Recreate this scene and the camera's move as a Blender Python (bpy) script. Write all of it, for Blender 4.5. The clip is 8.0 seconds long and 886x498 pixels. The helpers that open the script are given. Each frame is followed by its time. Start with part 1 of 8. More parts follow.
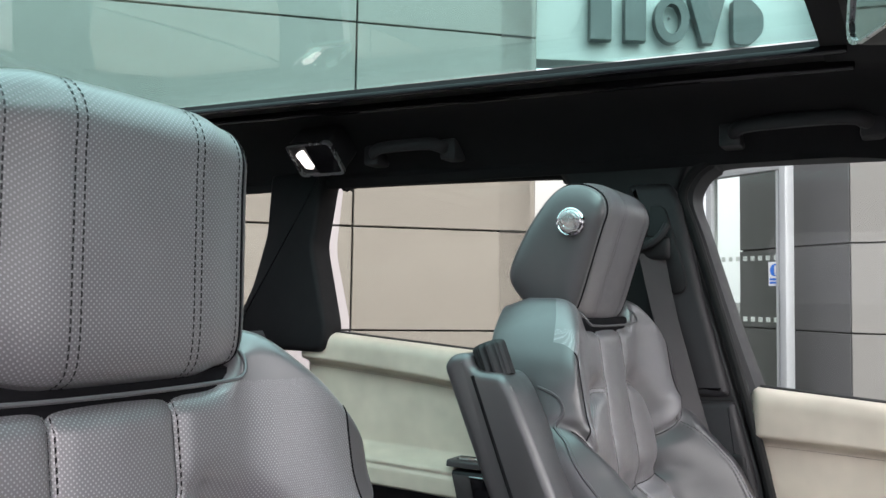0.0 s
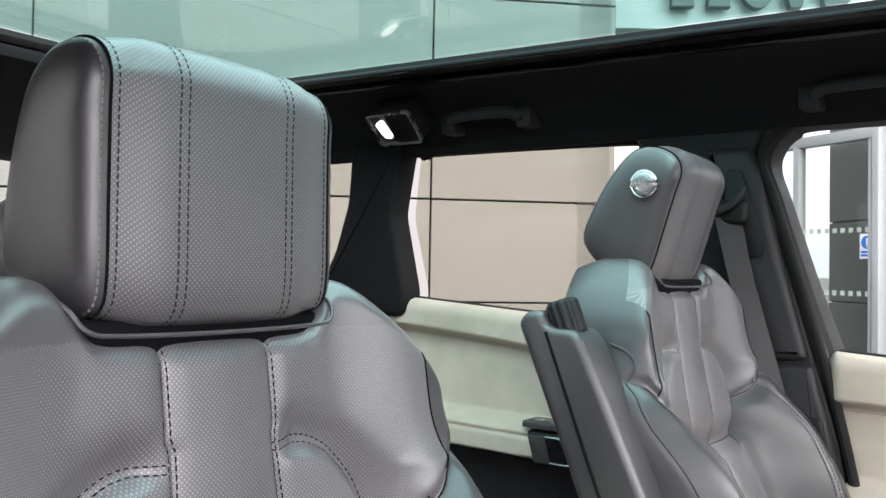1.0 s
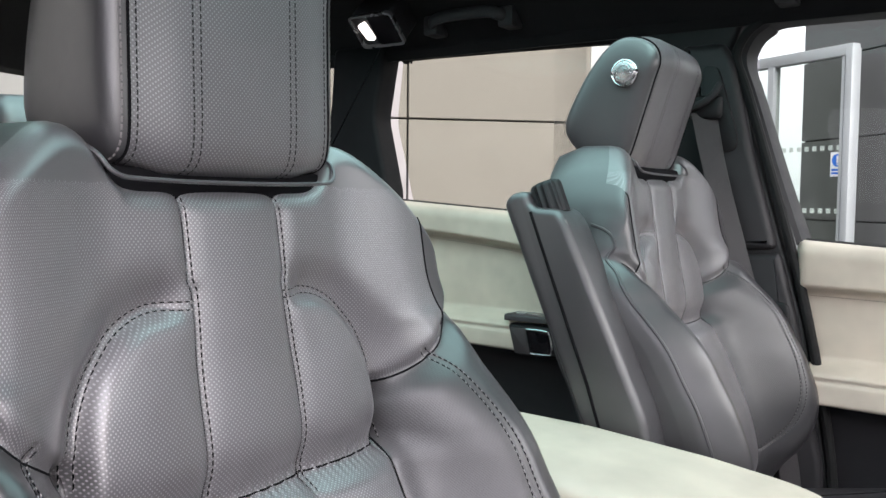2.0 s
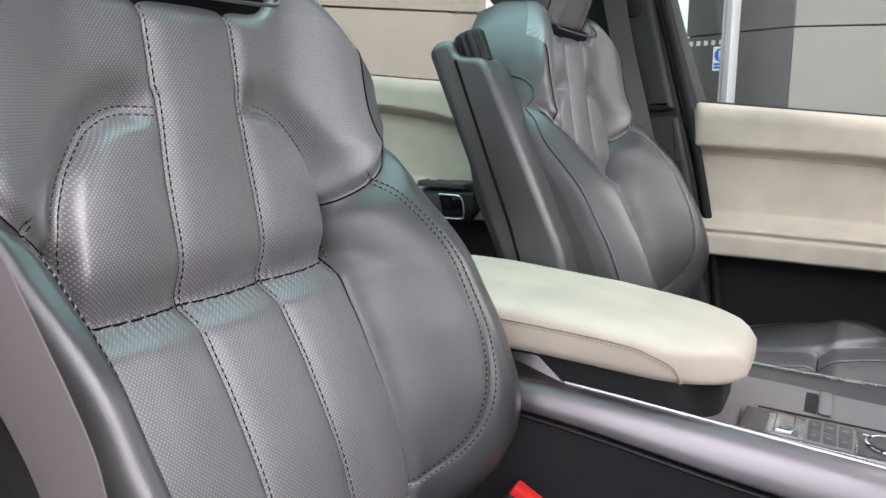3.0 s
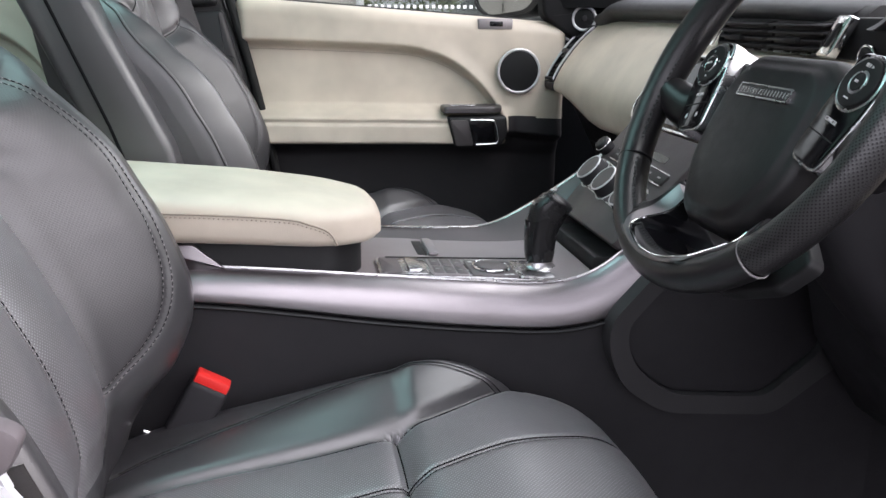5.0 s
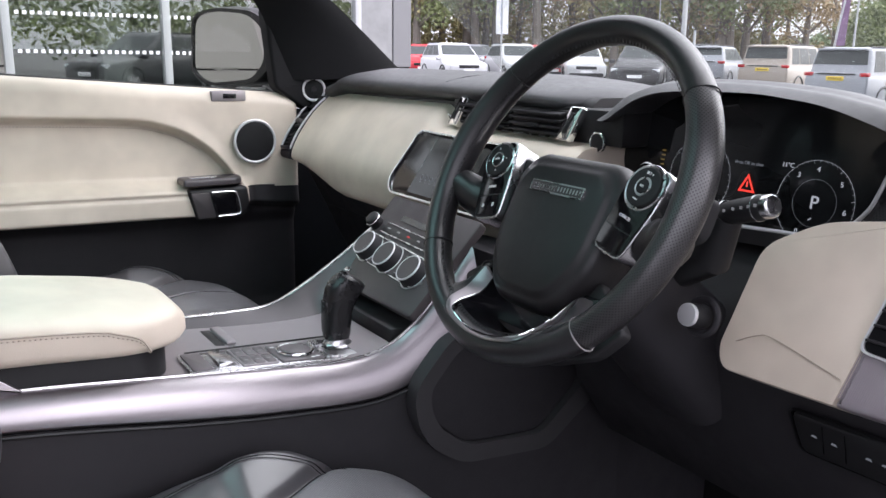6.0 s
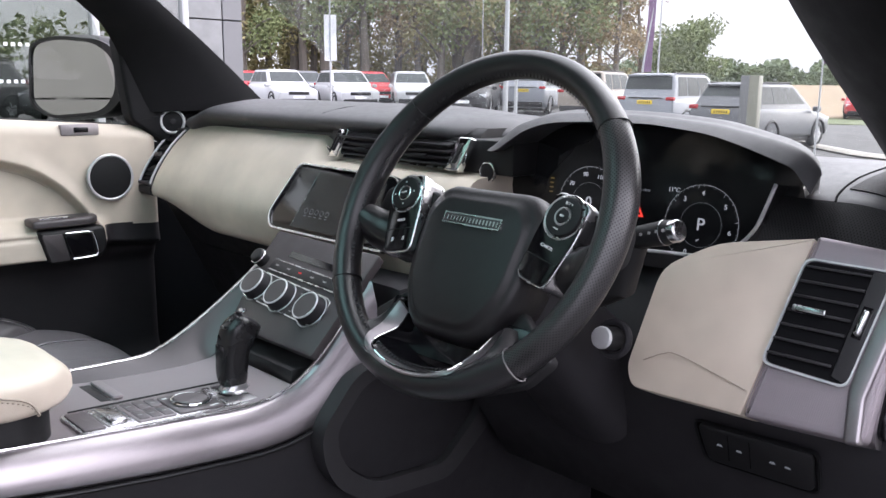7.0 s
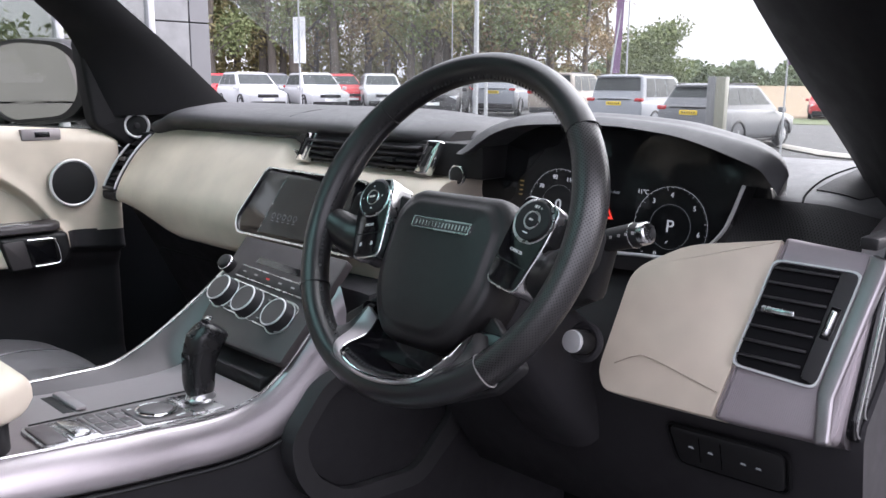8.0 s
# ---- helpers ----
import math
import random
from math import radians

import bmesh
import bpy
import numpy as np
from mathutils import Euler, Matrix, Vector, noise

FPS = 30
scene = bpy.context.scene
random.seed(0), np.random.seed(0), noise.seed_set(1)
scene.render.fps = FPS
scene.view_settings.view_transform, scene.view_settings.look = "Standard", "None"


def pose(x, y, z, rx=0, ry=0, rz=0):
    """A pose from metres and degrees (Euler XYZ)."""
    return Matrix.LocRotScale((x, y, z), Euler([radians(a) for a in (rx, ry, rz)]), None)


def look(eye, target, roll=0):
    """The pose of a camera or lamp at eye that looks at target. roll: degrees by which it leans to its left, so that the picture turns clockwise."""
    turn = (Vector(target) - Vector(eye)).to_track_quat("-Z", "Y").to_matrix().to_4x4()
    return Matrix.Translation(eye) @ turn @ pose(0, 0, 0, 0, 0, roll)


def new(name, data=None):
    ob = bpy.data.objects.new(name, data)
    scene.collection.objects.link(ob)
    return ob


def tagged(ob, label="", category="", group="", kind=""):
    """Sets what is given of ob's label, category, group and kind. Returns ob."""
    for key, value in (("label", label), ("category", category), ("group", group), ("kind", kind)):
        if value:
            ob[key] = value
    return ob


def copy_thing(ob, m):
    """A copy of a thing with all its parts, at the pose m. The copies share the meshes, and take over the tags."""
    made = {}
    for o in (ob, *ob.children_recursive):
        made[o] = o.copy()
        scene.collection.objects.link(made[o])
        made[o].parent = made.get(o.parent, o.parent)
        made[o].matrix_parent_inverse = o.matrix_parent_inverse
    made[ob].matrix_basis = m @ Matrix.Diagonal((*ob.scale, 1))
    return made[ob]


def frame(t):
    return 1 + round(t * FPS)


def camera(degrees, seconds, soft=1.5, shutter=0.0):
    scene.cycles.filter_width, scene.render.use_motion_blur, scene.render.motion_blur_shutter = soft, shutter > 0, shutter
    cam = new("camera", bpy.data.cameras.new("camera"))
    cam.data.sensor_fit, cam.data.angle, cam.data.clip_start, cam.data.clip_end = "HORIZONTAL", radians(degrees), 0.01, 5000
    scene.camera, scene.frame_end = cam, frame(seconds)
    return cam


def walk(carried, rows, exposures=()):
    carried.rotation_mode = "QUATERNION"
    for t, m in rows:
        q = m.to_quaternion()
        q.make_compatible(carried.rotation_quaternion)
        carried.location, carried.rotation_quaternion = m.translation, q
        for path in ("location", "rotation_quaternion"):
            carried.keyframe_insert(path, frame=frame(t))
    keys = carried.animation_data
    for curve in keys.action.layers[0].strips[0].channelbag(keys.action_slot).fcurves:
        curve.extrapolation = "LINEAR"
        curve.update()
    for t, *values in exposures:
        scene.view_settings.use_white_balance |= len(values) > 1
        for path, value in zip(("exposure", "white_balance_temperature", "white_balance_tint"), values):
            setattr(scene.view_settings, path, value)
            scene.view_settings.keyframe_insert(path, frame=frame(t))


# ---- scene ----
cam = camera(55.8, 8.0)
PATH = [
    (0, (0.067, -0.781, 1.346), (-0.918, 0.955, 1.462), 0.9),
    (0.5, (0.08, -0.794, 1.342), (-1.026, 0.869, 1.441), 0.9),
    (1, (0.091, -0.812, 1.326), (-1.053, 0.828, 1.379), 1.0),
    (2.5, (0.105, -0.894, 1.233), (-0.901, 0.819, 0.996), 0.8),
    (3, (0.089, -0.934, 1.198), (-0.762, 0.842, 0.848), 0.7),
    (3.5, (0.065, -0.976, 1.164), (-0.592, 0.86, 0.719), 0.6),
    (4, (0.031, -1.008, 1.136), (-0.355, 0.884, 0.613), 0.5),
    (4.5, (-0.027, -1.015, 1.136), (-0.086, 0.903, 0.574), 0.5),
    (5, (-0.085, -1.02, 1.175), (0.258, 0.873, 0.629), 0.4),
    (5.2, (-0.113, -1.019, 1.192), (0.389, 0.843, 0.661), 0.4),
    (6.3, (-0.275, -0.984, 1.25), (0.925, 0.559, 0.823), 0.8),
    (6.5, (-0.288, -0.965, 1.251), (0.982, 0.523, 0.838), 0.7),
    (7, (-0.299, -0.945, 1.249), (1.069, 0.461, 0.859), 0.6),
    (7.5, (-0.296, -0.942, 1.249), (1.108, 0.43, 0.864), 0.5),
    (8, (-0.29, -0.94, 1.25), (1.126, 0.419, 0.865), 0.4),
]
EXPOSURES = [(0.0, 0.36, 6350, 18), (1.0, 0.54, 6350, 18), (3.0, 0.32, 6350, 18), (4.5, 0.36, 6350, 18), (6.5, 0.54, 6200, 20), (8.0, 0.54, 6200, 20)]
walk(cam, [(t, look(eye, target, roll)) for t, eye, target, roll in PATH], EXPOSURES)

# ---- world and light: an overcast day ----
world = bpy.data.worlds.new("overcast_sky")
scene.world = world
world.use_nodes = True
wn, wl = world.node_tree.nodes, world.node_tree.links
wn.clear()
sky = wn.new("ShaderNodeTexSky")
sky.sky_type, sky.sun_disc = "NISHITA", False
sky.sun_elevation, sky.sun_rotation = radians(22), radians(115)
sky.air_density, sky.dust_density = 1.0, 4.0
cloud = wn.new("ShaderNodeMix")
cloud.data_type = "RGBA"
cloud.inputs[0].default_value = 0.85
cloud.inputs[7].default_value = (1, 1, 1, 1)
# an overcast sky is about three times as bright overhead as at the horizon
wco = wn.new("ShaderNodeTexCoord")
wse = wn.new("ShaderNodeSeparateXYZ")
wra = wn.new("ShaderNodeValToRGB")
wl.new(wco.outputs["Generated"], wse.inputs[0])
wl.new(wse.outputs[2], wra.inputs[0])
wra.color_ramp.elements[0].color = (9.2, 9.3, 9.8, 1)
wra.color_ramp.elements[1].color = (32.0, 32.2, 33.2, 1)
wl.new(wra.outputs[0], cloud.inputs[7])
wb = wn.new("ShaderNodeBackground")
wb.inputs[1].default_value = 0.12
wo = wn.new("ShaderNodeOutputWorld")
wl.new(sky.outputs[0], cloud.inputs[6])
wl.new(cloud.outputs[2], wb.inputs[0])
wl.new(wb.outputs[0], wo.inputs[0])

sun = new("sun", bpy.data.lights.new("sun", "SUN"))
sun.data.energy, sun.data.angle, sun.data.color = 4.8, radians(85), (1.0, 0.98, 0.975)
sun.matrix_world = look((7.4, -3.4, 4.6), (0, 0, 0))

# ---- tools ----
ORIGIN = {}


def thing(name, at, label, category, group="", kind=""):
    """An empty at the thing's base, under which its parts lie."""
    ob = new(name)
    ob.empty_display_size = 0.05
    ob.location = at
    ORIGIN[ob] = Vector(at)
    return tagged(ob, label, category, group, kind)


def to_mesh(name, shape, sharp=35):
    me = bpy.data.meshes.new(name)
    if isinstance(shape, bmesh.types.BMesh):
        shape.normal_update()
        shape.to_mesh(me)
        shape.free()
    else:
        verts, faces = shape[0], shape[1]
        me.from_pydata([tuple(v) for v in verts], [], faces)
        if len(shape) > 2:
            lay = me.uv_layers.new(name="UVMap")
            loop = np.empty(len(me.loops), dtype=np.int32)
            me.loops.foreach_get("vertex_index", loop)
            lay.data.foreach_set("uv", np.asarray(shape[2], dtype=np.float32)[loop].ravel())
    me.update()
    me.polygons.foreach_set("use_smooth", [True] * len(me.polygons))
    me.set_sharp_from_angle(angle=radians(sharp))
    if isinstance(shape, tuple) and len(shape) > 3:
        me.normals_split_custom_set_from_vertices([tuple(n) for n in shape[3]])
    return me


def part(name, shape, material, parent=None, label="", sharp=35, origin=None):
    """Links a shape given in world coordinates as one mesh, under its parent if there is one."""
    me = to_mesh(name, shape, sharp)
    base = ORIGIN[parent] if parent is not None else Vector(origin or (0, 0, 0))
    where = Vector(origin) if origin is not None else base
    me.transform(Matrix.Translation(-where))
    me.materials.append(material)
    ob = new(name, me)
    if parent is not None:
        ob.parent = parent
        ob.location = where - base
    else:
        ob.location = where
    ORIGIN[ob] = where
    if label:
        tagged(ob, label)
    return ob


def structure(name, shape, material, label, category, sharp=35, kind="structure", group=""):
    return tagged(part(name, shape, material, None, "", sharp), label, category, group, kind)


def catmull(points, n):
    """n points along a smooth curve through the given ones."""
    p = np.asarray(points, float)
    q = np.vstack([2 * p[0] - p[1], p, 2 * p[-1] - p[-2]])
    out = []
    for s in np.linspace(0, len(p) - 1, n):
        i = min(int(s), len(p) - 2)
        f = s - i
        a, b, c, d = q[i], q[i + 1], q[i + 2], q[i + 3]
        out.append(0.5 * (2 * b + (c - a) * f + (2 * a - 5 * b + 4 * c - d) * f * f + (3 * b - a - 3 * c + d) * f ** 3))
    return np.array(out)


def curve1(xs, ys, n=200):
    """A smooth function through the given pairs."""
    c = catmull(np.column_stack([xs, ys]), n)
    return lambda x: np.interp(x, c[:, 0], c[:, 1])


def smooth(a, b, x):
    t = np.clip((np.asarray(x, float) - a) / (b - a), 0, 1)
    return t * t * (3 - 2 * t)


def grid(P, wrap_u=False, wrap_v=False, flip=False):
    """Quads over an array of points nu x nv x 3."""
    P = np.asarray(P, float)
    nu, nv = P.shape[:2]
    faces = []
    for i in range(nu if wrap_u else nu - 1):
        for j in range(nv if wrap_v else nv - 1):
            a, b = i * nv + j, ((i + 1) % nu) * nv + j
            c, d = ((i + 1) % nu) * nv + (j + 1) % nv, i * nv + (j + 1) % nv
            faces.append((a, d, c, b) if flip else (a, b, c, d))
    return P.reshape(-1, 3), faces


def solid(shape):
    """A bmesh from verts and faces, with doubles merged and normals out."""
    bm = bmesh.new()
    vs = [bm.verts.new(tuple(v)) for v in shape[0]]
    for f in shape[1]:
        try:
            bm.faces.new([vs[i] for i in f])
        except ValueError:
            pass
    bmesh.ops.remove_doubles(bm, verts=bm.verts, dist=1e-5)
    bmesh.ops.recalc_face_normals(bm, faces=bm.faces)
    return bm


def loft(rings, cap=True, wrap=True):
    """A skin over rings with the same number of points, with ends closed."""
    P = np.asarray(rings, float)
    v, f = grid(P, wrap_v=wrap)
    if cap:
        n, m = P.shape[:2]
        f = f + [tuple(range(m)), tuple((n - 1) * m + i for i in range(m))]
    return solid((v, f))


def thick(P, offset):
    """A closed plate: the grid of points and the same grid moved by the offset."""
    P = np.asarray(P, float)
    Q = P + np.asarray(offset, float)
    nu, nv = P.shape[:2]
    v1, f1 = grid(P)
    v2, f2 = grid(Q, flip=True)
    n = len(v1)
    faces = f1 + [tuple(i + n for i in f) for f in f2]
    rim = [i * nv for i in range(nu)] + [(nu - 1) * nv + j for j in range(1, nv)] + [i * nv + nv - 1 for i in range(nu - 2, -1, -1)] + [j for j in range(nv - 2, 0, -1)]
    for k in range(len(rim)):
        a, b = rim[k], rim[(k + 1) % len(rim)]
        faces.append((a, b, b + n, a + n))
    return solid((np.vstack([v1, v2]), faces))


def box(x0, x1, y0, y1, z0, z1, r=0.0, seg=2):
    bm = bmesh.new()
    m = Matrix.LocRotScale(((x0 + x1) / 2, (y0 + y1) / 2, (z0 + z1) / 2), None, (abs(x1 - x0), abs(y1 - y0), abs(z1 - z0)))
    bmesh.ops.create_cube(bm, size=1, matrix=m)
    if r:
        bmesh.ops.bevel(bm, geom=list(bm.edges), offset=r, segments=seg, profile=0.5, affect="EDGES", clamp_overlap=True)
    return bm


def moved(bm, m):
    bmesh.ops.transform(bm, matrix=m, verts=bm.verts)
    return bm


def join(*bms):
    out = bmesh.new()
    for b in bms:
        me = bpy.data.meshes.new("tmp")
        b.to_mesh(me)
        b.free()
        out.from_mesh(me)
        bpy.data.meshes.remove(me)
    return out


def disc(radius, depth, m=Matrix(), n=48, r=0.0, top=None):
    """A round plug along z from 0 to depth, with a bevelled rim."""
    bm = bmesh.new()
    bmesh.ops.create_cone(bm, cap_ends=True, segments=n, radius1=radius, radius2=radius if top is None else top, depth=depth, matrix=Matrix.Translation((0, 0, depth / 2)))
    if r:
        rim = [e for e in bm.edges if all(v.co.z > depth * 0.9 for v in e.verts)]
        bmesh.ops.bevel(bm, geom=rim, offset=r, segments=3, profile=0.5, affect="EDGES")
    return moved(bm, m)


def ring(R, r, m=Matrix(), n=64, k=12, flat=1.0):
    """A torus round z; flat squeezes its section along z."""
    P = [[((R + r * math.cos(b)) * math.cos(a), (R + r * math.cos(b)) * math.sin(a), flat * r * math.sin(b)) for b in np.linspace(0, 2 * math.pi, k, endpoint=False)] for a in np.linspace(0, 2 * math.pi, n, endpoint=False)]
    return moved(solid(grid(P, wrap_u=True, wrap_v=True)), m)


def tube(points, r, k=8, closed=False, flat=None):
    """A tube along points; r may be one radius or one per point. flat: (width, height) of an oval section instead."""
    p = np.asarray(points, float)
    n = len(p)
    t = np.roll(p, -1, 0) - np.roll(p, 1, 0) if closed else np.gradient(p, axis=0)
    t /= np.linalg.norm(t, axis=1)[:, None] + 1e-12
    rad = np.broadcast_to(np.asarray(r, float), (n,))
    up = np.array([0, 0, 1.0]) if abs(t[0][2]) < 0.9 else np.array([1.0, 0, 0])
    rings = []
    for i in range(n):
        s = np.cross(t[i], up)
        s /= np.linalg.norm(s) + 1e-12
        u = np.cross(s, t[i])
        up = u
        w, h = (rad[i], rad[i]) if flat is None else flat
        rings.append([p[i] + w * math.cos(a) * s + h * math.sin(a) * u for a in np.linspace(0, 2 * math.pi, k, endpoint=False)])
    if closed:
        return solid(grid(rings, wrap_u=True, wrap_v=True))
    return loft(rings)


def rounded(points, r, n=5):
    """A polygon's corners rounded off; r: one radius or one per corner."""
    p = [np.asarray(q, float) for q in points]
    rs = [r] * len(p) if isinstance(r, (int, float)) else r
    out = []
    for i, q in enumerate(p):
        a, b = p[i - 1] - q, p[(i + 1) % len(p)] - q
        la, lb = np.linalg.norm(a), np.linalg.norm(b)
        d = min(rs[i], la * 0.45, lb * 0.45)
        if d <= 0:
            out.append(q)
            continue
        s, e = q + a / la * d, q + b / lb * d
        for f in np.linspace(0, 1, n):
            out.append((1 - f) ** 2 * s + 2 * f * (1 - f) * q + f * f * e)
    return np.array(out)


def plate(outline, depth, frame_m, bevel=0.0, seg=2):
    """An outline in the local x, y of a frame, pushed from 0 to depth along its z, with a softened front rim."""
    bm = bmesh.new()
    vs = [bm.verts.new((q[0], q[1], 0)) for q in outline]
    f = bm.faces.new(vs)
    ex = bmesh.ops.extrude_face_region(bm, geom=[f])
    top = [g for g in ex["geom"] if isinstance(g, bmesh.types.BMVert)]
    bmesh.ops.translate(bm, verts=top, vec=(0, 0, depth))
    if bevel:
        tops = set(top)
        rim = [e for e in bm.edges if e.verts[0] in tops and e.verts[1] in tops]
        bmesh.ops.bevel(bm, geom=rim, offset=bevel, segments=seg, profile=0.5, affect="EDGES")
    bmesh.ops.recalc_face_normals(bm, faces=bm.faces)
    return moved(bm, frame_m)


def hollow(outer, inner, depth, frame_m):
    """A flat rim between two outlines of the same number of points."""
    o, i = np.asarray(outer, float), np.asarray(inner, float)
    n = len(o)
    v = [(*q, 0) for q in o] + [(*q, 0) for q in i] + [(*q, depth) for q in o] + [(*q, depth) for q in i]
    f = []
    for k in range(n):
        l = (k + 1) % n
        f += [(k, l, n + l, n + k), (2 * n + k, 3 * n + k, 3 * n + l, 2 * n + l), (k, 2 * n + k, 2 * n + l, l), (n + k, n + l, 3 * n + l, 3 * n + k)]
    return moved(solid((v, f)), frame_m)


def axes(origin, x, y):
    """A frame with the given origin and in-plane directions; its z is their cross product."""
    x = Vector(x).normalized()
    z = x.cross(Vector(y)).normalized()
    y = z.cross(x)
    m = Matrix((x, y, z)).transposed().to_4x4()
    m.translation = Vector(origin)
    return m


def dashes(points, normals, length=0.0046, gap=0.0016, w=0.0007, h=0.0013):
    """Stitches along a seam: short raised threads, as verts and faces."""
    p, nr = np.asarray(points, float), np.asarray(normals, float)
    d = np.r_[0, np.cumsum(np.linalg.norm(np.diff(p, axis=0), axis=1))]
    verts, faces = [], []
    s = gap
    while s + length < d[-1]:
        ends = [np.array([np.interp(q, d, p[:, k]) for k in range(3)]) for q in (s, s + length / 2, s + length)]
        n = np.array([np.interp(s, d, nr[:, k]) for k in range(3)])
        n /= np.linalg.norm(n) + 1e-9
        side = np.cross(ends[2] - ends[0], n)
        side *= w / (np.linalg.norm(side) + 1e-9)
        b = len(verts)
        for e, lift in ((ends[0], -0.0004), (ends[1], h), (ends[2], -0.0004)):
            verts += [e - side + n * lift * 0.4, e + n * lift, e + side + n * lift * 0.4]
        for k in (0, 3):
            faces += [(b + k, b + k + 3, b + k + 4, b + k + 1), (b + k + 1, b + k + 4, b + k + 5, b + k + 2)]
        s += length + gap
    return verts, faces


def words(name, text, size, m, material, parent, depth=0.0004):
    cu = bpy.data.curves.new(name, "FONT")
    cu.body, cu.size, cu.extrude, cu.align_x, cu.align_y = text, size, depth, "CENTER", "CENTER"
    tmp = bpy.data.objects.new("tmp", cu)
    me = bpy.data.meshes.new_from_object(tmp)
    bpy.data.objects.remove(tmp)
    me.transform(m)
    me.transform(Matrix.Translation(-ORIGIN[parent]))
    me.materials.clear()
    me.materials.append(material)
    ob = new(name, me)
    ob.parent = parent
    ORIGIN[ob] = ORIGIN[parent]
    return ob


# ---- materials ----
class Nodes:
    """A small writer of node materials."""

    def __init__(self, name):
        self.mat = bpy.data.materials.new(name)
        self.mat.use_nodes = True
        self.t = self.mat.node_tree
        self.n, self.l = self.t.nodes, self.t.links
        self.b = self.n["Principled BSDF"]

    def add(self, kind, **values):
        node = self.n.new("ShaderNode" + kind)
        if "operation" in values:
            node.operation = values["operation"]
        if "data_type" in values:
            node.data_type = values["data_type"]
        if "feature" in values:
            node.feature = values["feature"]
        if "wave_type" in values:
            node.wave_type, node.bands_direction = values["wave_type"], values["bands_direction"]
        return node

    def put(self, sock, value):
        if isinstance(value, (int, float)):
            sock.default_value = value
        elif isinstance(value, tuple):
            sock.default_value = (*value, 1) if len(value) == 3 and sock.type == "RGBA" else value
        else:
            self.l.new(value, sock)

    def coord(self, which="Object"):
        return self.add("TexCoord").outputs[which]

    def noise(self, scale, detail=4, rough=0.6, co=None, stretch=None):
        co = co or self.coord()
        if stretch:
            m = self.add("Mapping")
            m.inputs["Scale"].default_value = stretch
            self.l.new(co, m.inputs[0])
            co = m.outputs[0]
        x = self.add("TexNoise")
        self.put(x.inputs["Scale"], scale)
        self.put(x.inputs["Detail"], detail)
        self.put(x.inputs["Roughness"], rough)
        self.l.new(co, x.inputs["Vector"])
        return x.outputs[0]

    def voronoi(self, scale, co=None, feature="F1"):
        x = self.add("TexVoronoi", feature=feature)
        self.put(x.inputs["Scale"], scale)
        self.l.new(co or self.coord(), x.inputs["Vector"])
        return x.outputs[0]

    def math(self, op, a, b=0.0, c=0.0):
        x = self.add("Math", operation=op)
        for s, v in zip(x.inputs, (a, b, c)):
            self.put(s, v)
        return x.outputs[0]

    def span(self, value, a, b, c, d):
        x = self.add("MapRange")
        for s, v in zip(x.inputs, (value, a, b, c, d)):
            self.put(s, v)
        return x.outputs[0]

    def mix(self, fac, a, b):
        x = self.add("Mix", data_type="RGBA")
        self.put(x.inputs[0], fac)
        self.put(x.inputs[6], a)
        self.put(x.inputs[7], b)
        return x.outputs[2]

    def bump(self, height, strength=0.2, dist=0.001, over=None):
        x = self.add("Bump")
        self.put(x.inputs["Strength"], strength)
        self.put(x.inputs["Distance"], dist)
        self.l.new(height, x.inputs["Height"])
        if over is not None:
            self.l.new(over, x.inputs["Normal"])
        return x.outputs[0]

    def set(self, **values):
        for k, v in values.items():
            self.put(self.b.inputs[{"color": "Base Color", "rough": "Roughness", "metal": "Metallic", "normal": "Normal", "spec": "Specular IOR Level", "coat": "Coat Weight", "coat_rough": "Coat Roughness", "emit": "Emission Color", "power": "Emission Strength", "alpha": "Alpha", "sheen": "Sheen Weight", "aniso": "Anisotropic"}[k]], v)
        return self.mat


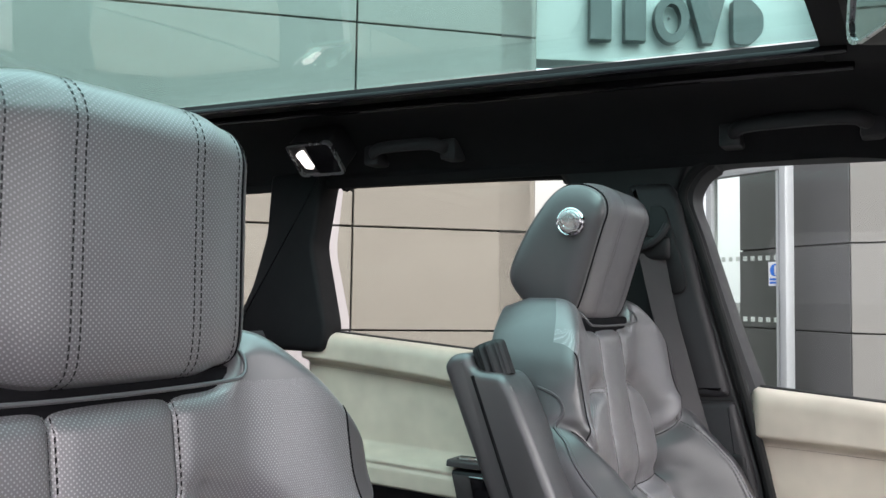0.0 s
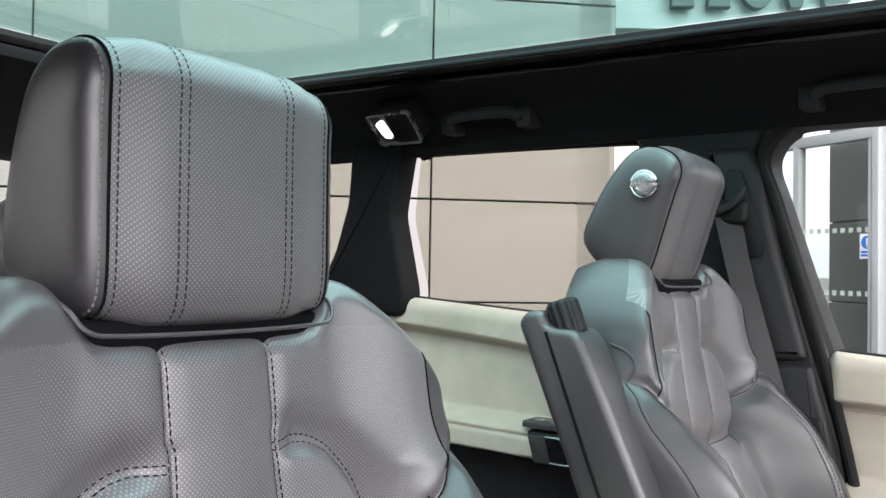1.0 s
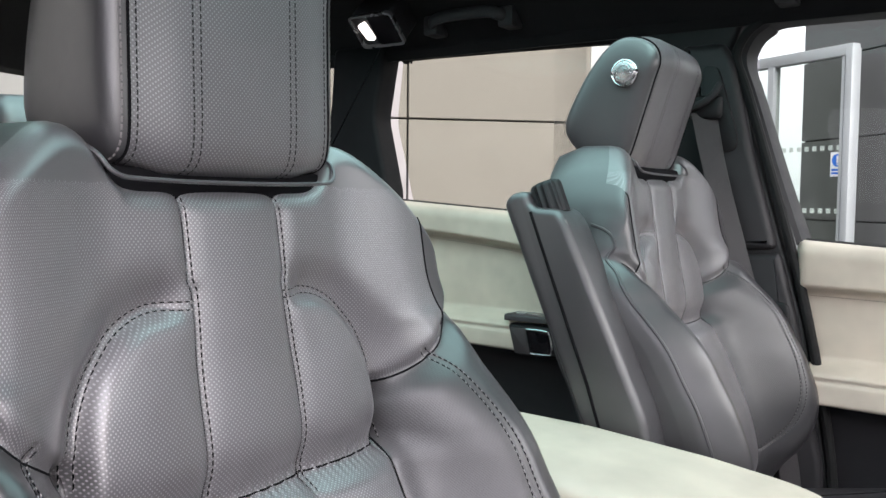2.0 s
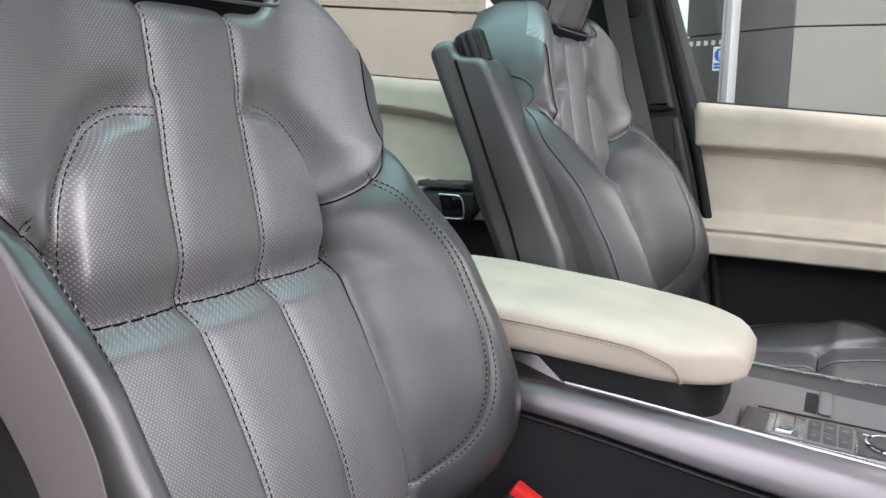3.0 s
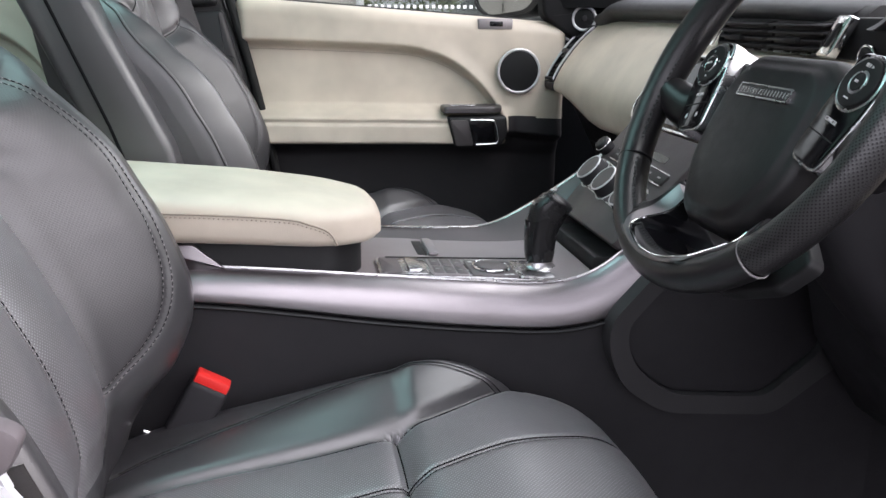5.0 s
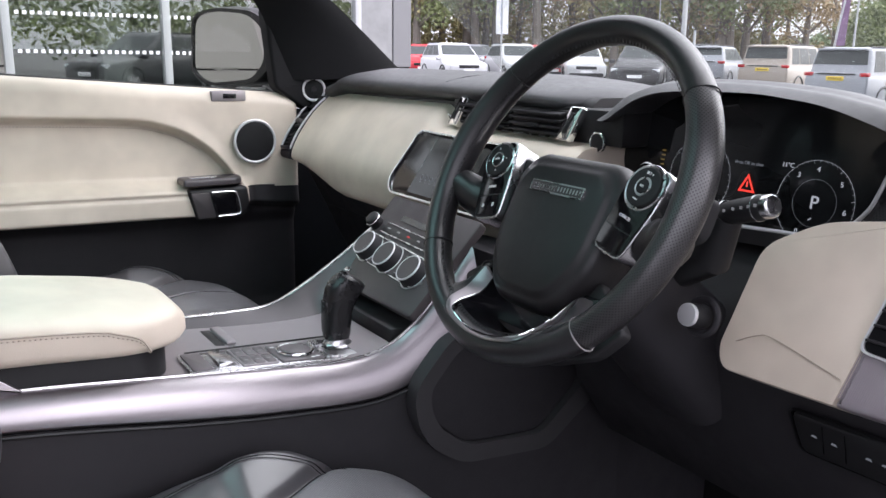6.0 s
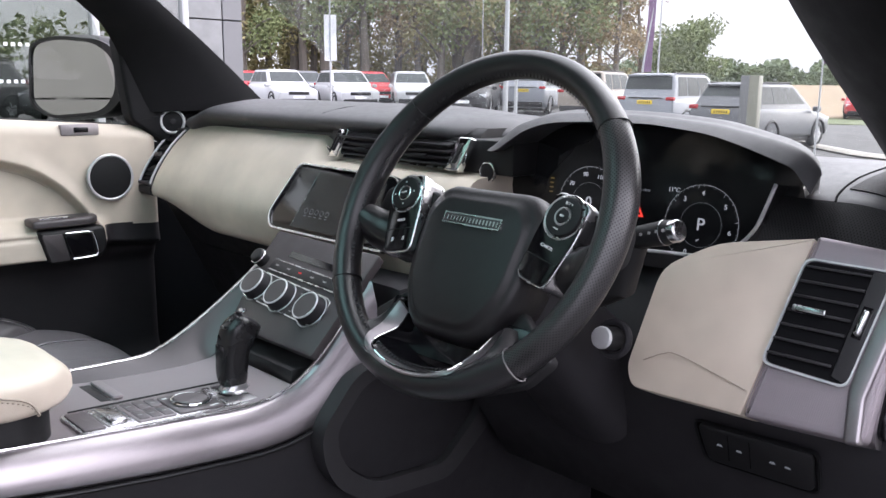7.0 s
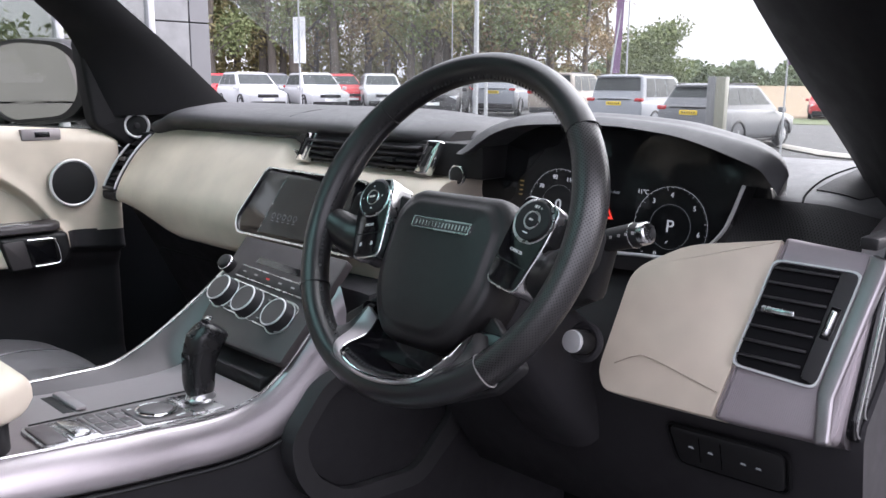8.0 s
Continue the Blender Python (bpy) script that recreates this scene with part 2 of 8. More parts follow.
def leather(name, base, rough=0.42, holes=False, scale=1.0, hole_pitch=0.0040, gloss=1.0, coat=0.35, hole_deep=0.16, backing=0.5):
    """Grained hide with pores and creases; holes: rows of fine perforation laid along the UV map in metres."""
    k = Nodes(name)
    co = k.coord()
    wear = k.noise(7 * scale, 3, 0.6, co)
    fine = k.noise(60 * scale, 5, 0.65, co)
    cells = k.voronoi(900 * scale, co)
    tone = k.mix(k.span(wear, 0.3, 0.7, 0, 1), tuple(c * 0.82 for c in base), tuple(min(1, c * 1.15) for c in base))
    rgh = k.math("ADD", k.span(fine, 0.3, 0.7, rough - 0.05, rough + 0.06), k.span(wear, 0.3, 0.7, -0.03, 0.04))
    grain = k.bump(cells, 0.18, 0.0004)
    soft = k.bump(k.noise(25 * scale, 3, 0.5, co), 0.12, 0.003, grain)
    shine, film = gloss, coat
    if holes:
        uv = k.add("UVMap")
        sep = k.add("SeparateXYZ")
        k.l.new(uv.outputs[0], sep.inputs[0])
        u, v = (k.math("DIVIDE", sep.outputs[i], hole_pitch) for i in (0, 1))
        ds = []
        for off in (0.0, 0.5):
            fu = k.math("SUBTRACT", k.math("FRACT", k.math("ADD", u, off)), 0.5)
            fv = k.math("SUBTRACT", k.math("FRACT", k.math("ADD", v, off)), 0.5)
            ds.append(k.math("SQRT", k.math("ADD", k.math("MULTIPLY", fu, fu), k.math("MULTIPLY", fv, fv))))
        d = k.math("MINIMUM", ds[0], ds[1])
        hole = k.span(d, 0.13, 0.21, 0, 1)
        tone = k.mix(hole, tuple(c * backing for c in base), tone)
        shine, film = k.span(hole, 0, 1, 0.45 * gloss, gloss), k.span(hole, 0, 1, 0.45 * coat, coat)
        soft = k.bump(k.span(d, 0.12, 0.36, 0, 1), hole_deep, 0.0007, soft)
    return k.set(color=tone, rough=rgh, normal=soft, spec=shine, coat=film, coat_rough=0.34)


def plastic(name, base, rough=0.55, grain=0.2, scale=700, spec=0.35):
    """Moulded trim with a fine grain."""
    k = Nodes(name)
    co = k.coord()
    big = k.noise(4, 3, 0.6, co)
    tone = k.mix(k.span(big, 0.3, 0.7, 0, 1), tuple(c * 0.85 for c in base), tuple(min(1, c * 1.12) for c in base))
    rgh = k.span(k.noise(30, 4, 0.6, co), 0.3, 0.7, rough - 0.06, rough + 0.06)
    return k.set(color=tone, rough=rgh, normal=k.bump(k.voronoi(scale, co), grain, 0.0003), spec=spec)


def metal(name, base, rough=0.3, brushed=None, metal_part=1.0):
    """Satin or bright metal; brushed: the stretch of the brush lines."""
    k = Nodes(name)
    co = k.coord()
    n = k.noise(40, 4, 0.6, co, brushed or (1, 1, 1))
    smear = k.noise(9, 3, 0.5, co)
    rgh = k.math("ADD", k.span(n, 0.3, 0.7, rough - 0.05, rough + 0.05), k.span(smear, 0.3, 0.7, -0.03, 0.05))
    tone = k.mix(k.span(n, 0.3, 0.7, 0, 1), tuple(c * 0.94 for c in base), base)
    return k.set(color=tone, rough=rgh, metal=metal_part, normal=k.bump(n, 0.03, 0.0003))


def glass(name, tint, gloss=0.04, rough=0.0, film=0.0):
    """A thin pane: it lets light through with its tint and mirrors by Fresnel; film: share of painted glare."""
    k = Nodes(name)
    k.n.remove(k.b)
    out = k.n["Material Output"]
    tr = k.add("BsdfTransparent")
    tr.inputs[0].default_value = (*tint, 1)
    gl = k.add("BsdfGlossy")
    gl.inputs["Roughness"].default_value = rough
    fr = k.add("LayerWeight")
    fr.inputs[0].default_value = 0.5
    mx = k.add("MixShader")
    smear = k.span(k.noise(3, 3, 0.6), 0.3, 0.7, 0.85, 1.0)
    edge = k.math("MULTIPLY_ADD", k.math("POWER", fr.outputs[1], 4.0), 0.5, gloss)
    k.l.new(k.math("MULTIPLY", edge, smear), mx.inputs[0])
    k.l.new(tr.outputs[0], mx.inputs[1])
    k.l.new(gl.outputs[0], mx.inputs[2])
    last = mx.outputs[0]
    # veiling glare put in as a pale diffuse layer over the pane
    if film:
        glare, veil = k.add("BsdfDiffuse"), k.add("MixShader")
        glare.inputs[0].default_value = (0.8, 0.82, 0.84, 1)
        k.l.new(k.span(k.noise(6, 5, 0.7), 0.3, 0.7, film * 0.8, film * 1.2), veil.inputs[0])
        k.l.new(last, veil.inputs[1])
        k.l.new(glare.outputs[0], veil.inputs[2])
        last = veil.outputs[0]
    k.l.new(last, out.inputs[0])
    return k.mat


def glow(name, color, power):
    k = Nodes(name)
    return k.set(color=(0.02, 0.02, 0.02), emit=color, power=power, rough=0.4)


def cloth(name, base, scale=900, rough=0.9):
    k = Nodes(name)
    co = k.coord()
    w = k.noise(scale, 2, 0.5, co)
    big = k.noise(6, 3, 0.6, co)
    tone = k.mix(k.span(big, 0.3, 0.7, 0, 1), tuple(c * 0.8 for c in base), tuple(c * 1.15 for c in base))
    return k.set(color=tone, rough=rough, normal=k.bump(w, 0.4, 0.0006), spec=0.2, sheen=0.05)


def webbing(name, base):
    k = Nodes(name)
    co = k.coord()
    wv = k.add("TexWave", wave_type="BANDS", bands_direction="DIAGONAL")
    wv.inputs["Scale"].default_value = 900
    k.l.new(co, wv.inputs[0])
    return k.set(color=k.mix(wv.outputs[1], tuple(c * 0.7 for c in base), base), rough=0.6, normal=k.bump(wv.outputs[1], 0.5, 0.0006), spec=0.4)


# one black hide: panels lightened for sheen, bolsters shaded, both in base colour
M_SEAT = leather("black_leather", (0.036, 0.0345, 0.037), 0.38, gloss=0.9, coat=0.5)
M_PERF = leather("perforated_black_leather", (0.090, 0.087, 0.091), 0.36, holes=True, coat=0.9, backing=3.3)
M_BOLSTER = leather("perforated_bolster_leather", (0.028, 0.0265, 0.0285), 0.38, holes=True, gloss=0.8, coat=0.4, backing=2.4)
M_SEAM = plastic("seam_thread", (0.20, 0.19, 0.19), 0.6, 0.1)
# near-black of seam lines and slots, also of the painted shade under the headrests
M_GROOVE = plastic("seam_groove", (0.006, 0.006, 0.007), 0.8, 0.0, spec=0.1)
M_WELT = leather("grey_welt", (0.07, 0.068, 0.072), 0.4, gloss=0.7, coat=0.3)
M_IVORY = leather("ivory_leather", (0.56, 0.492, 0.405), 0.48, gloss=0.5, coat=0.0)
M_IVORY_SEAM = plastic("ivory_thread", (0.36, 0.31, 0.25), 0.7, 0.1)
M_DASHTOP = leather("dash_hide", (0.046, 0.046, 0.049), 0.50, scale=1.4, gloss=0.65, coat=0.0)
M_DASHPERF = leather("perforated_dash_hide", (0.016, 0.0155, 0.017), 0.5, holes=True, hole_pitch=0.0034, gloss=0.3, coat=0.0)
M_TRIM = plastic("black_trim", (0.011, 0.011, 0.012), 0.5)
M_TRIM_SOFT = plastic("dark_soft_trim", (0.019, 0.018, 0.0205), 0.6, spec=0.3)
M_GLOSS = plastic("gloss_black", (0.005, 0.005, 0.006), 0.12, 0.0, spec=0.4)
M_PILLAR = plastic("pillar_trim", (0.008, 0.008, 0.009), 0.6, spec=0.18)
M_HEAD = cloth("headliner_cloth", (0.013, 0.013, 0.014))
M_CARPET = cloth("carpet", (0.035, 0.033, 0.036), 500)
M_SILVER = metal("satin_silver", (0.34, 0.315, 0.328), 0.36, (1, 12, 12))
M_MAUVE = metal("warm_grey_metal", (0.27, 0.245, 0.253), 0.42, (2, 30, 30), 0.45)
M_RIBBED = metal("ribbed_metal", (0.32, 0.285, 0.305), 0.40, (1, 1, 1), 0.5)
M_CHROME = metal("chrome", (0.86, 0.87, 0.88), 0.07)
M_SATIN = metal("satin_chrome", (0.62, 0.62, 0.63), 0.25)
M_DARKMETAL = metal("dark_metal", (0.085, 0.078, 0.080), 0.45, None, 0.6)
M_MIRROR = metal("mirror_face", (0.42, 0.43, 0.43), 0.01)
M_RING = metal("bright_ring", (0.62, 0.62, 0.63), 0.38, None, 0.45)
M_RUBBER = plastic("rubber", (0.012, 0.012, 0.012), 0.75, 0.1)
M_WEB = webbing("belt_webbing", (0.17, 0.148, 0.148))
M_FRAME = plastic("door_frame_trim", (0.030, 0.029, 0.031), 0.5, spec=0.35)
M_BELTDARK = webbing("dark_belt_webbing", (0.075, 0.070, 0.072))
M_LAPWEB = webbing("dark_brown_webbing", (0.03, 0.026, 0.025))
M_PLATED = metal("bright_plate", (0.88, 0.88, 0.90), 0.3, None, 0.35)
M_TONGUE = plastic("belt_plastic", (0.12, 0.105, 0.11), 0.55)
M_STEEL = metal("plated_steel", (0.75, 0.75, 0.77), 0.2)
M_RED = plastic("red_plastic", (0.72, 0.03, 0.025), 0.35, 0.05)
M_GRILLE = cloth("speaker_mesh", (0.010, 0.010, 0.011), 1500, 0.6)
M_SCREEN = plastic("screen_glass", (0.010, 0.011, 0.012), 0.09, 0.0)
M_DIMPRINT = plastic("grey_print", (0.30, 0.29, 0.29), 0.5, 0.0)
M_PRINT = plastic("white_print", (0.75, 0.75, 0.75), 0.5, 0.0)
M_LIT = glow("lit_white", (0.85, 0.9, 0.95), 0.32)
M_DIM = glow("lit_dim", (0.5, 0.55, 0.6), 0.16)
M_LITRED = glow("lit_red", (0.9, 0.05, 0.03), 0.8)
M_AMBER = glow("lit_amber", (0.8, 0.55, 0.1), 0.10)
M_LAMP = glow("reading_lamp", (1.0, 0.95, 0.85), 2.2)
M_GLASS = glass("clear_glass", (0.90, 0.93, 0.90), 0.018)
M_SCREENGLASS = glass("windscreen_glass", (0.93, 0.95, 0.93), film=0.05)
M_SHOWGLASS = glass("coated_showroom_glass", (0.80, 0.84, 0.82), 0.30)
M_PRIVACY = glass("tinted_glass", (0.80, 0.80, 0.74), 0.018)
M_ROOFGLASS = glass("green_roof_glass", (0.66, 0.87, 0.83))
M_BODY = metal("dark_car_paint", (0.02, 0.022, 0.025), 0.2, None, 0.3)

# ---- front seats ----
FLOOR = 0.44
SEAT_Y = -0.395
BACK_X = curve1([0.66, 0.72, 0.78, 0.82, 0.887, 0.965, 1.035, 1.13, 1.18, 1.28, 1.34], [-0.287, -0.281, -0.275, -0.270, -0.286, -0.320, -0.355, -0.377, -0.385, -0.400, -0.409])
BOLSTER = curve1([0.62, 0.72, 0.77, 0.82, 0.868, 0.92, 1.0, 1.05, 1.106, 1.15, 1.19, 1.34], [0.0, 0.005, 0.022, 0.055, 0.084, 0.100, 0.106, 0.098, 0.056, 0.015, 0.0, 0.0])
BACK_TOP = curve1([0, 0.06, 0.10, 0.116, 0.135, 0.16, 0.195, 0.25, 0.272, 0.285], [1.276, 1.277, 1.279, 1.290, 1.314, 1.316, 1.295, 1.252, 1.218, 1.188])
ARCH = curve1([0.0, 0.05, 0.09, 0.115, 0.130, 0.144, 0.153, 0.157], [1.187, 1.187, 1.187, 1.178, 1.164, 1.140, 1.10, 1.04])
INSET = curve1([0.66, 0.72, 0.765, 0.81, 0.9, 1.04, 1.09], [0.10, 0.118, 0.14, 0.148, 0.152, 0.157, 0.163])
HALF = 0.285
NOTCH = curve1([0.155, 0.165, 0.20, 0.24, 0.27, 0.30], [1.085, 1.09, 1.112, 1.138, 1.155, 1.165])


def seam_gap(a, z, line):
    """Distance in the seat's own plane to a seam, given as points."""
    q = np.asarray(line)
    flat = np.stack([np.ravel(a), np.ravel(z)], -1)
    best = np.full(len(flat), 9.0)
    for c, d in zip(q[:-1], q[1:]):
        e = d - c
        f = np.clip(((flat - c) @ e) / (e @ e + 1e-12), 0, 1)
        best = np.minimum(best, ((flat - c - f[:, None] * e) ** 2).sum(1))
    return np.sqrt(best).reshape(np.shape(a))


def mirrored(line):
    q = np.array(line)
    return q * np.array([-1, 1])


ARCH_LINE = np.array([(a, ARCH(a)) for a in np.r_[np.linspace(0.0505, 0.13, 22), np.linspace(0.132, 0.157, 24)]])
CROSS_LINE = np.array([(a, 1.036 + 0.10 * a * a) for a in np.linspace(-0.157, 0.157, 61)])
SIDE_LINE = np.array([(INSET(z), z) for z in np.linspace(0.765, 1.09, 40)])
NOTCH_LINE = np.array([(a, NOTCH(a)) for a in np.linspace(0.163, 0.29, 40)])
LONG_LINE = np.array([(0.0505 + 0.003 * (z > 1.2), z) for z in np.linspace(0.765, 1.275, 60)])
PIPE_LINE = catmull([(0.133, 0.816), (0.165, 0.826), (0.194, 0.856), (0.212, 0.92), (0.220, 1.0), (0.220, 1.06), (0.212, 1.105), (0.198, 1.122)], 50)


def pipe_edge(z):
    """Half width at which the bolster's outer stitching runs."""
    return np.interp(z, PIPE_LINE[:, 1], PIPE_LINE[:, 0], 0.133, 0.198)


def back_front(a, z):
    """x of the backrest's front over its own y and z."""
    a, z = np.asarray(a, float), np.asarray(z, float)
    w = np.abs(a)
    x = BACK_X(z) + BOLSTER(z) * smooth(0.148, 0.232, w) * (1 - 0.15 * smooth(0.24, 0.285, w))
    x = x + 0.022 * smooth(0.12, 0.225, w) * smooth(1.10, 1.17, z)
    # soft crowns of the padded panels
    x = x + 0.0045 * smooth(0.05, 0.105, w) * (1 - smooth(0.105, 0.16, w)) * (1 - smooth(1.12, 1.19, z))
    x = x + 0.0025 * (1 - smooth(0.0, 0.05, w))
    arch = seam_gap(w, z, ARCH_LINE)
    over = smooth(0.048, 0.084, w)
    out = (z > ARCH(np.minimum(w, 0.157))) | (w >= 0.157)
    # the panel over each seam rolls in towards it, the one below starts flat
    x = x - over * smooth(1.02, 1.05, z) * np.where(out, 0.0155 * np.exp(-((arch / 0.021) ** 2)), 0.0155 * np.exp(-((arch / 0.009) ** 2)))
    above = z - (1.036 + 0.10 * a * a)
    x = x - (1 - smooth(0.150, 0.166, w)) * np.where(above > 0, 0.018 * np.exp(-((above / 0.025) ** 2)), 0.018 * np.exp(-((above / 0.011) ** 2)))
    # gathers where the hide is pulled into the cross seam
    x = x - 0.0006 * np.sin(a * 2 * math.pi / 0.0075) * np.exp(-((above / 0.011) ** 2)) * (1 - smooth(0.150, 0.166, w))
    for line, deep, wide in ((SIDE_LINE, 0.010, 0.007), (NOTCH_LINE, 0.014, 0.010), (LONG_LINE, 0.0030, 0.0030), (PIPE_LINE, 0.0022, 0.0030)):
        x = x - deep * np.exp(-((seam_gap(w, z, line) / wide) ** 2))
    gap = seam_gap(w, z, LONG_LINE)
    x = x - 0.003 * np.exp(-((gap / 0.010) ** 2))
    # rounded rim
    rim = 0.042 - 0.016 * smooth(1.12, 1.18, z)
    e = np.clip((w - (HALF - rim)) / rim, 0, 1)
    x = x - 0.056 * (1 - np.sqrt(np.maximum(1 - e * e, 0)))
    q = np.clip((z - (BACK_TOP(w) - 0.022)) / 0.022, 0, 1)
    return x - 0.03 * (1 - np.sqrt(np.maximum(1 - q * q, 0)))


def back_region(a, z):
    w = abs(a)
    if z < 0.765:
        return "lower_band"
    if z < 1.04 and w < INSET(z):
        return "centre_lower_panel" if w < 0.0505 else ("lower_panel", a > 0)
    if w < 0.0505:
        return "centre_upper_panel"
    if z < ARCH(min(w, 0.157)) and w < 0.157 and z >= 1.04:
        return ("lumbar_panel", a > 0)
    if z < NOTCH(max(w, 0.156)):
        return ("bolster_edge", a > 0) if w > pipe_edge(z) else ("bolster", a > 0)
    return ("shoulder_side", a > 0) if w > 0.240 else "shoulder_panel"


def regions(A, Z, P, which, turn=1):
    """Cuts a grid into meshes by region, with UVs in metres."""
    nu, nv = A.shape
    out = {}
    for i in range(nu - 1):
        for j in range(nv - 1):
            key = which(float(A[i, j] + A[i + 1, j + 1]) / 2, float(Z[i, j] + Z[i + 1, j + 1]) / 2)
            out.setdefault(key, []).append((i * nv + j, (i + 1) * nv + j, (i + 1) * nv + j + 1, i * nv + j + 1))
    flat = P.reshape(-1, 3)
    du = np.r_[np.zeros((1, nv)), np.cumsum(np.linalg.norm(np.diff(P, axis=0), axis=2), 0)]
    du = du - du[nu // 2]
    dv = np.c_[np.zeros((nu, 1)), np.cumsum(np.linalg.norm(np.diff(P, axis=1), axis=2), 1)]
    # straight rows: lengths along the middle of the piece, carried over the rest
    mu, mv = nu // 2, nv // 2
    uv = np.stack([np.interp(A, A[:, mv], du[:, mv]), np.interp(Z, Z[mu], dv[mu])], -1).reshape(-1, 2)
    nrm = np.cross(np.gradient(P, axis=0), np.gradient(P, axis=1))
    nrm = (nrm / (np.linalg.norm(nrm, axis=2, keepdims=True) + 1e-12)).reshape(-1, 3) * turn
    if turn < 0:
        out = {k: [f[::-1] for f in fs] for k, fs in out.items()}
    shapes = {}
    for key, faces in out.items():
        used = sorted({i for f in faces for i in f})
        at = {v: n for n, v in enumerate(used)}
        shapes[key] = (flat[used], [tuple(at[i] for i in f) for f in faces], uv[used], nrm[used])
    return shapes


def threads(lines, surface, cy, gap=0.0030):
    """Double rows of stitches on a surface x(a, z) along seams; both rows of each seam, one mesh."""
    V, F = [], []
    for line in lines:
        q = np.asarray(line)
        t = np.gradient(q, axis=0)
        t /= np.linalg.norm(t, axis=1)[:, None] + 1e-9
        nrm = np.column_stack([-t[:, 1], t[:, 0]])
        for s in (-gap, gap):
            r = q + nrm * s
            p = surface(r[:, 0], r[:, 1], cy)
            e = 0.002
            dy = surface(r[:, 0] + e, r[:, 1], cy) - surface(r[:, 0] - e, r[:, 1], cy)
            dz = surface(r[:, 0], r[:, 1] + e, cy) - surface(r[:, 0], r[:, 1] - e, cy)
            n = np.cross(dy, dz)
            n /= np.linalg.norm(n, axis=1)[:, None] + 1e-9
            v, f = dashes(p, n)
            F += [tuple(i + len(V) for i in g) for g in f]
            V += v
    return V, F


def back_point(a, z, cy):
    a, z = np.asarray(a, float), np.asarray(z, float)
    return np.stack([back_front(a, z), a * (1 - 0.075 * smooth(1.11, 1.20, z)) + 0.024 * smooth(0.2, 0.285, -a) + cy, z], -1)


CUSH_Z = curve1([-0.33, -0.26, -0.18, -0.08, 0.0, 0.08, 0.14, 0.19, 0.225, 0.25, 0.27], [0.70, 0.728, 0.735, 0.738, 0.745, 0.752, 0.752, 0.742, 0.722, 0.690, 0.640])
CUSH_B = curve1([-0.33, -0.25, -0.15, -0.06, 0.02, 0.10, 0.17, 0.22, 0.28], [0.0, 0.004, 0.018, 0.032, 0.038, 0.038, 0.031, 0.016, 0.0])
CUSH_SEAM = curve1([-0.34, -0.27, -0.218, -0.1, 0.009, 0.09, 0.166, 0.22], [0.10, 0.112, 0.118, 0.142, 0.167, 0.205, 0.262, 0.30])
CUSH_LONG = curve1([-0.34, -0.22, -0.10, 0.006, 0.10, 0.231, 0.30], [0.018, 0.030, 0.046, 0.062, 0.092, 0.140, 0.165])
CUSH_TRIM = curve1([-0.34, -0.26, -0.16, -0.06, 0.04, 0.12, 0.17, 0.2], [0.15, 0.165, 0.20, 0.232, 0.245, 0.240, 0.235, 0.232])
CUSH_HALF = curve1([-0.34, -0.25, -0.1, 0.05, 0.15, 0.21, 0.25, 0.28], [0.262, 0.275, 0.282, 0.280, 0.272, 0.255, 0.225, 0.19])


def cushion_top(a, x):
    """z of the seat cushion over its own y and x."""
    w = np.abs(a)
    z = CUSH_Z(x) + CUSH_B(x) * smooth(CUSH_SEAM(x) - 0.02, CUSH_SEAM(x) + 0.075, w)
    z = z + 0.007 * (1 - smooth(0.0, 0.12, np.abs(w - 0.10))) * smooth(-0.3, -0.2, x)
    cross = 0.009
    z = z + 0.006 * smooth(0.0, 0.03, x - cross) * (1 - smooth(0.10, 0.18, x)) * (w < 0.3)
    d = np.minimum(np.abs(x - cross) + 10 * (w > CUSH_SEAM(x)), 1)
    for gap, deep, wide in ((np.abs(w - CUSH_SEAM(x)) + 10 * (x > 0.17), 0.010, 0.008), (np.abs(w - CUSH_LONG(x)), 0.0045, 0.0035), (d, 0.006, 0.004), (d, 0.006, 0.014), (np.abs(w - CUSH_TRIM(x)) + 10 * (x > 0.15), 0.0028, 0.003)):
        z = z - deep * np.exp(-((gap / wide) ** 2))
    half = CUSH_HALF(x)
    e = np.clip((w - (half - 0.045)) / 0.045, 0, 1)
    return z - 0.05 * (1 - np.sqrt(np.maximum(1 - e * e, 0)))


def cushion_point(a, x, cy):
    return np.stack([x + 0.018 * smooth(0.08, 0.26, x), a + cy, cushion_top(a, x)], -1)


def cushion_region(a, x):
    w = abs(a)
    if x < -0.235:
        return "rear_band"
    if w > CUSH_SEAM(x):
        return ("bolster_edge" if w > CUSH_TRIM(x) else "side_bolster", a > 0)
    if w < CUSH_LONG(x):
        return "seat_centre_panel" if x < 0.009 else "front_centre_panel"
    return ("seat_panel", a > 0) if x < 0.009 else ("front_panel", a > 0)


HEAD_SIDE = catmull([(-0.440, 1.290), (-0.416, 1.292), (-0.403, 1.310), (-0.387, 1.360), (-0.370, 1.415), (-0.361, 1.444), (-0.368, 1.466), (-0.390, 1.481), (-0.420, 1.485), (-0.447, 1.473), (-0.475, 1.441), (-0.502, 1.396), (-0.517, 1.358), (-0.510, 1.333), (-0.480, 1.305), (-0.440, 1.290)], 81)[:-1]
HEAD_TILT = 18.0     # degrees by which the passenger's headrest is set forward
HEAD_PIVOT = np.array([-0.43, 1.365])
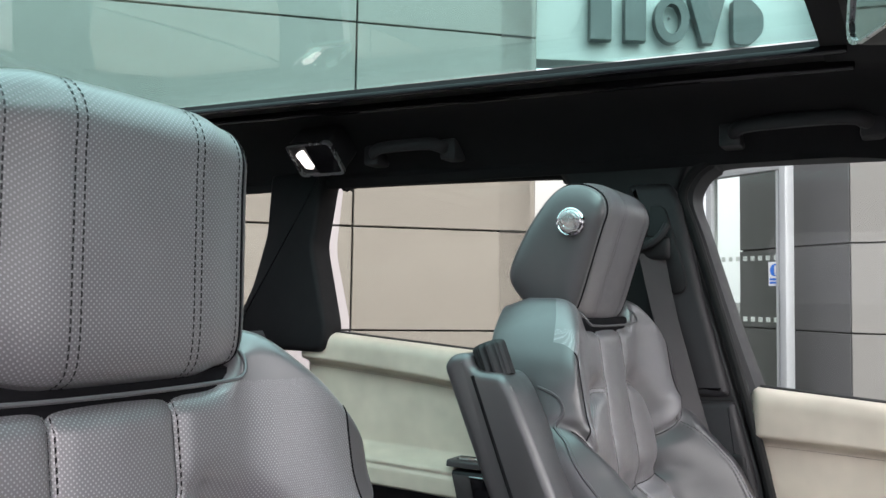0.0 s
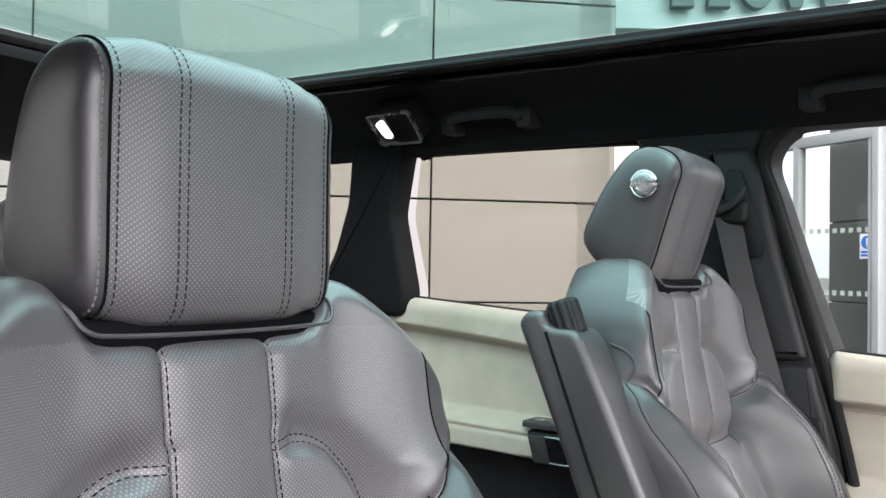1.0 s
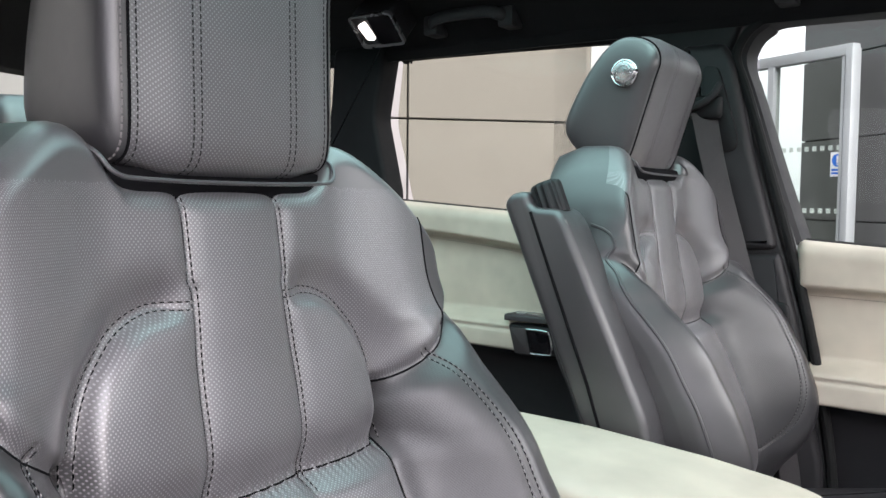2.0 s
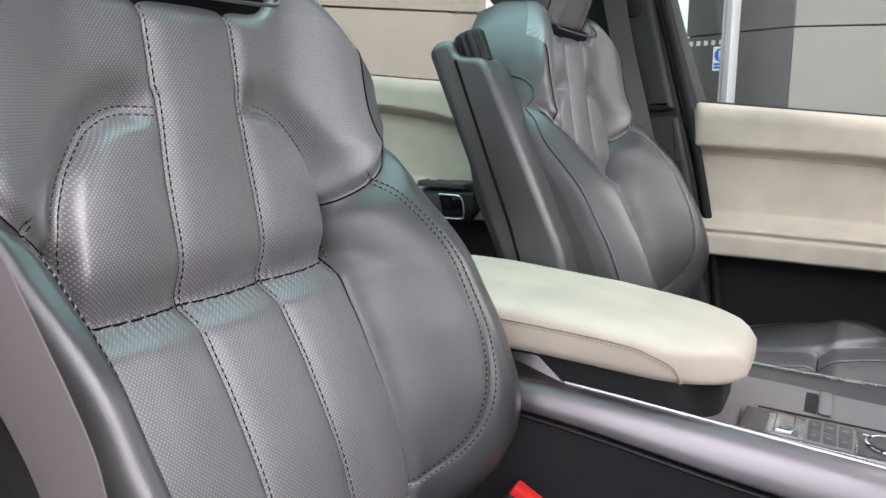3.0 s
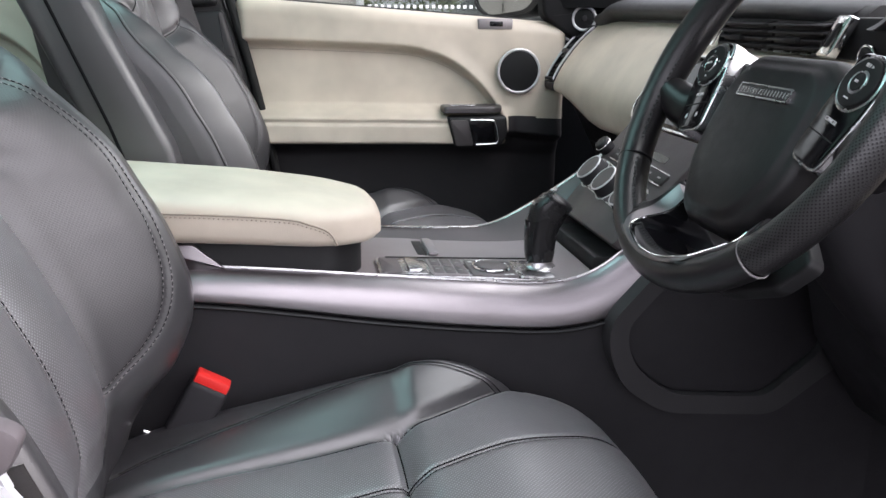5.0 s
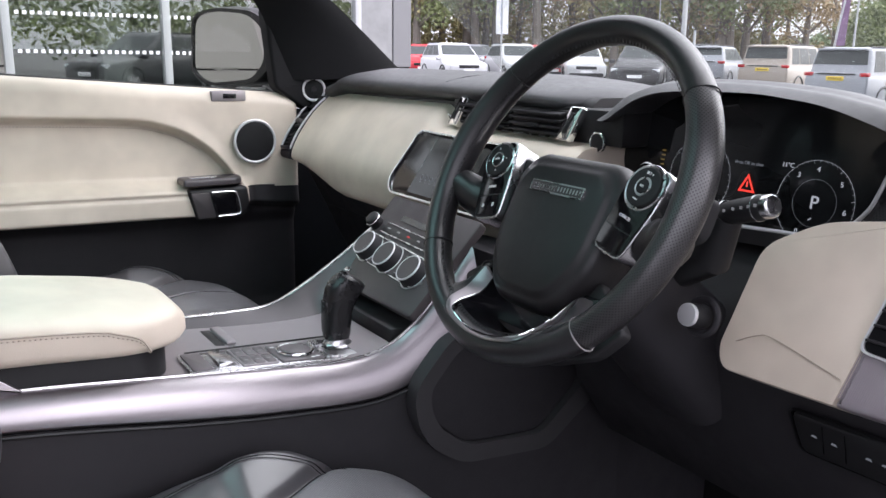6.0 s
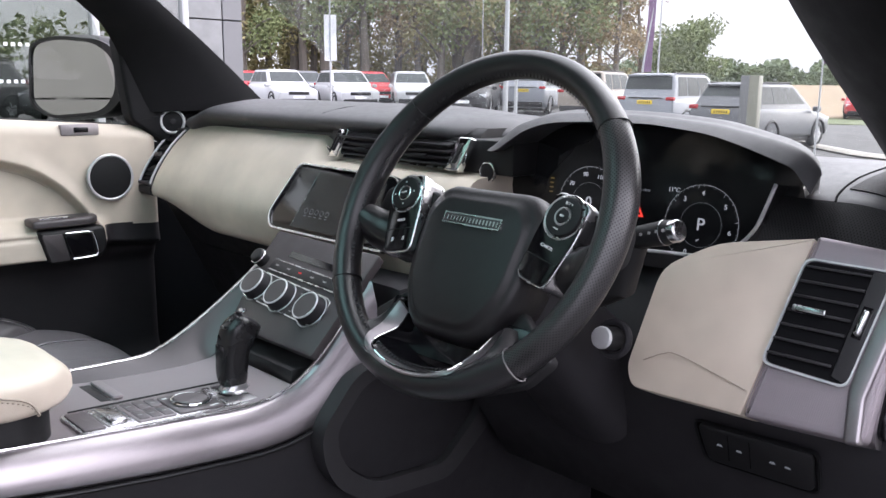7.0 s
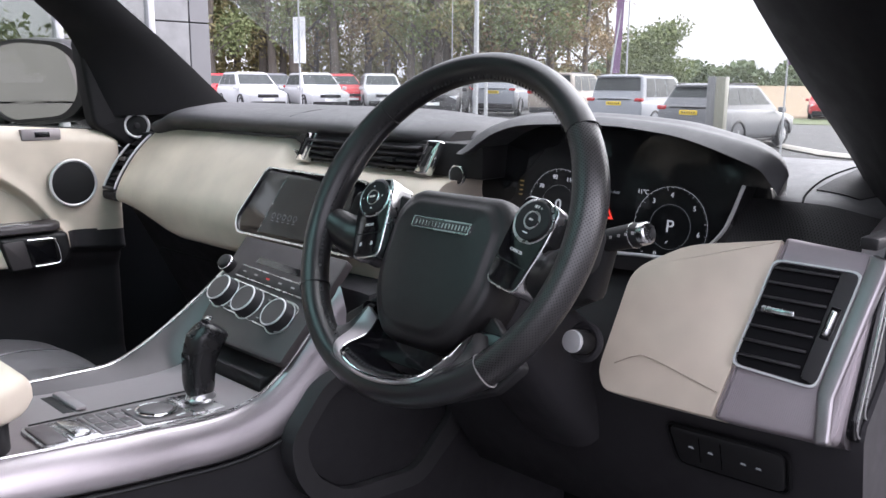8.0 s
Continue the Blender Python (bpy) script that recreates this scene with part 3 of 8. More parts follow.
HEAD_SIDE = HEAD_PIVOT + (HEAD_SIDE - HEAD_PIVOT) @ np.array([[math.cos(radians(HEAD_TILT)), math.sin(radians(HEAD_TILT))], [-math.sin(radians(HEAD_TILT)), math.cos(radians(HEAD_TILT))]])
HEAD_SIDE[:, 1] = HEAD_SIDE[:, 1].max() + (HEAD_SIDE[:, 1] - HEAD_SIDE[:, 1].max()) * 1.05
HEAD_MID = HEAD_SIDE.mean(0)
HEAD_OFF = 0.006
HEAD_SEAM = 0.102


def headrest_ring(y, shrink=0.0):
    """One slice of the headrest across its width, at y from its middle, drawn in towards its centre by shrink."""
    p = HEAD_MID + (HEAD_SIDE - HEAD_MID) * (1 - shrink)
    p[:, 0] -= 0.006 * (y / 0.1) ** 2
    return p


def build_seat(label):
    cy = SEAT_Y
    root = thing("car_seat", (-0.05, cy, FLOOR), label, "car seat", "front seats")
    # backrest
    au = np.r_[np.linspace(-1, -0.82, 26), np.linspace(-0.813, 0.813, 256), np.linspace(0.82, 1, 26)] * HALF
    vv = np.linspace(0, 1, 330)
    A = np.repeat(au[:, None], len(vv), 1)
    Z = 0.66 + vv[None, :] * (BACK_TOP(np.abs(A)) - 0.66)
    P = back_point(A, Z, cy)
    names = {"centre_lower_panel": "centre_panel", "centre_upper_panel": "upper_centre_panel"}
    back = None
    rim = np.vstack([P[:, 0][::-1], P[0, 1:], P[1:, -1], P[-1, -2:0:-1]])
    rear = rim.copy()
    rear[:, 0] = BACK_X(rear[:, 2]) - 0.105 - 0.02 * smooth(1.2, 0.8, rear[:, 2])
    mid = rim * 0.5 + rear * 0.5
    rear[:, 1] = cy + (rear[:, 1] - cy) * 0.93
    rear[:, 2] -= 0.012 * smooth(1.1, 1.3, rear[:, 2])
    mid[:, 1] = cy + (mid[:, 1] - cy) * 1.012
    back = part("backrest", loft([rim, mid, rear], cap=False), M_SEAT, root, "black leather backrest shell")
    me = back.data
    hole = bmesh.new()
    hole.from_mesh(me)
    bmesh.ops.holes_fill(hole, edges=[e for e in hole.edges if e.is_boundary and all(v.co.x < -0.36 for v in e.verts)], sides=0)
    hole.to_mesh(me)
    hole.free()
    for key, shape in regions(A, Z, P, back_region).items():
        name = key if isinstance(key, str) else key[0]
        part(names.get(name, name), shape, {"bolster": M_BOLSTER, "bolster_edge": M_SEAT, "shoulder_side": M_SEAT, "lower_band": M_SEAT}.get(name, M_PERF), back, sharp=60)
    lines = [ARCH_LINE, mirrored(ARCH_LINE), LONG_LINE, mirrored(LONG_LINE), PIPE_LINE, mirrored(PIPE_LINE)]
    tagged(part("stitching", threads(lines, back_point, cy), M_SEAM, back), kind="stuff")
    for line in lines:
        t = np.gradient(np.asarray(line), axis=0)
        t /= np.linalg.norm(t, axis=1)[:, None] + 1e-9
        for off in (-0.0030, 0.0030):
            q = np.asarray(line) + np.column_stack([-t[:, 1], t[:, 0]]) * off
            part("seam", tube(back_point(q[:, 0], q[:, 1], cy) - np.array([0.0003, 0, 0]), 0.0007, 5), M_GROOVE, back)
    for line in [CROSS_LINE, SIDE_LINE, mirrored(SIDE_LINE), NOTCH_LINE, mirrored(NOTCH_LINE)]:
        seam = back_point(line[:, 0], line[:, 1], cy)
        keep = [i for i in range(len(seam)) if abs(line[i, 0]) < 0.27]
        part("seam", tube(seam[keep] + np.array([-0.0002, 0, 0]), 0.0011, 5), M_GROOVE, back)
    # welts where the front meets the side panels
    for s in (-1, 1):
        zz = np.linspace(0.80, 1.205, 70)
        aa = np.full(70, s * (HALF - 0.006))
        part("welt", tube(back_point(aa, zz, cy) + np.array([0.001, 0, 0]), 0.0022, 6), M_SEAT, back)
    # collar round the headrest's foot
    coll = catmull([(-0.425, -0.124, 1.308), (-0.402, -0.120, 1.296), (-0.393, -0.112, 1.283), (-0.392, -0.09, 1.279), (-0.392, 0, 1.2775), (-0.392, 0.09, 1.279), (-0.393, 0.112, 1.283), (-0.402, 0.120, 1.296), (-0.425, 0.124, 1.308)], 70) + np.array([0, cy, 0.001])
    part("collar_piping", tube(coll, 0.0017, 8), M_WELT, back, "thin grey welt")
    # added solid block, near-black in place of the shade under the headrest
    gap_shade = box(-0.50, -0.408, cy - 0.108, cy + 0.118, 1.250, 1.290, 0.006)
    part("headrest_well", gap_shade, M_GROOVE, back)
    # cushion
    au = np.r_[np.linspace(-1, -0.84, 22), np.linspace(-0.833, 0.833, 200), np.linspace(0.84, 1, 22)]
    xs = np.r_[np.linspace(-0.32, 0.2, 220), np.linspace(0.2024, 0.27, 36)]
    X = np.repeat(xs[None, :], len(au), 0)
    A = au[:, None] * CUSH_HALF(X)
    P = cushion_point(A, X, cy)
    rim = np.vstack([P[:, 0][::-1], P[0, 1:], P[1:, -1], P[-1, -2:0:-1]])
    low = rim.copy()
    low[:, 2] = 0.60
    low[:, 0] = -0.02 + (low[:, 0] + 0.02) * 0.97
    mid = (rim + low) / 2
    mid[:, 1] = cy + (mid[:, 1] - cy) * 1.01
    cush = part("cushion", loft([rim, mid, low], cap=False), M_SEAT, root, "black leather seat cushion")
    for key, shape in regions(A, X, P, cushion_region, -1).items():
        name = key if isinstance(key, str) else key[0]
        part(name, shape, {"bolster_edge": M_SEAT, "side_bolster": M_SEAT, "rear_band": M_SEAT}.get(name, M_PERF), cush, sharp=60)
    sx = np.linspace(-0.27, 0.16, 90)
    fx = np.linspace(-0.25, 0.235, 100)
    sl = [np.column_stack([s * CUSH_TRIM(sx), sx]) for s in (-1, 1)] + [np.column_stack([s * CUSH_LONG(fx), fx]) for s in (-1, 1)]
    v, f = threads(sl, cushion_point, cy)
    tagged(part("stitching", (v, f), M_SEAM, cush), kind="stuff")
    cl = np.linspace(-0.166, 0.166, 60)
    for line in sl:
        t = np.gradient(line, axis=0)
        t /= np.linalg.norm(t, axis=1)[:, None] + 1e-9
        for off in (-0.0030, 0.0030):
            q = line + np.column_stack([-t[:, 1], t[:, 0]]) * off
            part("seam", tube(cushion_point(q[:, 0], q[:, 1], cy), 0.0008, 5), M_GROOVE, cush)
    for line in [np.column_stack([s * CUSH_SEAM(sx), sx]) for s in (-1, 1)] + [np.column_stack([cl, np.full(60, 0.009)])]:
        part("seam", tube(cushion_point(line[:, 0], line[:, 1], cy) + np.array([0, 0, 0.0002]), 0.0010, 5), M_GROOVE, cush)
    for s in (-1, 1):
        ez = np.linspace(float(NOTCH(0.24)) + 0.004, float(BACK_TOP(0.24)) - 0.012, 40)
        part("seam", tube(back_point(np.full(40, s * 0.240), ez, cy) + np.array([0.0002, 0, 0]), 0.0010, 5), M_GROOVE, back)
    # headrest: a perforated face that wraps round, and smooth padded sides
    ys = np.linspace(-HEAD_SEAM, HEAD_SEAM, 41)
    hy = cy + HEAD_OFF
    R = np.array([[(q[0], hy + y, q[1]) for q in headrest_ring(y, 0.060 * smooth(0.062, HEAD_SEAM, abs(y)))] for y in ys])
    dv = np.c_[np.zeros((len(R), 1)), np.cumsum(np.linalg.norm(np.diff(R, axis=1), axis=2), 1)]
    uv = np.stack([np.repeat(ys[:, None], R.shape[1], 1), dv], -1)
    v, f = grid(R, wrap_v=True, flip=True)
    head = part("headrest", (v, f, uv.reshape(-1, 2)), M_PERF, root, "perforated black leather headrest")
    for s in (-1, 1):
        steps = [(HEAD_SEAM, 0.060), (HEAD_SEAM + 0.0012, 0.075), (HEAD_SEAM + 0.004, 0.078), (HEAD_SEAM + 0.008, 0.100), (HEAD_SEAM + 0.0115, 0.15), (HEAD_SEAM + 0.0145, 0.24), (HEAD_SEAM + 0.0165, 0.35), (HEAD_SEAM + 0.018, 0.52), (HEAD_SEAM + 0.0185, 0.75), (HEAD_SEAM + 0.0186, 0.97)]
        seg = np.array([[(q[0], hy + s * y, q[1]) for q in headrest_ring(s * y, k)] for y, k in steps])
        n, m = seg.shape[:2]
        v, f = grid(seg, wrap_v=True, flip=s > 0)
        cap = tuple((n - 1) * m + i for i in range(m))
        part("side_panel", (v, f + [cap[::-1] if s > 0 else cap]), M_SEAT, head, "smooth leather side of the headrest", sharp=70)
    V, F = [], []
    for y in (-0.0975, -0.0540, -0.0470, 0.0470, 0.0540, 0.0975):
        q = headrest_ring(y, 0.060 * float(smooth(0.062, HEAD_SEAM, abs(y))))
        pick = q[2:56]
        n2 = pick - HEAD_MID
        p3 = np.column_stack([pick[:, 0], np.full(len(pick), hy + y), pick[:, 1]])
        n3 = np.column_stack([n2[:, 0], np.zeros(len(pick)), n2[:, 1]])
        v, f = dashes(p3 + n3 / np.linalg.norm(n3, axis=1)[:, None] * 0.0003, n3, 0.0040, 0.0016, 0.0007, 0.0005)
        F += [tuple(i + len(V) for i in g) for g in f]
        V += v
    tagged(part("stitching", (V, F), M_TRIM, head), kind="stuff")
    V, F = [], []
    for s in (-1, 1):
        pick = headrest_ring(HEAD_SEAM, 0.089)[2:60]
        p3 = np.column_stack([pick[:, 0], np.full(len(pick), hy + s * (HEAD_SEAM + 0.0062)), pick[:, 1]])
        n3 = np.column_stack([pick[:, 0] - HEAD_MID[0], np.full(len(pick), s * 0.08), pick[:, 1] - HEAD_MID[1]])
        v, f = dashes(p3 + n3 / np.linalg.norm(n3, axis=1)[:, None] * 0.0003, n3, 0.0040, 0.0016, 0.0007, 0.0005)
        F += [tuple(i + len(V) for i in g) for g in f]
        V += v
        q = headrest_ring(HEAD_SEAM, 0.067)[1:62]
        part("seam", tube(np.column_stack([q[:, 0], np.full(len(q), hy + s * (HEAD_SEAM + 0.0012)), q[:, 1]]), 0.0012, 5), M_GROOVE, head)
    tagged(part("edge_stitching", (V, F), M_SEAM, head), kind="stuff")
    for s in (-0.07, 0.07):
        part("headrest_post", tube([(-0.455, cy + s, 1.26), (-0.452, cy + s, 1.30)], 0.007, 12), M_TRIM, root)
    # base
    part("side_cover", box(-0.30, 0.20, cy + 0.235, cy + 0.262, 0.545, 0.66, 0.012, 3), M_TRIM, root)
    part("side_cover", box(-0.30, 0.20, cy - 0.262, cy - 0.235, 0.545, 0.66, 0.012, 3), M_TRIM, root)
    part("seat_base", box(-0.28, 0.21, cy - 0.22, cy + 0.22, 0.50, 0.61, 0.02), M_TRIM, root)
    for s in (-0.2, 0.2):
        part("seat_rail", box(-0.32, 0.24, cy + s - 0.02, cy + s + 0.02, FLOOR - 0.03, 0.505, 0.005), M_DARKMETAL, root)
    return root


driver_seat = build_seat("black perforated leather car seat with grey double stitching")
SHIFT = Vector((0.065, 0.835, 0.03))
passenger_seat = copy_thing(driver_seat, Matrix.Translation(driver_seat.location + SHIFT))
tagged(passenger_seat, "black perforated leather car seat with a folded-up armrest")
ORIGIN[passenger_seat] = driver_seat.location + SHIFT
# raised armrest on the seat's inner side
ax = [(-0.447, 1.262), (-0.436, 1.276), (-0.412, 1.280), (-0.404, 1.258), (-0.366, 1.256), (-0.352, 1.238), (-0.243, 1.0), (-0.226, 0.93), (-0.238, 0.88), (-0.275, 0.872), (-0.302, 0.92), (-0.331, 0.985)]
arm = part("armrest", plate(rounded(ax, 0.012), 0.066, axes((0, 0.192, 0), (1, 0, 0), (0, 0, 1)), 0.011, 4), M_SEAT, passenger_seat, "raised black armrest with a ribbed end wheel")
part("armrest_groove", tube([(-0.404, 0.1262, 1.252), (-0.318, 0.1256, 1.03), (-0.286, 0.1262, 0.93)], 0.0022, 6), M_GROOVE, arm)
part("armrest_welt", tube([(-0.357, 0.133, 1.242), (-0.25, 0.133, 1.005), (-0.232, 0.133, 0.93)], 0.0016, 6), M_SEAM, arm)
part("armrest_bracket", plate(rounded([(-0.30, 0.80), (-0.20, 0.80), (-0.215, 0.93), (-0.29, 0.93)], 0.02), 0.05, axes((0, 0.205, 0), (1, 0, 0), (0, 0, 1)), 0.008), M_TRIM, arm)
wheel_m = axes((-0.383, 0.157, 1.248), (0.93, 0, 0.36), (0, 1, 0))
rib = [((0.0195 + 0.0022 * (i % 4 > 1)) * math.cos(i * math.pi / 24), (0.0195 + 0.0022 * (i % 4 > 1)) * math.sin(i * math.pi / 24)) for i in range(48)]
part("thumb_wheel", plate(rib, 0.046, wheel_m, 0.007, 3), M_TRIM, arm, "ribbed black thumb wheel")
# the passenger's headrest is set forward and carries a button on its side
hd = [c for c in passenger_seat.children if c.data and c.data.name == "headrest"][0]
ORIGIN[hd] = ORIGIN[passenger_seat]
m = axes(Vector((HEAD_MID[0] + 0.002, SEAT_Y - HEAD_SEAM - 0.0172, HEAD_MID[1] + 0.042)) + SHIFT, (1, 0, 0), (0, 0, 1))
btn = part("release_button", disc(0.0165, 0.005, m, 40, 0.002), M_SATIN, hd, "round satin metal button")
part("button_ring", ring(0.0185, 0.0022, m, 48, 8), M_CHROME, btn)
part("button_face", ring(0.0105, 0.0010, m @ Matrix.Translation((0, 0, 0.005)), 40, 6), M_SATIN, btn)
pivot = Matrix.Translation(Vector((HEAD_PIVOT[0], SEAT_Y, HEAD_PIVOT[1])) - driver_seat.location)
hd.matrix_basis = pivot @ pose(0, 0, 0, 0, HEAD_TILT, 0) @ pivot.inverted()
# ---- car shell ----
def belt(x):
    """Height of the door tops."""
    return 1.201 - 0.070 * (x + 0.185)


structure("floor", box(-2.25, 0.95, -0.74, 0.76, 0.38, FLOOR, 0.01), M_CARPET, "black carpeted car floor", "floor")
structure("wall_firewall", box(0.92, 0.98, -0.76, 0.78, 0.40, 1.02, 0.01), M_TRIM, "black bulkhead behind the dashboard", "wall")
structure("trim_sill", box(-0.42, 0.80, -0.84, -0.70, 0.36, 0.50, 0.015), M_TRIM, "black plastic door sill", "trim")
structure("wall_body_left", box(-2.3, 1.1, 0.80, 0.97, 0.35, 1.13, 0.05), M_BODY, "dark painted body side under the windows", "car body")
structure("wall_body_right", box(-2.3, -0.42, -0.95, -0.76, 0.35, 1.16, 0.05), M_BODY, "dark painted rear body side", "car body")
structure("wall_tail", box(-2.36, -2.26, -0.90, 0.92, 0.35, 1.24, 0.03), M_TRIM, "dark inner tailgate", "wall")

# headliner: four cambered strips round the roof opening
RX0, RX1, RY = -1.48, -0.045, 0.55


def roof_z(x, y):
    w = abs(y)
    base = 1.698 - 0.10 * max(0.0, (x + 0.05) / 0.40) ** 1.6 - 0.10 * max(0.0, (-1.1 - x) / 1.1) ** 2 + 0.02 * min(1, max(0, (-0.05 - x) / 1.0))
    return base - 0.105 * max(0.0, (w - RY) / 0.18) ** 1.7 + 0.010 * (1 - (min(w, RY) / RY) ** 2)


def roof_strip(xs, ys):
    return thick([[(x, y, roof_z(x, y)) for y in ys] for x in xs], (0, 0, 0.022))


XF = np.linspace(-2.25, 0.36, 60)
for side in (1, -1):
    structure("ceiling", roof_strip(XF, side * np.linspace(RY, 0.735, 14)), M_HEAD, "black cloth headliner along the roof side", "headliner")
structure("ceiling", roof_strip(np.linspace(RX1, 0.36, 14), np.linspace(-RY, RY, 30)), M_HEAD, "black cloth headliner above the windscreen", "headliner")
structure("ceiling", roof_strip(np.linspace(-2.25, RX0, 20), np.linspace(-RY, RY, 30)), M_HEAD, "black cloth headliner behind the glass roof", "headliner")
structure("wall_roof_skin", join(*[thick([[(x, y, roof_z(x, y) + 0.034) for y in ys] for x in xs], (0, 0, 0.006)) for xs, ys in (
    (XF, np.linspace(0.56, 0.74, 8)), (XF, -np.linspace(0.56, 0.74, 8)), (np.linspace(RX1 + 0.03, 0.36, 8), np.linspace(-0.56, 0.56, 10)), (np.linspace(-2.25, RX0, 8), np.linspace(-0.56, 0.56, 10)))]), M_BODY, "dark painted car roof skin", "car roof")

# glass roof with its frame
sunroof = thing("glass_roof", ((RX0 + RX1) / 2, 0, 1.70), "green tinted panoramic glass roof with a black frame", "glass roof", kind="structure")
frame_out = rounded([(RX0 - 0.005, -RY - 0.004), (RX1 + 0.005, -RY - 0.004), (RX1 + 0.005, RY + 0.004), (RX0 - 0.005, RY + 0.004)], 0.05)
frame_in = rounded([(RX0 + 0.05, -0.468), (RX1 - 0.002, -0.468), (RX1 - 0.002, 0.468), (RX0 + 0.05, 0.468)], 0.04)
slant = Matrix.Translation((RX1, 0, 0)) @ pose(0, 0, 0, 0, 1.3, 0) @ Matrix.Translation((-RX1, 0, 0))   # the opening climbs a little rearwards
part("roof_frame", hollow(frame_out, frame_in, 0.010, slant @ Matrix.Translation((0, 0, 1.700))), M_TRIM, sunroof, "black roof frame")
for s in (1, -1):
    part("frame_rail", moved(box(RX0 + 0.05, RX1 - 0.005, s * 0.462, s * 0.476, 1.690, 1.7015, 0.003), slant), M_GLOSS, sunroof)
    part("frame_lip", moved(box(RX0, RX1, s * 0.540, s * 0.550, 1.684, 1.708, 0.004), slant), M_GLOSS, sunroof)
pane = part("glass_pane", thick([[(x, y, 1.722 - 0.02 * (x - RX1) + 0.012 * (1 - (y / 0.5) ** 2)) for y in np.linspace(-0.5, 0.5, 9)] for x in np.linspace(RX0 + 0.02, RX1 + 0.02, 9)], (0, 0, 0.005)), M_ROOFGLASS, sunroof, "green tinted glass")
pane.visible_shadow = False


# ---- doors on the left ----
def door_panel(name, x0, x1, label, crease, arch_x, handle_x, front, group):
    """A lined door: padded top roll, recessed panel, armrest and dark lower half, cut from one skin."""
    root = thing(name, ((x0 + x1) / 2, 0.80, 0.5), label, "car door", group, "structure")
    X, Z = np.meshgrid(np.linspace(x0, x1, 130), np.linspace(0, 1, 190), indexing="ij")
    top = belt(X)
    Z = 0.46 + Z * (top - 0.46)
    rise = -0.07 * (X - x0)                      # lines fall towards the front with the belt
    arm_lo, arm_hi = ARM[0] + rise * 0.3, ARM[1] + rise * 0.3
    cre = crease(X)
    y = np.full_like(X, 0.757)
    y = y - 0.030 * smooth(cre - 0.004, cre + 0.012, Z)
    y = y + 0.010 * smooth(arch_x - 0.12, arch_x + 0.05, X) * smooth(cre - 0.02, cre + 0.05, Z)
    inside = 1 - smooth(handle_x + 0.10, handle_x + 0.16, X)
    y = y - 0.058 * inside * smooth(arm_lo - 0.006, arm_lo + 0.006, Z) * (1 - smooth(arm_hi - 0.016, arm_hi + 0.012, Z))
    y = y + 0.006 * np.exp(-(((Z - arm_hi + 0.022) / 0.0035) ** 2)) * inside * (X < handle_x)
    y = y + 0.012 * (1 - smooth(arm_lo - 0.03, arm_lo, Z))
    y = y - 0.035 * smooth(0.70, 0.60, Z)
    q = np.clip((Z - (top - 0.028)) / 0.028, 0, 1)
    y = y + 0.03 * (1 - np.sqrt(np.maximum(1 - q * q, 0)))
    for edge in (X - x0, x1 - X):
        e = np.clip(1 - edge / 0.02, 0, 1)
        y = y + 0.02 * (1 - np.sqrt(np.maximum(1 - e * e, 0)))
    P = np.stack([X, y, Z], -1)

    def which(x, z):
        t = -0.07 * (x - x0)
        lo = ARM[0] + t * 0.3
        c = float(crease(x))
        if z < lo or (x > handle_x + 0.13 and z < DARK_TOP(x) and front):
            return "lower_panel"
        if z > c:
            return "top_roll"
        if z < ARM[1] + t * 0.3 - 0.004 and x < handle_x:
            return "armrest"
        return "inset_panel"

    shapes = regions(X, Z, P, which, -1)
    for key, shape in shapes.items():
        part(key, shape, M_TRIM_SOFT if key == "lower_panel" else M_IVORY, root, "black lower door panel" if key == "lower_panel" else "ivory leather", sharp=50)
    shell = [[(x0, 0.79, 0.44), (x0, 0.79, belt(x0) - 0.015)], [(x1, 0.79, 0.44), (x1, 0.79, belt(x1) - 0.015)]]
    part("door_core", thick(shell, (0, 0.012, 0)), M_TRIM, root)
    part("window_seal", tube([(x0 + 0.004, 0.773, belt(x0) - 0.004), (x1 - 0.004, 0.773, belt(x1) - 0.004)], 0.007, 8), M_RUBBER, root)
    # crease seam
    xs = np.linspace(x0 + 0.01, arch_x + 0.02, 90)
    V, F = dashes([(x, 0.7555, float(crease(x)) - 0.008) for x in xs], [(0, -1, 0)] * 90)
    tagged(part("stitching", (V, F), M_IVORY_SEAM, root), kind="stuff")
    # pull handle and lever
    hz = ARM[1] + 0.003
    cap_m = axes((handle_x - 0.010, 0.690, hz - 0.012), (1, 0, 0), (0, 1, 0))
    part("switch_panel", plate(rounded([(-0.002, -0.003), (0.108, -0.002), (0.126, 0.016), (0.132, 0.058), (0.0, 0.058)], 0.009), 0.013, cap_m, 0.005, 3), M_DARKMETAL, root, "grey metal switch panel")
    part("lock_button", box(handle_x + 0.006, handle_x + 0.062, 0.704, 0.716, hz, hz + 0.0035, 0.0005), M_SATIN, root)
    hb = part("handle_bezel", plate(rounded([(0.014, -0.006), (0.112, -0.006), (0.128, 0.020), (0.124, 0.060), (-0.004, 0.060)], 0.010), 0.046, axes((handle_x, 0.737, ARM[0] - 0.006), (1, 0, 0), (0, 0, 1)), 0.008, 3), M_TRIM, root, "dark plastic handle surround")
    part("bezel_face", plate(rounded([(0.016, -0.002), (0.052, -0.002), (0.040, 0.052), (0.002, 0.052)], 0.004), 0.004, axes((handle_x, 0.693, ARM[0] - 0.006), (1, 0, 0), (0, 0, 1)), 0.002), M_DARKMETAL, hb, "grey metal face")
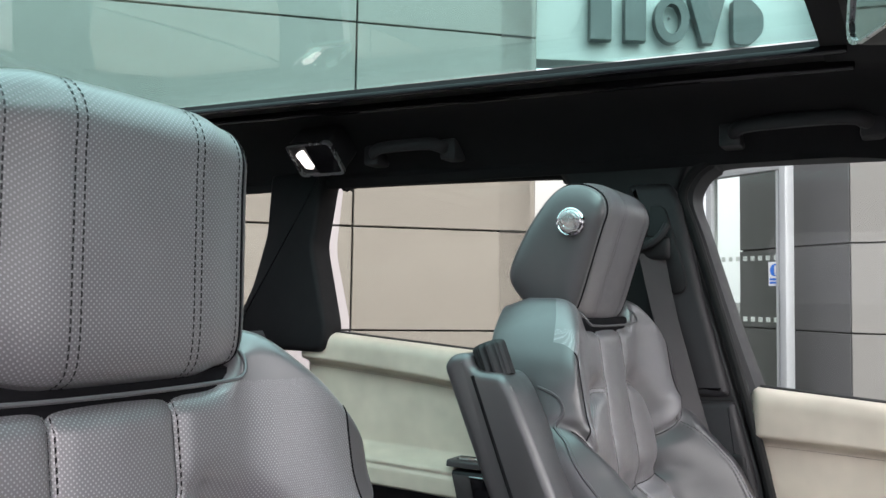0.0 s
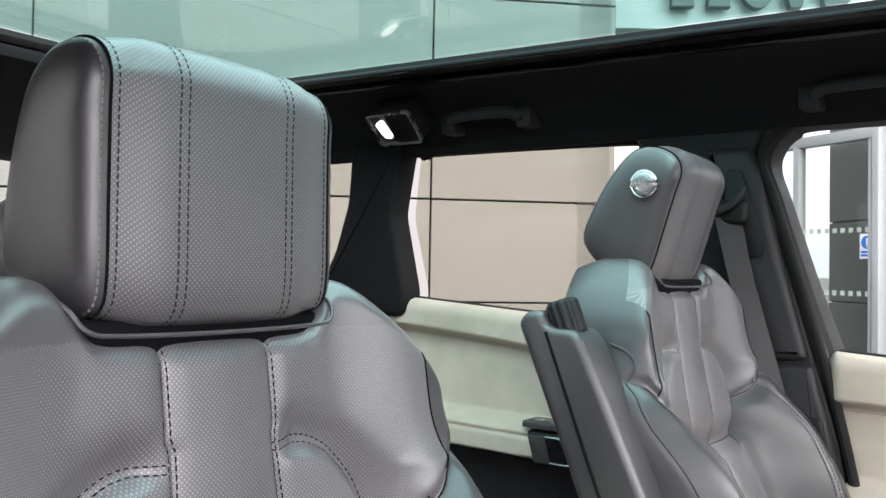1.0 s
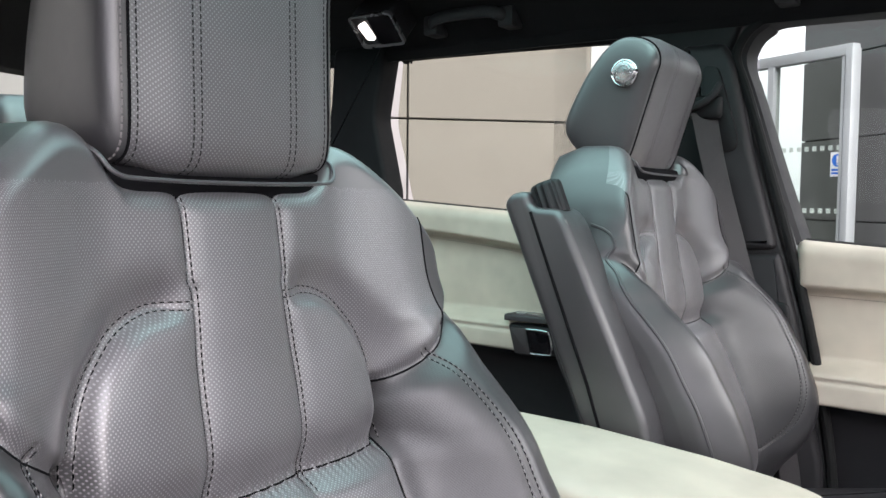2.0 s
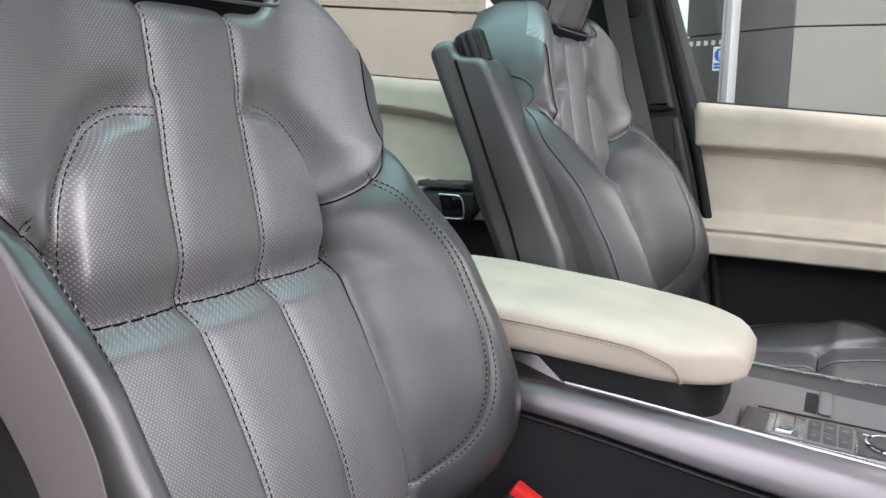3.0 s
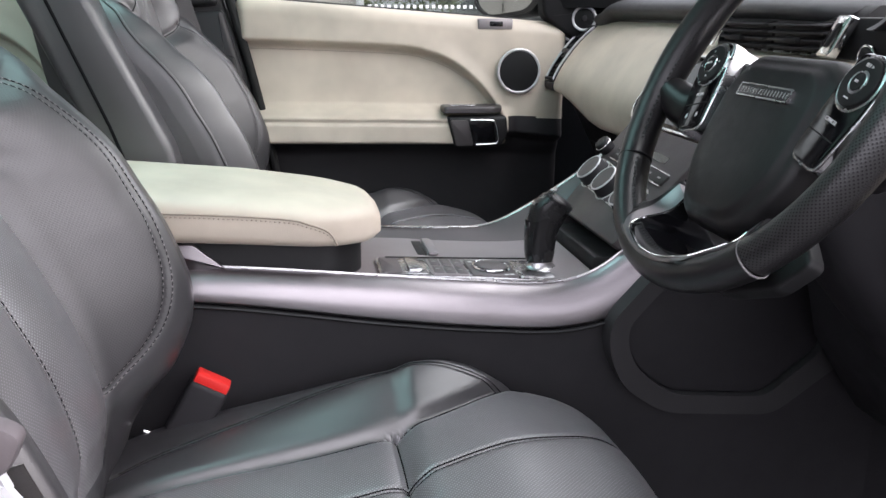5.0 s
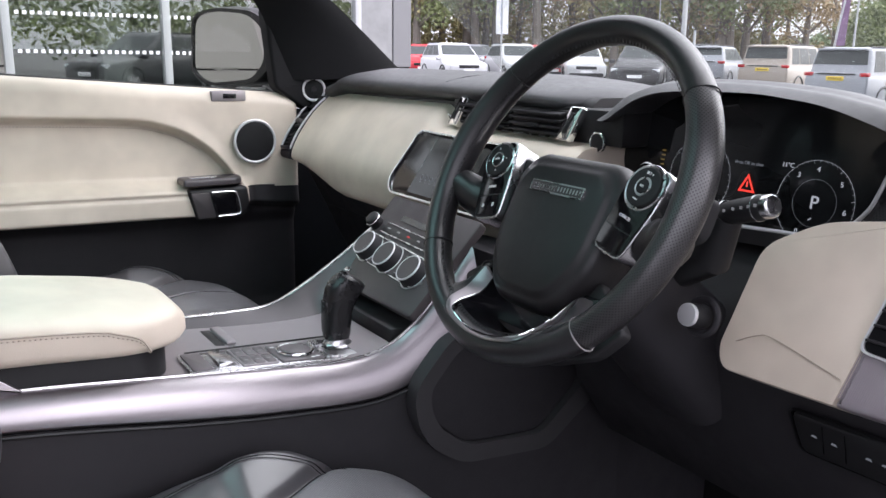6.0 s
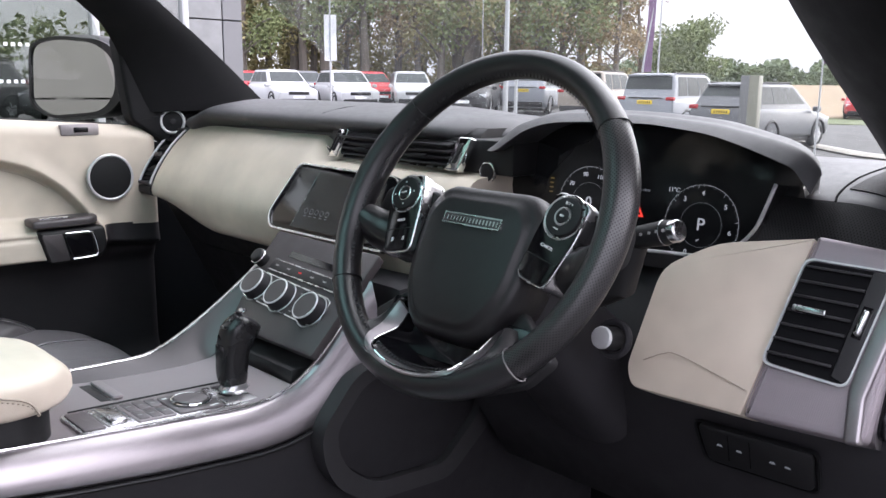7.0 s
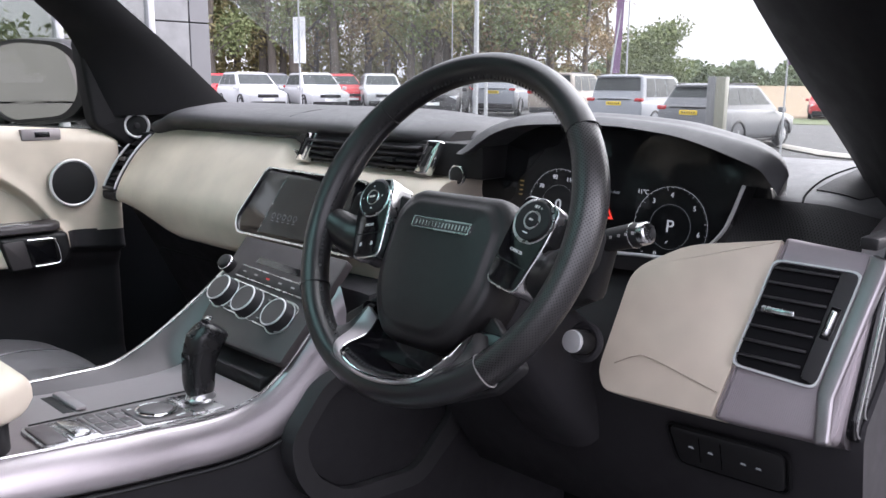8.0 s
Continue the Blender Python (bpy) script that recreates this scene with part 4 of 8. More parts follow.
    part("handle_recess", plate(rounded([(0.054, 0.004), (0.100, 0.004), (0.094, 0.050), (0.042, 0.050)], 0.009), 0.006, axes((handle_x, 0.694, ARM[0] - 0.006), (1, 0, 0), (0, 0, 1)), 0.002), M_GLOSS, hb)
    rim = [(0.056, 0.0015), (0.094, 0.0025), (0.1035, 0.007), (0.1035, 0.022), (0.098, 0.044), (0.088, 0.0515), (0.044, 0.0525)]
    part("door_lever", tube(catmull([(handle_x + a, 0.686, ARM[0] - 0.006 + b) for a, b in rim], 40), 0.0022, 8), M_STEEL, hb, "bright door lever")
    return root


ARM = (0.912, 0.982)
DARK_TOP = curve1([0.30, 0.366, 0.42, 0.50], [0.96, 0.963, 0.958, 0.95])
CREASE_F = curve1([-0.20, -0.05, 0.142, 0.20, 0.251, 0.30, 0.335, 0.357, 0.37, 0.52], [1.110, 1.106, 1.097, 1.086, 1.066, 1.03, 0.99, 0.955, 0.92, 0.9])
door_f = door_panel("door_1", -0.185, 0.50, "closed front car door lined in ivory leather over black", CREASE_F, 0.26, 0.236, True, "left car doors")
# speaker and window switch of the front door
sp_m = axes((0.392, 0.742, 1.055), (1, 0, 0), (0, 0, 1))
sp = part("speaker", disc(0.043, 0.016, sp_m, 56, 0.003), M_GRILLE, door_f, "round black speaker grille")
part("speaker_ring", ring(0.0445, 0.0032, sp_m @ Matrix.Translation((0, 0, 0.014)), 64, 10), M_RING, sp, "satin speaker ring")
sw = part("memory_switch", box(0.304, 0.378, 0.7340, 0.750, 1.140, 1.162, 0.003), M_MAUVE, door_f, "grey metal door switch plate")
part("switch_key", box(0.328, 0.356, 0.7325, 0.738, 1.146, 1.156, 0.001), M_GLOSS, sw)

CREASE_R = curve1([-1.20, -0.98, -0.80, -0.70, -0.62, -0.57, -0.54, -0.50, -0.40], [1.200, 1.185, 1.168, 1.150, 1.12, 1.08, 1.03, 0.95, 0.9])
ARM = (0.952, 1.022)
door_r = door_panel("door_2", -1.165, -0.40, "closed rear car door lined in ivory leather over black", CREASE_R, -0.66, -0.742, False, "left car doors")
sp_m = axes((-0.50, 0.742, 1.10), (1, 0, 0), (0, 0, 1))
sp = part("speaker", disc(0.040, 0.016, sp_m, 48, 0.003), M_GRILLE, door_r, "round black speaker grille")
part("speaker_ring", ring(0.0415, 0.003, sp_m @ Matrix.Translation((0, 0, 0.014)), 48, 8), M_RING, sp, "satin speaker ring")


# ---- pillars, rails and glass ----
def slab(name, outline, y0, y1, material, label, category, r=0.02, bevel=0.012, kind="structure"):
    """An upright trim panel with a softened inner face at y1, backing at y0."""
    flip = y1 < y0
    m = axes((0, y0, 0), (1, 0, 0), (0, 0, 1)) if flip else axes((0, y0, 0), (-1, 0, 0), (0, 0, 1))
    pts = [(q[0], q[1]) if flip else (-q[0], q[1]) for q in outline]
    return structure(name, plate(rounded(pts, r), abs(y1 - y0), m, bevel, 3), material, label, category, kind=kind)


B_OUT = [(-0.255, 1.62), (-0.292, 1.590), (-0.308, 1.545), (-0.288, 1.465), (-0.243, 1.318), (-0.202, 1.176), (-0.165, 1.05), (-0.118, 0.80), (-0.10, 0.46), (-0.42, 0.46), (-0.42, 1.20), (-0.47, 1.42), (-0.515, 1.56), (-0.56, 1.62)]
slab("trim_pillar_left", B_OUT, 0.790, 0.735, M_TRIM, "black plastic trim on the centre pillar", "pillar trim", 0.01)
# rounded upper cover, belt guide panel and lower cover with its step
upper = rounded([(-0.318, 1.56), (-0.298, 1.52), (-0.262, 1.36), (-0.214, 1.183), (-0.285, 1.178), (-0.335, 1.36), (-0.40, 1.56)], 0.015)
structure("trim_pillar_left", plate(upper, 0.022, axes((0, 0.740, 0), (1, 0, 0), (0, 0, 1)), 0.016, 4), M_FRAME, "dark grey rounded cover on the centre pillar", "pillar trim")
lower = rounded([(-0.209, 1.176), (-0.178, 1.06), (-0.128, 0.80), (-0.112, 0.47), (-0.40, 0.47), (-0.36, 1.0), (-0.288, 1.170)], 0.010)
structure("trim_pillar_left", plate(lower, 0.030, axes((0, 0.745, 0), (1, 0, 0), (0, 0, 1)), 0.012, 4), M_FRAME, "dark grey lower cover on the centre pillar", "pillar trim")
structure("trim_pillar_left", plate(rounded([(-0.235, 1.09), (-0.19, 1.09), (-0.182, 1.03), (-0.225, 1.03)], 0.012), 0.010, axes((0, 0.722, 0), (1, 0, 0), (0, 0, 1)), 0.006, 3), M_TRIM, "black recess in the pillar cover", "pillar trim")
structure("trim_seal_left", tube(catmull([(-0.15, 0.738, 1.602), (-0.225, 0.738, 1.606), (-0.262, 0.738, 1.592), (-0.287, 0.738, 1.568), (-0.299, 0.738, 1.530), (-0.277, 0.738, 1.465), (-0.232, 0.738, 1.318), (-0.191, 0.738, 1.176), (-0.164, 0.738, 1.07), (-0.135, 0.738, 0.93), (-0.112, 0.738, 0.78), (-0.10, 0.738, 0.55)], 80), 0.009, 10), M_RUBBER, "black rubber door seal along the centre pillar", "seal")
# the door's window frame beside the seal
fa = catmull([(0.05, 1.607), (-0.215, 1.607), (-0.255, 1.592), (-0.282, 1.568), (-0.294, 1.530), (-0.272, 1.465), (-0.227, 1.318), (-0.186, 1.19)], 60)
fb = catmull([(0.05, 1.585), (-0.205, 1.588), (-0.243, 1.577), (-0.266, 1.556), (-0.274, 1.52), (-0.254, 1.455), (-0.210, 1.318), (-0.168, 1.20)], 60)
structure("trim_frame_left", thick([[(a[0], 0.748, a[1]) for a in fa], [((a[0] + b[0]) / 2, 0.752, (a[1] + b[1]) / 2) for a, b in zip(fa, fb)], [(b[0], 0.786, b[1]) for b in fb]], (0, 0.006, 0)), M_FRAME, "dark grey window frame of the front door", "door frame")
slab("trim_pillar_right", [(q[0] - 0.085, q[1]) for q in B_OUT], -0.775, -0.722, M_PILLAR, "black plastic trim on the centre pillar", "pillar trim")
slab("trim_pillar_left", [(-1.085, 1.63), (-1.097, 1.59), (-1.121, 1.456), (-1.078, 1.274), (-1.085, 1.22), (-1.38, 1.22), (-1.297, 1.369), (-1.258, 1.486), (-1.248, 1.63)], 0.775, 0.712, M_PILLAR, "black plastic trim behind the rear door", "pillar trim")
slab("trim_pillar_right", [(-1.045, 1.63), (-1.080, 1.465), (-1.030, 1.285), (-1.03, 0.46), (-1.42, 0.46), (-1.36, 1.22), (-1.245, 1.48), (-1.27, 1.63)], -0.775, -0.712, M_PILLAR, "black plastic trim behind the rear door", "pillar trim")
for s, nm in ((1, "left"), (-1, "right")):
    slab("trim_tail_" + nm, [(-1.95, 1.63), (-2.02, 1.45), (-1.98, 1.26), (-1.42, 1.22), (-1.42, 0.46), (-2.27, 0.46), (-2.27, 1.63)], s * 0.775, s * 0.70, M_PILLAR, "black boot side trim", "boot trim")
    # cant rail over the windows
    rail = [[(x, s * (0.733 + dy), z + 0.05 * max(0, (x - 0.1) / 0.3) * -1.0) for dy, z in ((0.0, 1.640), (-0.012, 1.605), (0.0, 1.588), (0.03, 1.592), (0.05, 1.62), (0.03, 1.65))] for x in np.linspace(-2.2, 0.33, 40)]
    structure("trim_rail_" + nm, loft(rail), M_HEAD, "black trim rail above the side windows", "roof trim")

# A pillars, padded and leaning back
for s, nm in ((1, "left"), (-1, "right")):
    lo = catmull([(0.735, 0.690, 1.200), (0.585, 0.665, 1.318), (0.472, 0.652, 1.402), (0.17, 0.615, 1.628)], 24)
    hi = catmull([(0.47, 0.742, 1.185), (0.415, 0.735, 1.325), (0.335, 0.725, 1.405), (0.06, 0.725, 1.612)], 24)
    if s < 0:
        lo = catmull([(0.83, 0.655, 1.06), (0.70, 0.622, 1.175), (0.55, 0.560, 1.336), (0.25, 0.50, 1.632)], 24)
        hi = catmull([(0.52, 0.76, 1.10), (0.46, 0.752, 1.25), (0.36, 0.742, 1.36), (0.06, 0.725, 1.612)], 24)
    rings = []
    for a, b in zip(lo, hi):
        d = b - a
        nrm = np.cross(d, (0.72, 0.06, -0.69))
        nrm /= np.linalg.norm(nrm)
        if nrm[1] > 0:
            nrm = -nrm
        sec = []
        for f, h in ((0, 0.0), (0.10, 0.010), (0.32, 0.020), (0.62, 0.020), (0.88, 0.012), (1.0, 0.0), (0.8, -0.035), (0.3, -0.035)):
            sec.append(a + d * f + nrm * h)
        rings.append([(q[0], s * q[1], q[2]) for q in sec])
    structure("trim_pillar_" + nm, loft(rings), M_PILLAR, "black padded windscreen pillar trim", "pillar trim", sharp=50)
structure("trim_grille", box(0.405, 0.51, -0.742, -0.728, 1.125, 1.135, 0.002), M_TRIM, "black slotted vent in the pillar trim", "trim")

# sail panel with the tweeter
slab("trim_sail_left", [(0.444, 1.165), (0.424, 1.330), (0.44, 1.345), (0.74, 1.20), (0.62, 1.135), (0.55, 1.095)], 0.77, 0.733, M_PILLAR, "black triangular sail panel with a tweeter", "trim", 0.015, 0.008)
tw_m = axes((0.533, 0.735, 1.163), (1, 0, 0), (0, 0, 1)) @ pose(0, 0, 0, 0, -18, 0)
tweeter = thing("tweeter_speaker", (0.533, 0.733, 1.163), "small round tweeter with a bright ring", "speaker")
part("tweeter_grille", disc(0.022, 0.010, tw_m, 40, 0.003), M_GRILLE, tweeter)
part("tweeter_ring", ring(0.0235, 0.0032, tw_m @ Matrix.Translation((0, 0, 0.008)), 48, 10), M_RING, tweeter, "bright ring")
part("tweeter_cone", disc(0.006, 0.004, tw_m @ Matrix.Translation((0, 0, 0.009)), 20, 0.001), M_TRIM, tweeter)


def side_glass(name, outline, s, label, mat=None):
    ob = structure(name, plate(rounded([(-q[0], q[1]) for q in outline], 0.03), 0.004, axes((0, s * 0.79, 0), (-1, 0, 0), (0, 0, 1))), mat or M_GLASS, label, "window", kind="structure")
    ob.visible_shadow = False
    return ob


side_glass("window_1", [(-0.16, 1.16), (-0.27, 1.5), (-0.27, 1.63), (0.06, 1.63), (0.40, 1.38), (0.47, 1.13)], 1, "clear glass of the front side window")
side_glass("window_2", [(-0.42, 1.18), (-0.50, 1.5), (-0.54, 1.63), (-1.09, 1.63), (-1.11, 1.45), (-1.05, 1.22)], 1, "lightly tinted glass of the rear side window", M_PRIVACY)
side_glass("window_3", [(-1.26, 1.20), (-1.22, 1.5), (-1.24, 1.62), (-1.98, 1.62), (-2.04, 1.45), (-1.99, 1.24)], 1, "lightly tinted rear quarter glass", M_PRIVACY)
side_glass("window_4", [(-1.26, 1.20), (-1.22, 1.5), (-1.24, 1.62), (-1.98, 1.62), (-2.04, 1.45), (-1.99, 1.24)], -1, "lightly tinted rear quarter glass", M_PRIVACY)
side_glass("window_5", [(-0.52, 1.18), (-0.60, 1.5), (-0.62, 1.63), (-1.09, 1.63), (-1.11, 1.45), (-1.05, 1.22)], -1, "lightly tinted glass of the rear side window", M_PRIVACY)
ob = structure("windscreen", thick([[(0.30 + 0.80 * f + 0.05 * math.sin(math.pi * f), y, 1.66 - 0.53 * f + 0.03 * math.sin(math.pi * f)) for y in np.linspace(-0.70, 0.70, 12)] for f in np.linspace(0, 1, 12)], (0.004, 0, 0.004)), M_SCREENGLASS, "clear raked windscreen", "window")
ob.visible_shadow = False
ob = structure("window_6", thick([[(-2.30 + 0.1 * f, y, 1.24 + 0.38 * f) for y in (-0.62, 0, 0.62)] for f in (0, 1)], (-0.004, 0, 0)), M_GLASS, "clear tailgate window", "window")
ob.visible_shadow = False
structure("trim_seal_left", tube(catmull([(-0.43, 0.765, 1.22), (-0.485, 0.765, 1.45), (-0.508, 0.765, 1.55), (-0.53, 0.765, 1.582), (-0.58, 0.765, 1.593), (-1.03, 0.765, 1.60), (-1.06, 0.765, 1.59)], 50), 0.010, 8), M_RUBBER, "black rubber window seal", "seal")


# grab handles, lamp, inner mirror
def grab_handle(x0, x1, y, z, label):
    root = thing("grab_handle", ((x0 + x1) / 2, y, z), label, "grab handle", "roof grab handles")
    part("handle_bar", tube(catmull([(x0, y + 0.02, z + 0.012), (x0 + 0.008, y - 0.022, z + 0.004), (x0 + 0.04, y - 0.030, z + 0.012), (x1 - 0.04, y - 0.030, z + 0.012), (x1 - 0.008, y - 0.022, z + 0.004), (x1, y + 0.02, z + 0.012)], 40), 0.0095, 10, flat=(0.0095, 0.013)), M_FRAME, root)
    for x in (x0, x1):
        part("handle_foot", box(x - 0.018, x + 0.018, y - 0.020, y + 0.03, z - 0.020, z + 0.022, 0.006), M_FRAME, root)
    return root


grab_handle(-0.205, 0.01, 0.69, 1.628, "black plastic folded grab handle on the roof rail")
grab_handle(-0.93, -0.745, 0.68, 1.642, "black plastic folded grab handle on the roof rail")
lamp = thing("roof_lamp", (-0.985, 0.60, 1.652), "lit rear reading lamp with a dark lens and bright bezel", "lamp")
lm = axes((-1.025, 0.600, 1.634), (1, 0, 0), (-0.25, 0.70, -0.66))
part("bezel", hollow(rounded([(-0.058, -0.042), (0.058, -0.042), (0.058, 0.042), (-0.058, 0.042)], 0.012), rounded([(-0.053, -0.037), (0.053, -0.037), (0.053, 0.037), (-0.053, 0.037)], 0.010), -0.008, lm), M_SATIN, lamp, "thin satin bezel")
part("lens", plate(rounded([(-0.010, -0.037), (0.054, -0.037), (0.054, 0.037), (-0.010, 0.037)], 0.006), -0.005, lm), M_GLOSS, lamp, "dark lens")
part("lit_lens", plate(rounded([(-0.044, -0.016), (-0.022, -0.024), (-0.016, 0.024), (-0.036, 0.022)], 0.006), -0.006, lm), M_LAMP, lamp, "lit white lens")
part("housing", plate(rounded([(-0.056, -0.04), (0.056, -0.04), (0.056, 0.04), (-0.056, 0.04)], 0.010), 0.06, lm), M_TRIM, lamp)

imir = thing("rear_view_mirror", (0.12, -0.10, 1.60), "inner rear-view mirror in a pale metal rim", "mirror")
im = axes((0.075, -0.105, 1.597), (0.45, -0.89, 0), (0, 0, 1))
mo = rounded([(-0.125, -0.035), (0.125, -0.035), (0.11, 0.042), (-0.11, 0.042)], 0.028, 8)
part("mirror_case", plate(mo, -0.03, im, 0.008), M_TRIM, imir)
part("mirror_rim", hollow(mo, mo * 0.95, 0.004, im), M_SATIN, imir, "pale metal rim")
part("mirror_face", plate(mo * 0.95, 0.0015, im), M_MIRROR, imir)
part("mirror_stalk", tube([(0.095, -0.095, 1.61), (0.14, -0.07, 1.65), (0.18, -0.05, 1.68)], 0.012, 10), M_TRIM, imir)


# seat belts
def ribbon(points, widths, out, t=0.0013):
    """A flat strap through points, its width along the given directions."""
    p = catmull(points, 50)
    w = catmull(widths, 50)
    P = np.stack([p - w, p, p + w])
    return thick(P, np.asarray(out) * t)


belt_l = thing("seat_belt", (-0.30, 0.71, 1.0), "dark seat belt hanging from the centre pillar", "seat belt", "seat belts")
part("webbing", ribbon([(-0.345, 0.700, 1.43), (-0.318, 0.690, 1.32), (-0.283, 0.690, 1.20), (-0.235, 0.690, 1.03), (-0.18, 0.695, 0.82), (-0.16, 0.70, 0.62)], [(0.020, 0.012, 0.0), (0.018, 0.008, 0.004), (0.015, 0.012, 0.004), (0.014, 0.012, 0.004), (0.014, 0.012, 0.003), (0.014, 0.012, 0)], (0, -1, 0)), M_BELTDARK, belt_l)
part("belt_guide", box(-0.372, -0.312, 0.692, 0.712, 1.418, 1.462, 0.010, 3), M_TRIM, belt_l, "black belt guide loop")
part("guide_hook", tube(catmull([(-0.375, 0.69, 1.438), (-0.345, 0.684, 1.446), (-0.325, 0.686, 1.462), (-0.314, 0.69, 1.482)], 16), 0.007, 8), M_FRAME, belt_l)
part("guide_panel", plate(rounded([(-0.352, 1.52), (-0.325, 1.515), (-0.286, 1.385), (-0.290, 1.362), (-0.312, 1.358), (-0.36, 1.40)], 0.010), 0.012, axes((0, 0.722, 0), (1, 0, 0), (0, 0, 1)), 0.003), M_TRIM, belt_l, "black sliding belt guide panel")

belt_r = thing("seat_belt", (-0.24, -0.665, 0.95), "grey-brown seat belt with a bright steel tongue", "seat belt", "seat belts")
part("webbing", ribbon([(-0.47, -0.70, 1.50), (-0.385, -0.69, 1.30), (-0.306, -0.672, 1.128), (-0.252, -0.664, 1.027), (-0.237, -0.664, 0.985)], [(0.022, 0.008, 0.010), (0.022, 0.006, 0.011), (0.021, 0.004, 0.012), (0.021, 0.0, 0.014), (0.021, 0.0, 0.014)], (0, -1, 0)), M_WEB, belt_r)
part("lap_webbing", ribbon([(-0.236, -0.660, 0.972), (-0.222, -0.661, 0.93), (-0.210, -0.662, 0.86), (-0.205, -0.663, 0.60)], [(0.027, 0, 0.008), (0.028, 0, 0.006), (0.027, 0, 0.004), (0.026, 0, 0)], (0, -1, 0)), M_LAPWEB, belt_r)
tm = axes((0, -0.668, 0), (1, 0, 0), (0, 0, 1))
head = part("tongue_head", plate(rounded([(-0.274, 0.976), (-0.222, 1.006), (-0.212, 1.008), (-0.202, 1.001), (-0.209, 0.986), (-0.217, 0.981), (-0.247, 0.964), (-0.264, 0.955), (-0.278, 0.961)], 0.005), 0.010, tm, 0.003), M_TONGUE, belt_r, "grey plastic tongue cover")
part("tongue_slot", plate(rounded([(-0.266, 0.977), (-0.221, 1.0035), (-0.219, 1.0005), (-0.264, 0.974)], 0.001), 0.0006, tm @ Matrix.Translation((0, 0, 0.010))), M_GROOVE, head)
part("tongue_plate", hollow(rounded([(-0.234, 0.967), (-0.213, 0.979), (-0.200, 0.957), (-0.219, 0.937)], 0.006), rounded([(-0.2275, 0.9635), (-0.2165, 0.9700), (-0.2065, 0.9555), (-0.2175, 0.9455)], 0.002), 0.003, tm @ Matrix.Translation((0, 0, 0.003))), M_PLATED, head, "bright steel buckle tongue")
part("plate_wing", tube([(-0.249, -0.672, 0.966), (-0.240, -0.672, 0.966), (-0.232, -0.672, 0.964)], 0.0022, 6), M_PLATED, head)
part("plate_wing", tube([(-0.214, -0.672, 0.989), (-0.2145, -0.672, 0.982), (-0.212, -0.672, 0.975)], 0.0022, 6), M_PLATED, head)
bk = thing("belt_buckle", (-0.22, -0.150, 0.70), "black belt buckle with a red release button", "belt buckle")
bm_ = axes((-0.212, -0.152, 0.735), (0.85, 0.0, -0.49), (0.49, 0, 0.87))
part("buckle_case", moved(box(-0.021, 0.022, -0.07, 0.056, -0.013, 0.013, 0.006, 3), bm_), M_TRIM_SOFT, bk, "black plastic case")
part("release_button", moved(box(-0.019, 0.020, 0.052, 0.066, -0.010, 0.010, 0.003, 2), bm_), M_RED, bk, "red button")
part("buckle_stalk", tube([(-0.29, -0.150, 0.58), (-0.255, -0.150, 0.69)], 0.012, 8), M_TRIM, bk)
structure("trim_seat_edge", tube([(-0.258, -0.152, 0.733), (-0.213, -0.152, 0.713), (-0.15, -0.150, 0.690)], 0.002, 6), M_SATIN, "bright edge of the seat side cover", "trim")
structure("trim_seat_gap", box(-0.34, -0.10, -0.150, -0.112, 0.56, 0.708, 0.006), M_TRIM, "black plastic filler between seat and console", "trim")

# ---- centre console ----
UP = curve1([-0.466, -0.205, 0.004, 0.109, 0.203, 0.266, 0.318, 0.37, 0.412, 0.454], [0.9071, 0.8946, 0.8737, 0.8622, 0.8549, 0.8674, 0.9071, 0.9698, 1.0294, 1.0869])
LOW = curve1([-0.466, -0.205, 0.004, 0.109, 0.203, 0.266, 0.318, 0.37, 0.412, 0.454], [0.8758, 0.8611, 0.8287, 0.8141, 0.8068, 0.8131, 0.835, 0.8799, 0.9353, 0.9928])
def half(x):
    """Half the console's width; it spreads towards the dash."""
    return float(np.interp(x, [0.15, 0.42], [0.107, 0.128]))


UP_L = curve1([-0.466, -0.205, 0.0, 0.065, 0.13, 0.188, 0.241, 0.317, 0.377, 0.40], [0.912, 0.898, 0.880, 0.8755, 0.873, 0.8745, 0.896, 0.942, 0.986, 1.004])
TOP_Z = curve1([-0.45, 0.0, 0.10, 0.19, 0.25, 0.272], [0.899, 0.877, 0.869, 0.863, 0.865, 0.872])


def topz(x):
    """Height of the console's top plate."""
    return float(TOP_Z(x))


console = thing("centre_console", (0.0, 0.0, FLOOR), "dark centre console with satin silver side rails", "console")
xs = np.linspace(-0.45, 0.385, 90)
for s in (-1,):
    # rail: crowned band between the top plate and the dark side
    P = []
    for x in xs:
        u, l, h = float(UP(x)), float(LOW(x)), half(x)
        P.append([(x, s * (h - d), u + e - g * (u - l)) for d, e, g in ((0.034, -0.006, 0), (0.030, 0.0015, 0), (0.024, 0.003, 0), (0.017, -0.002, 0), (0.008, 0, 0.3), (0.003, 0, 0.62), (0.0, 0.004, 1), (0.002, 0, 1), (0.02, 0, 1))])
    part("side_rail", loft(P, wrap=True), M_SILVER, console, "satin silver rail", sharp=89)
    part("rail_edge", tube([(x, s * (half(x) - 0.0235), float(UP(x)) + 0.0032) for x in xs], 0.0018, 6), M_SATIN, console, "bright rail edge")
    side = [[(x, s * (half(x) - 0.002 + 0.006 * f), float(LOW(x)) - 0.002 - f * (float(LOW(x)) - 0.45)) for f in np.linspace(0, 1, 8)] for x in np.linspace(-0.45, 0.66, 74)]
    part("side_wall", thick(side, (0, -s * 0.012, 0)), M_TRIM_SOFT, console, "dark grained console side")
    part("rail_gap", tube([(x, s * half(x), float(LOW(x)) - 0.004) for x in xs], 0.0022, 6), M_TRIM, console)
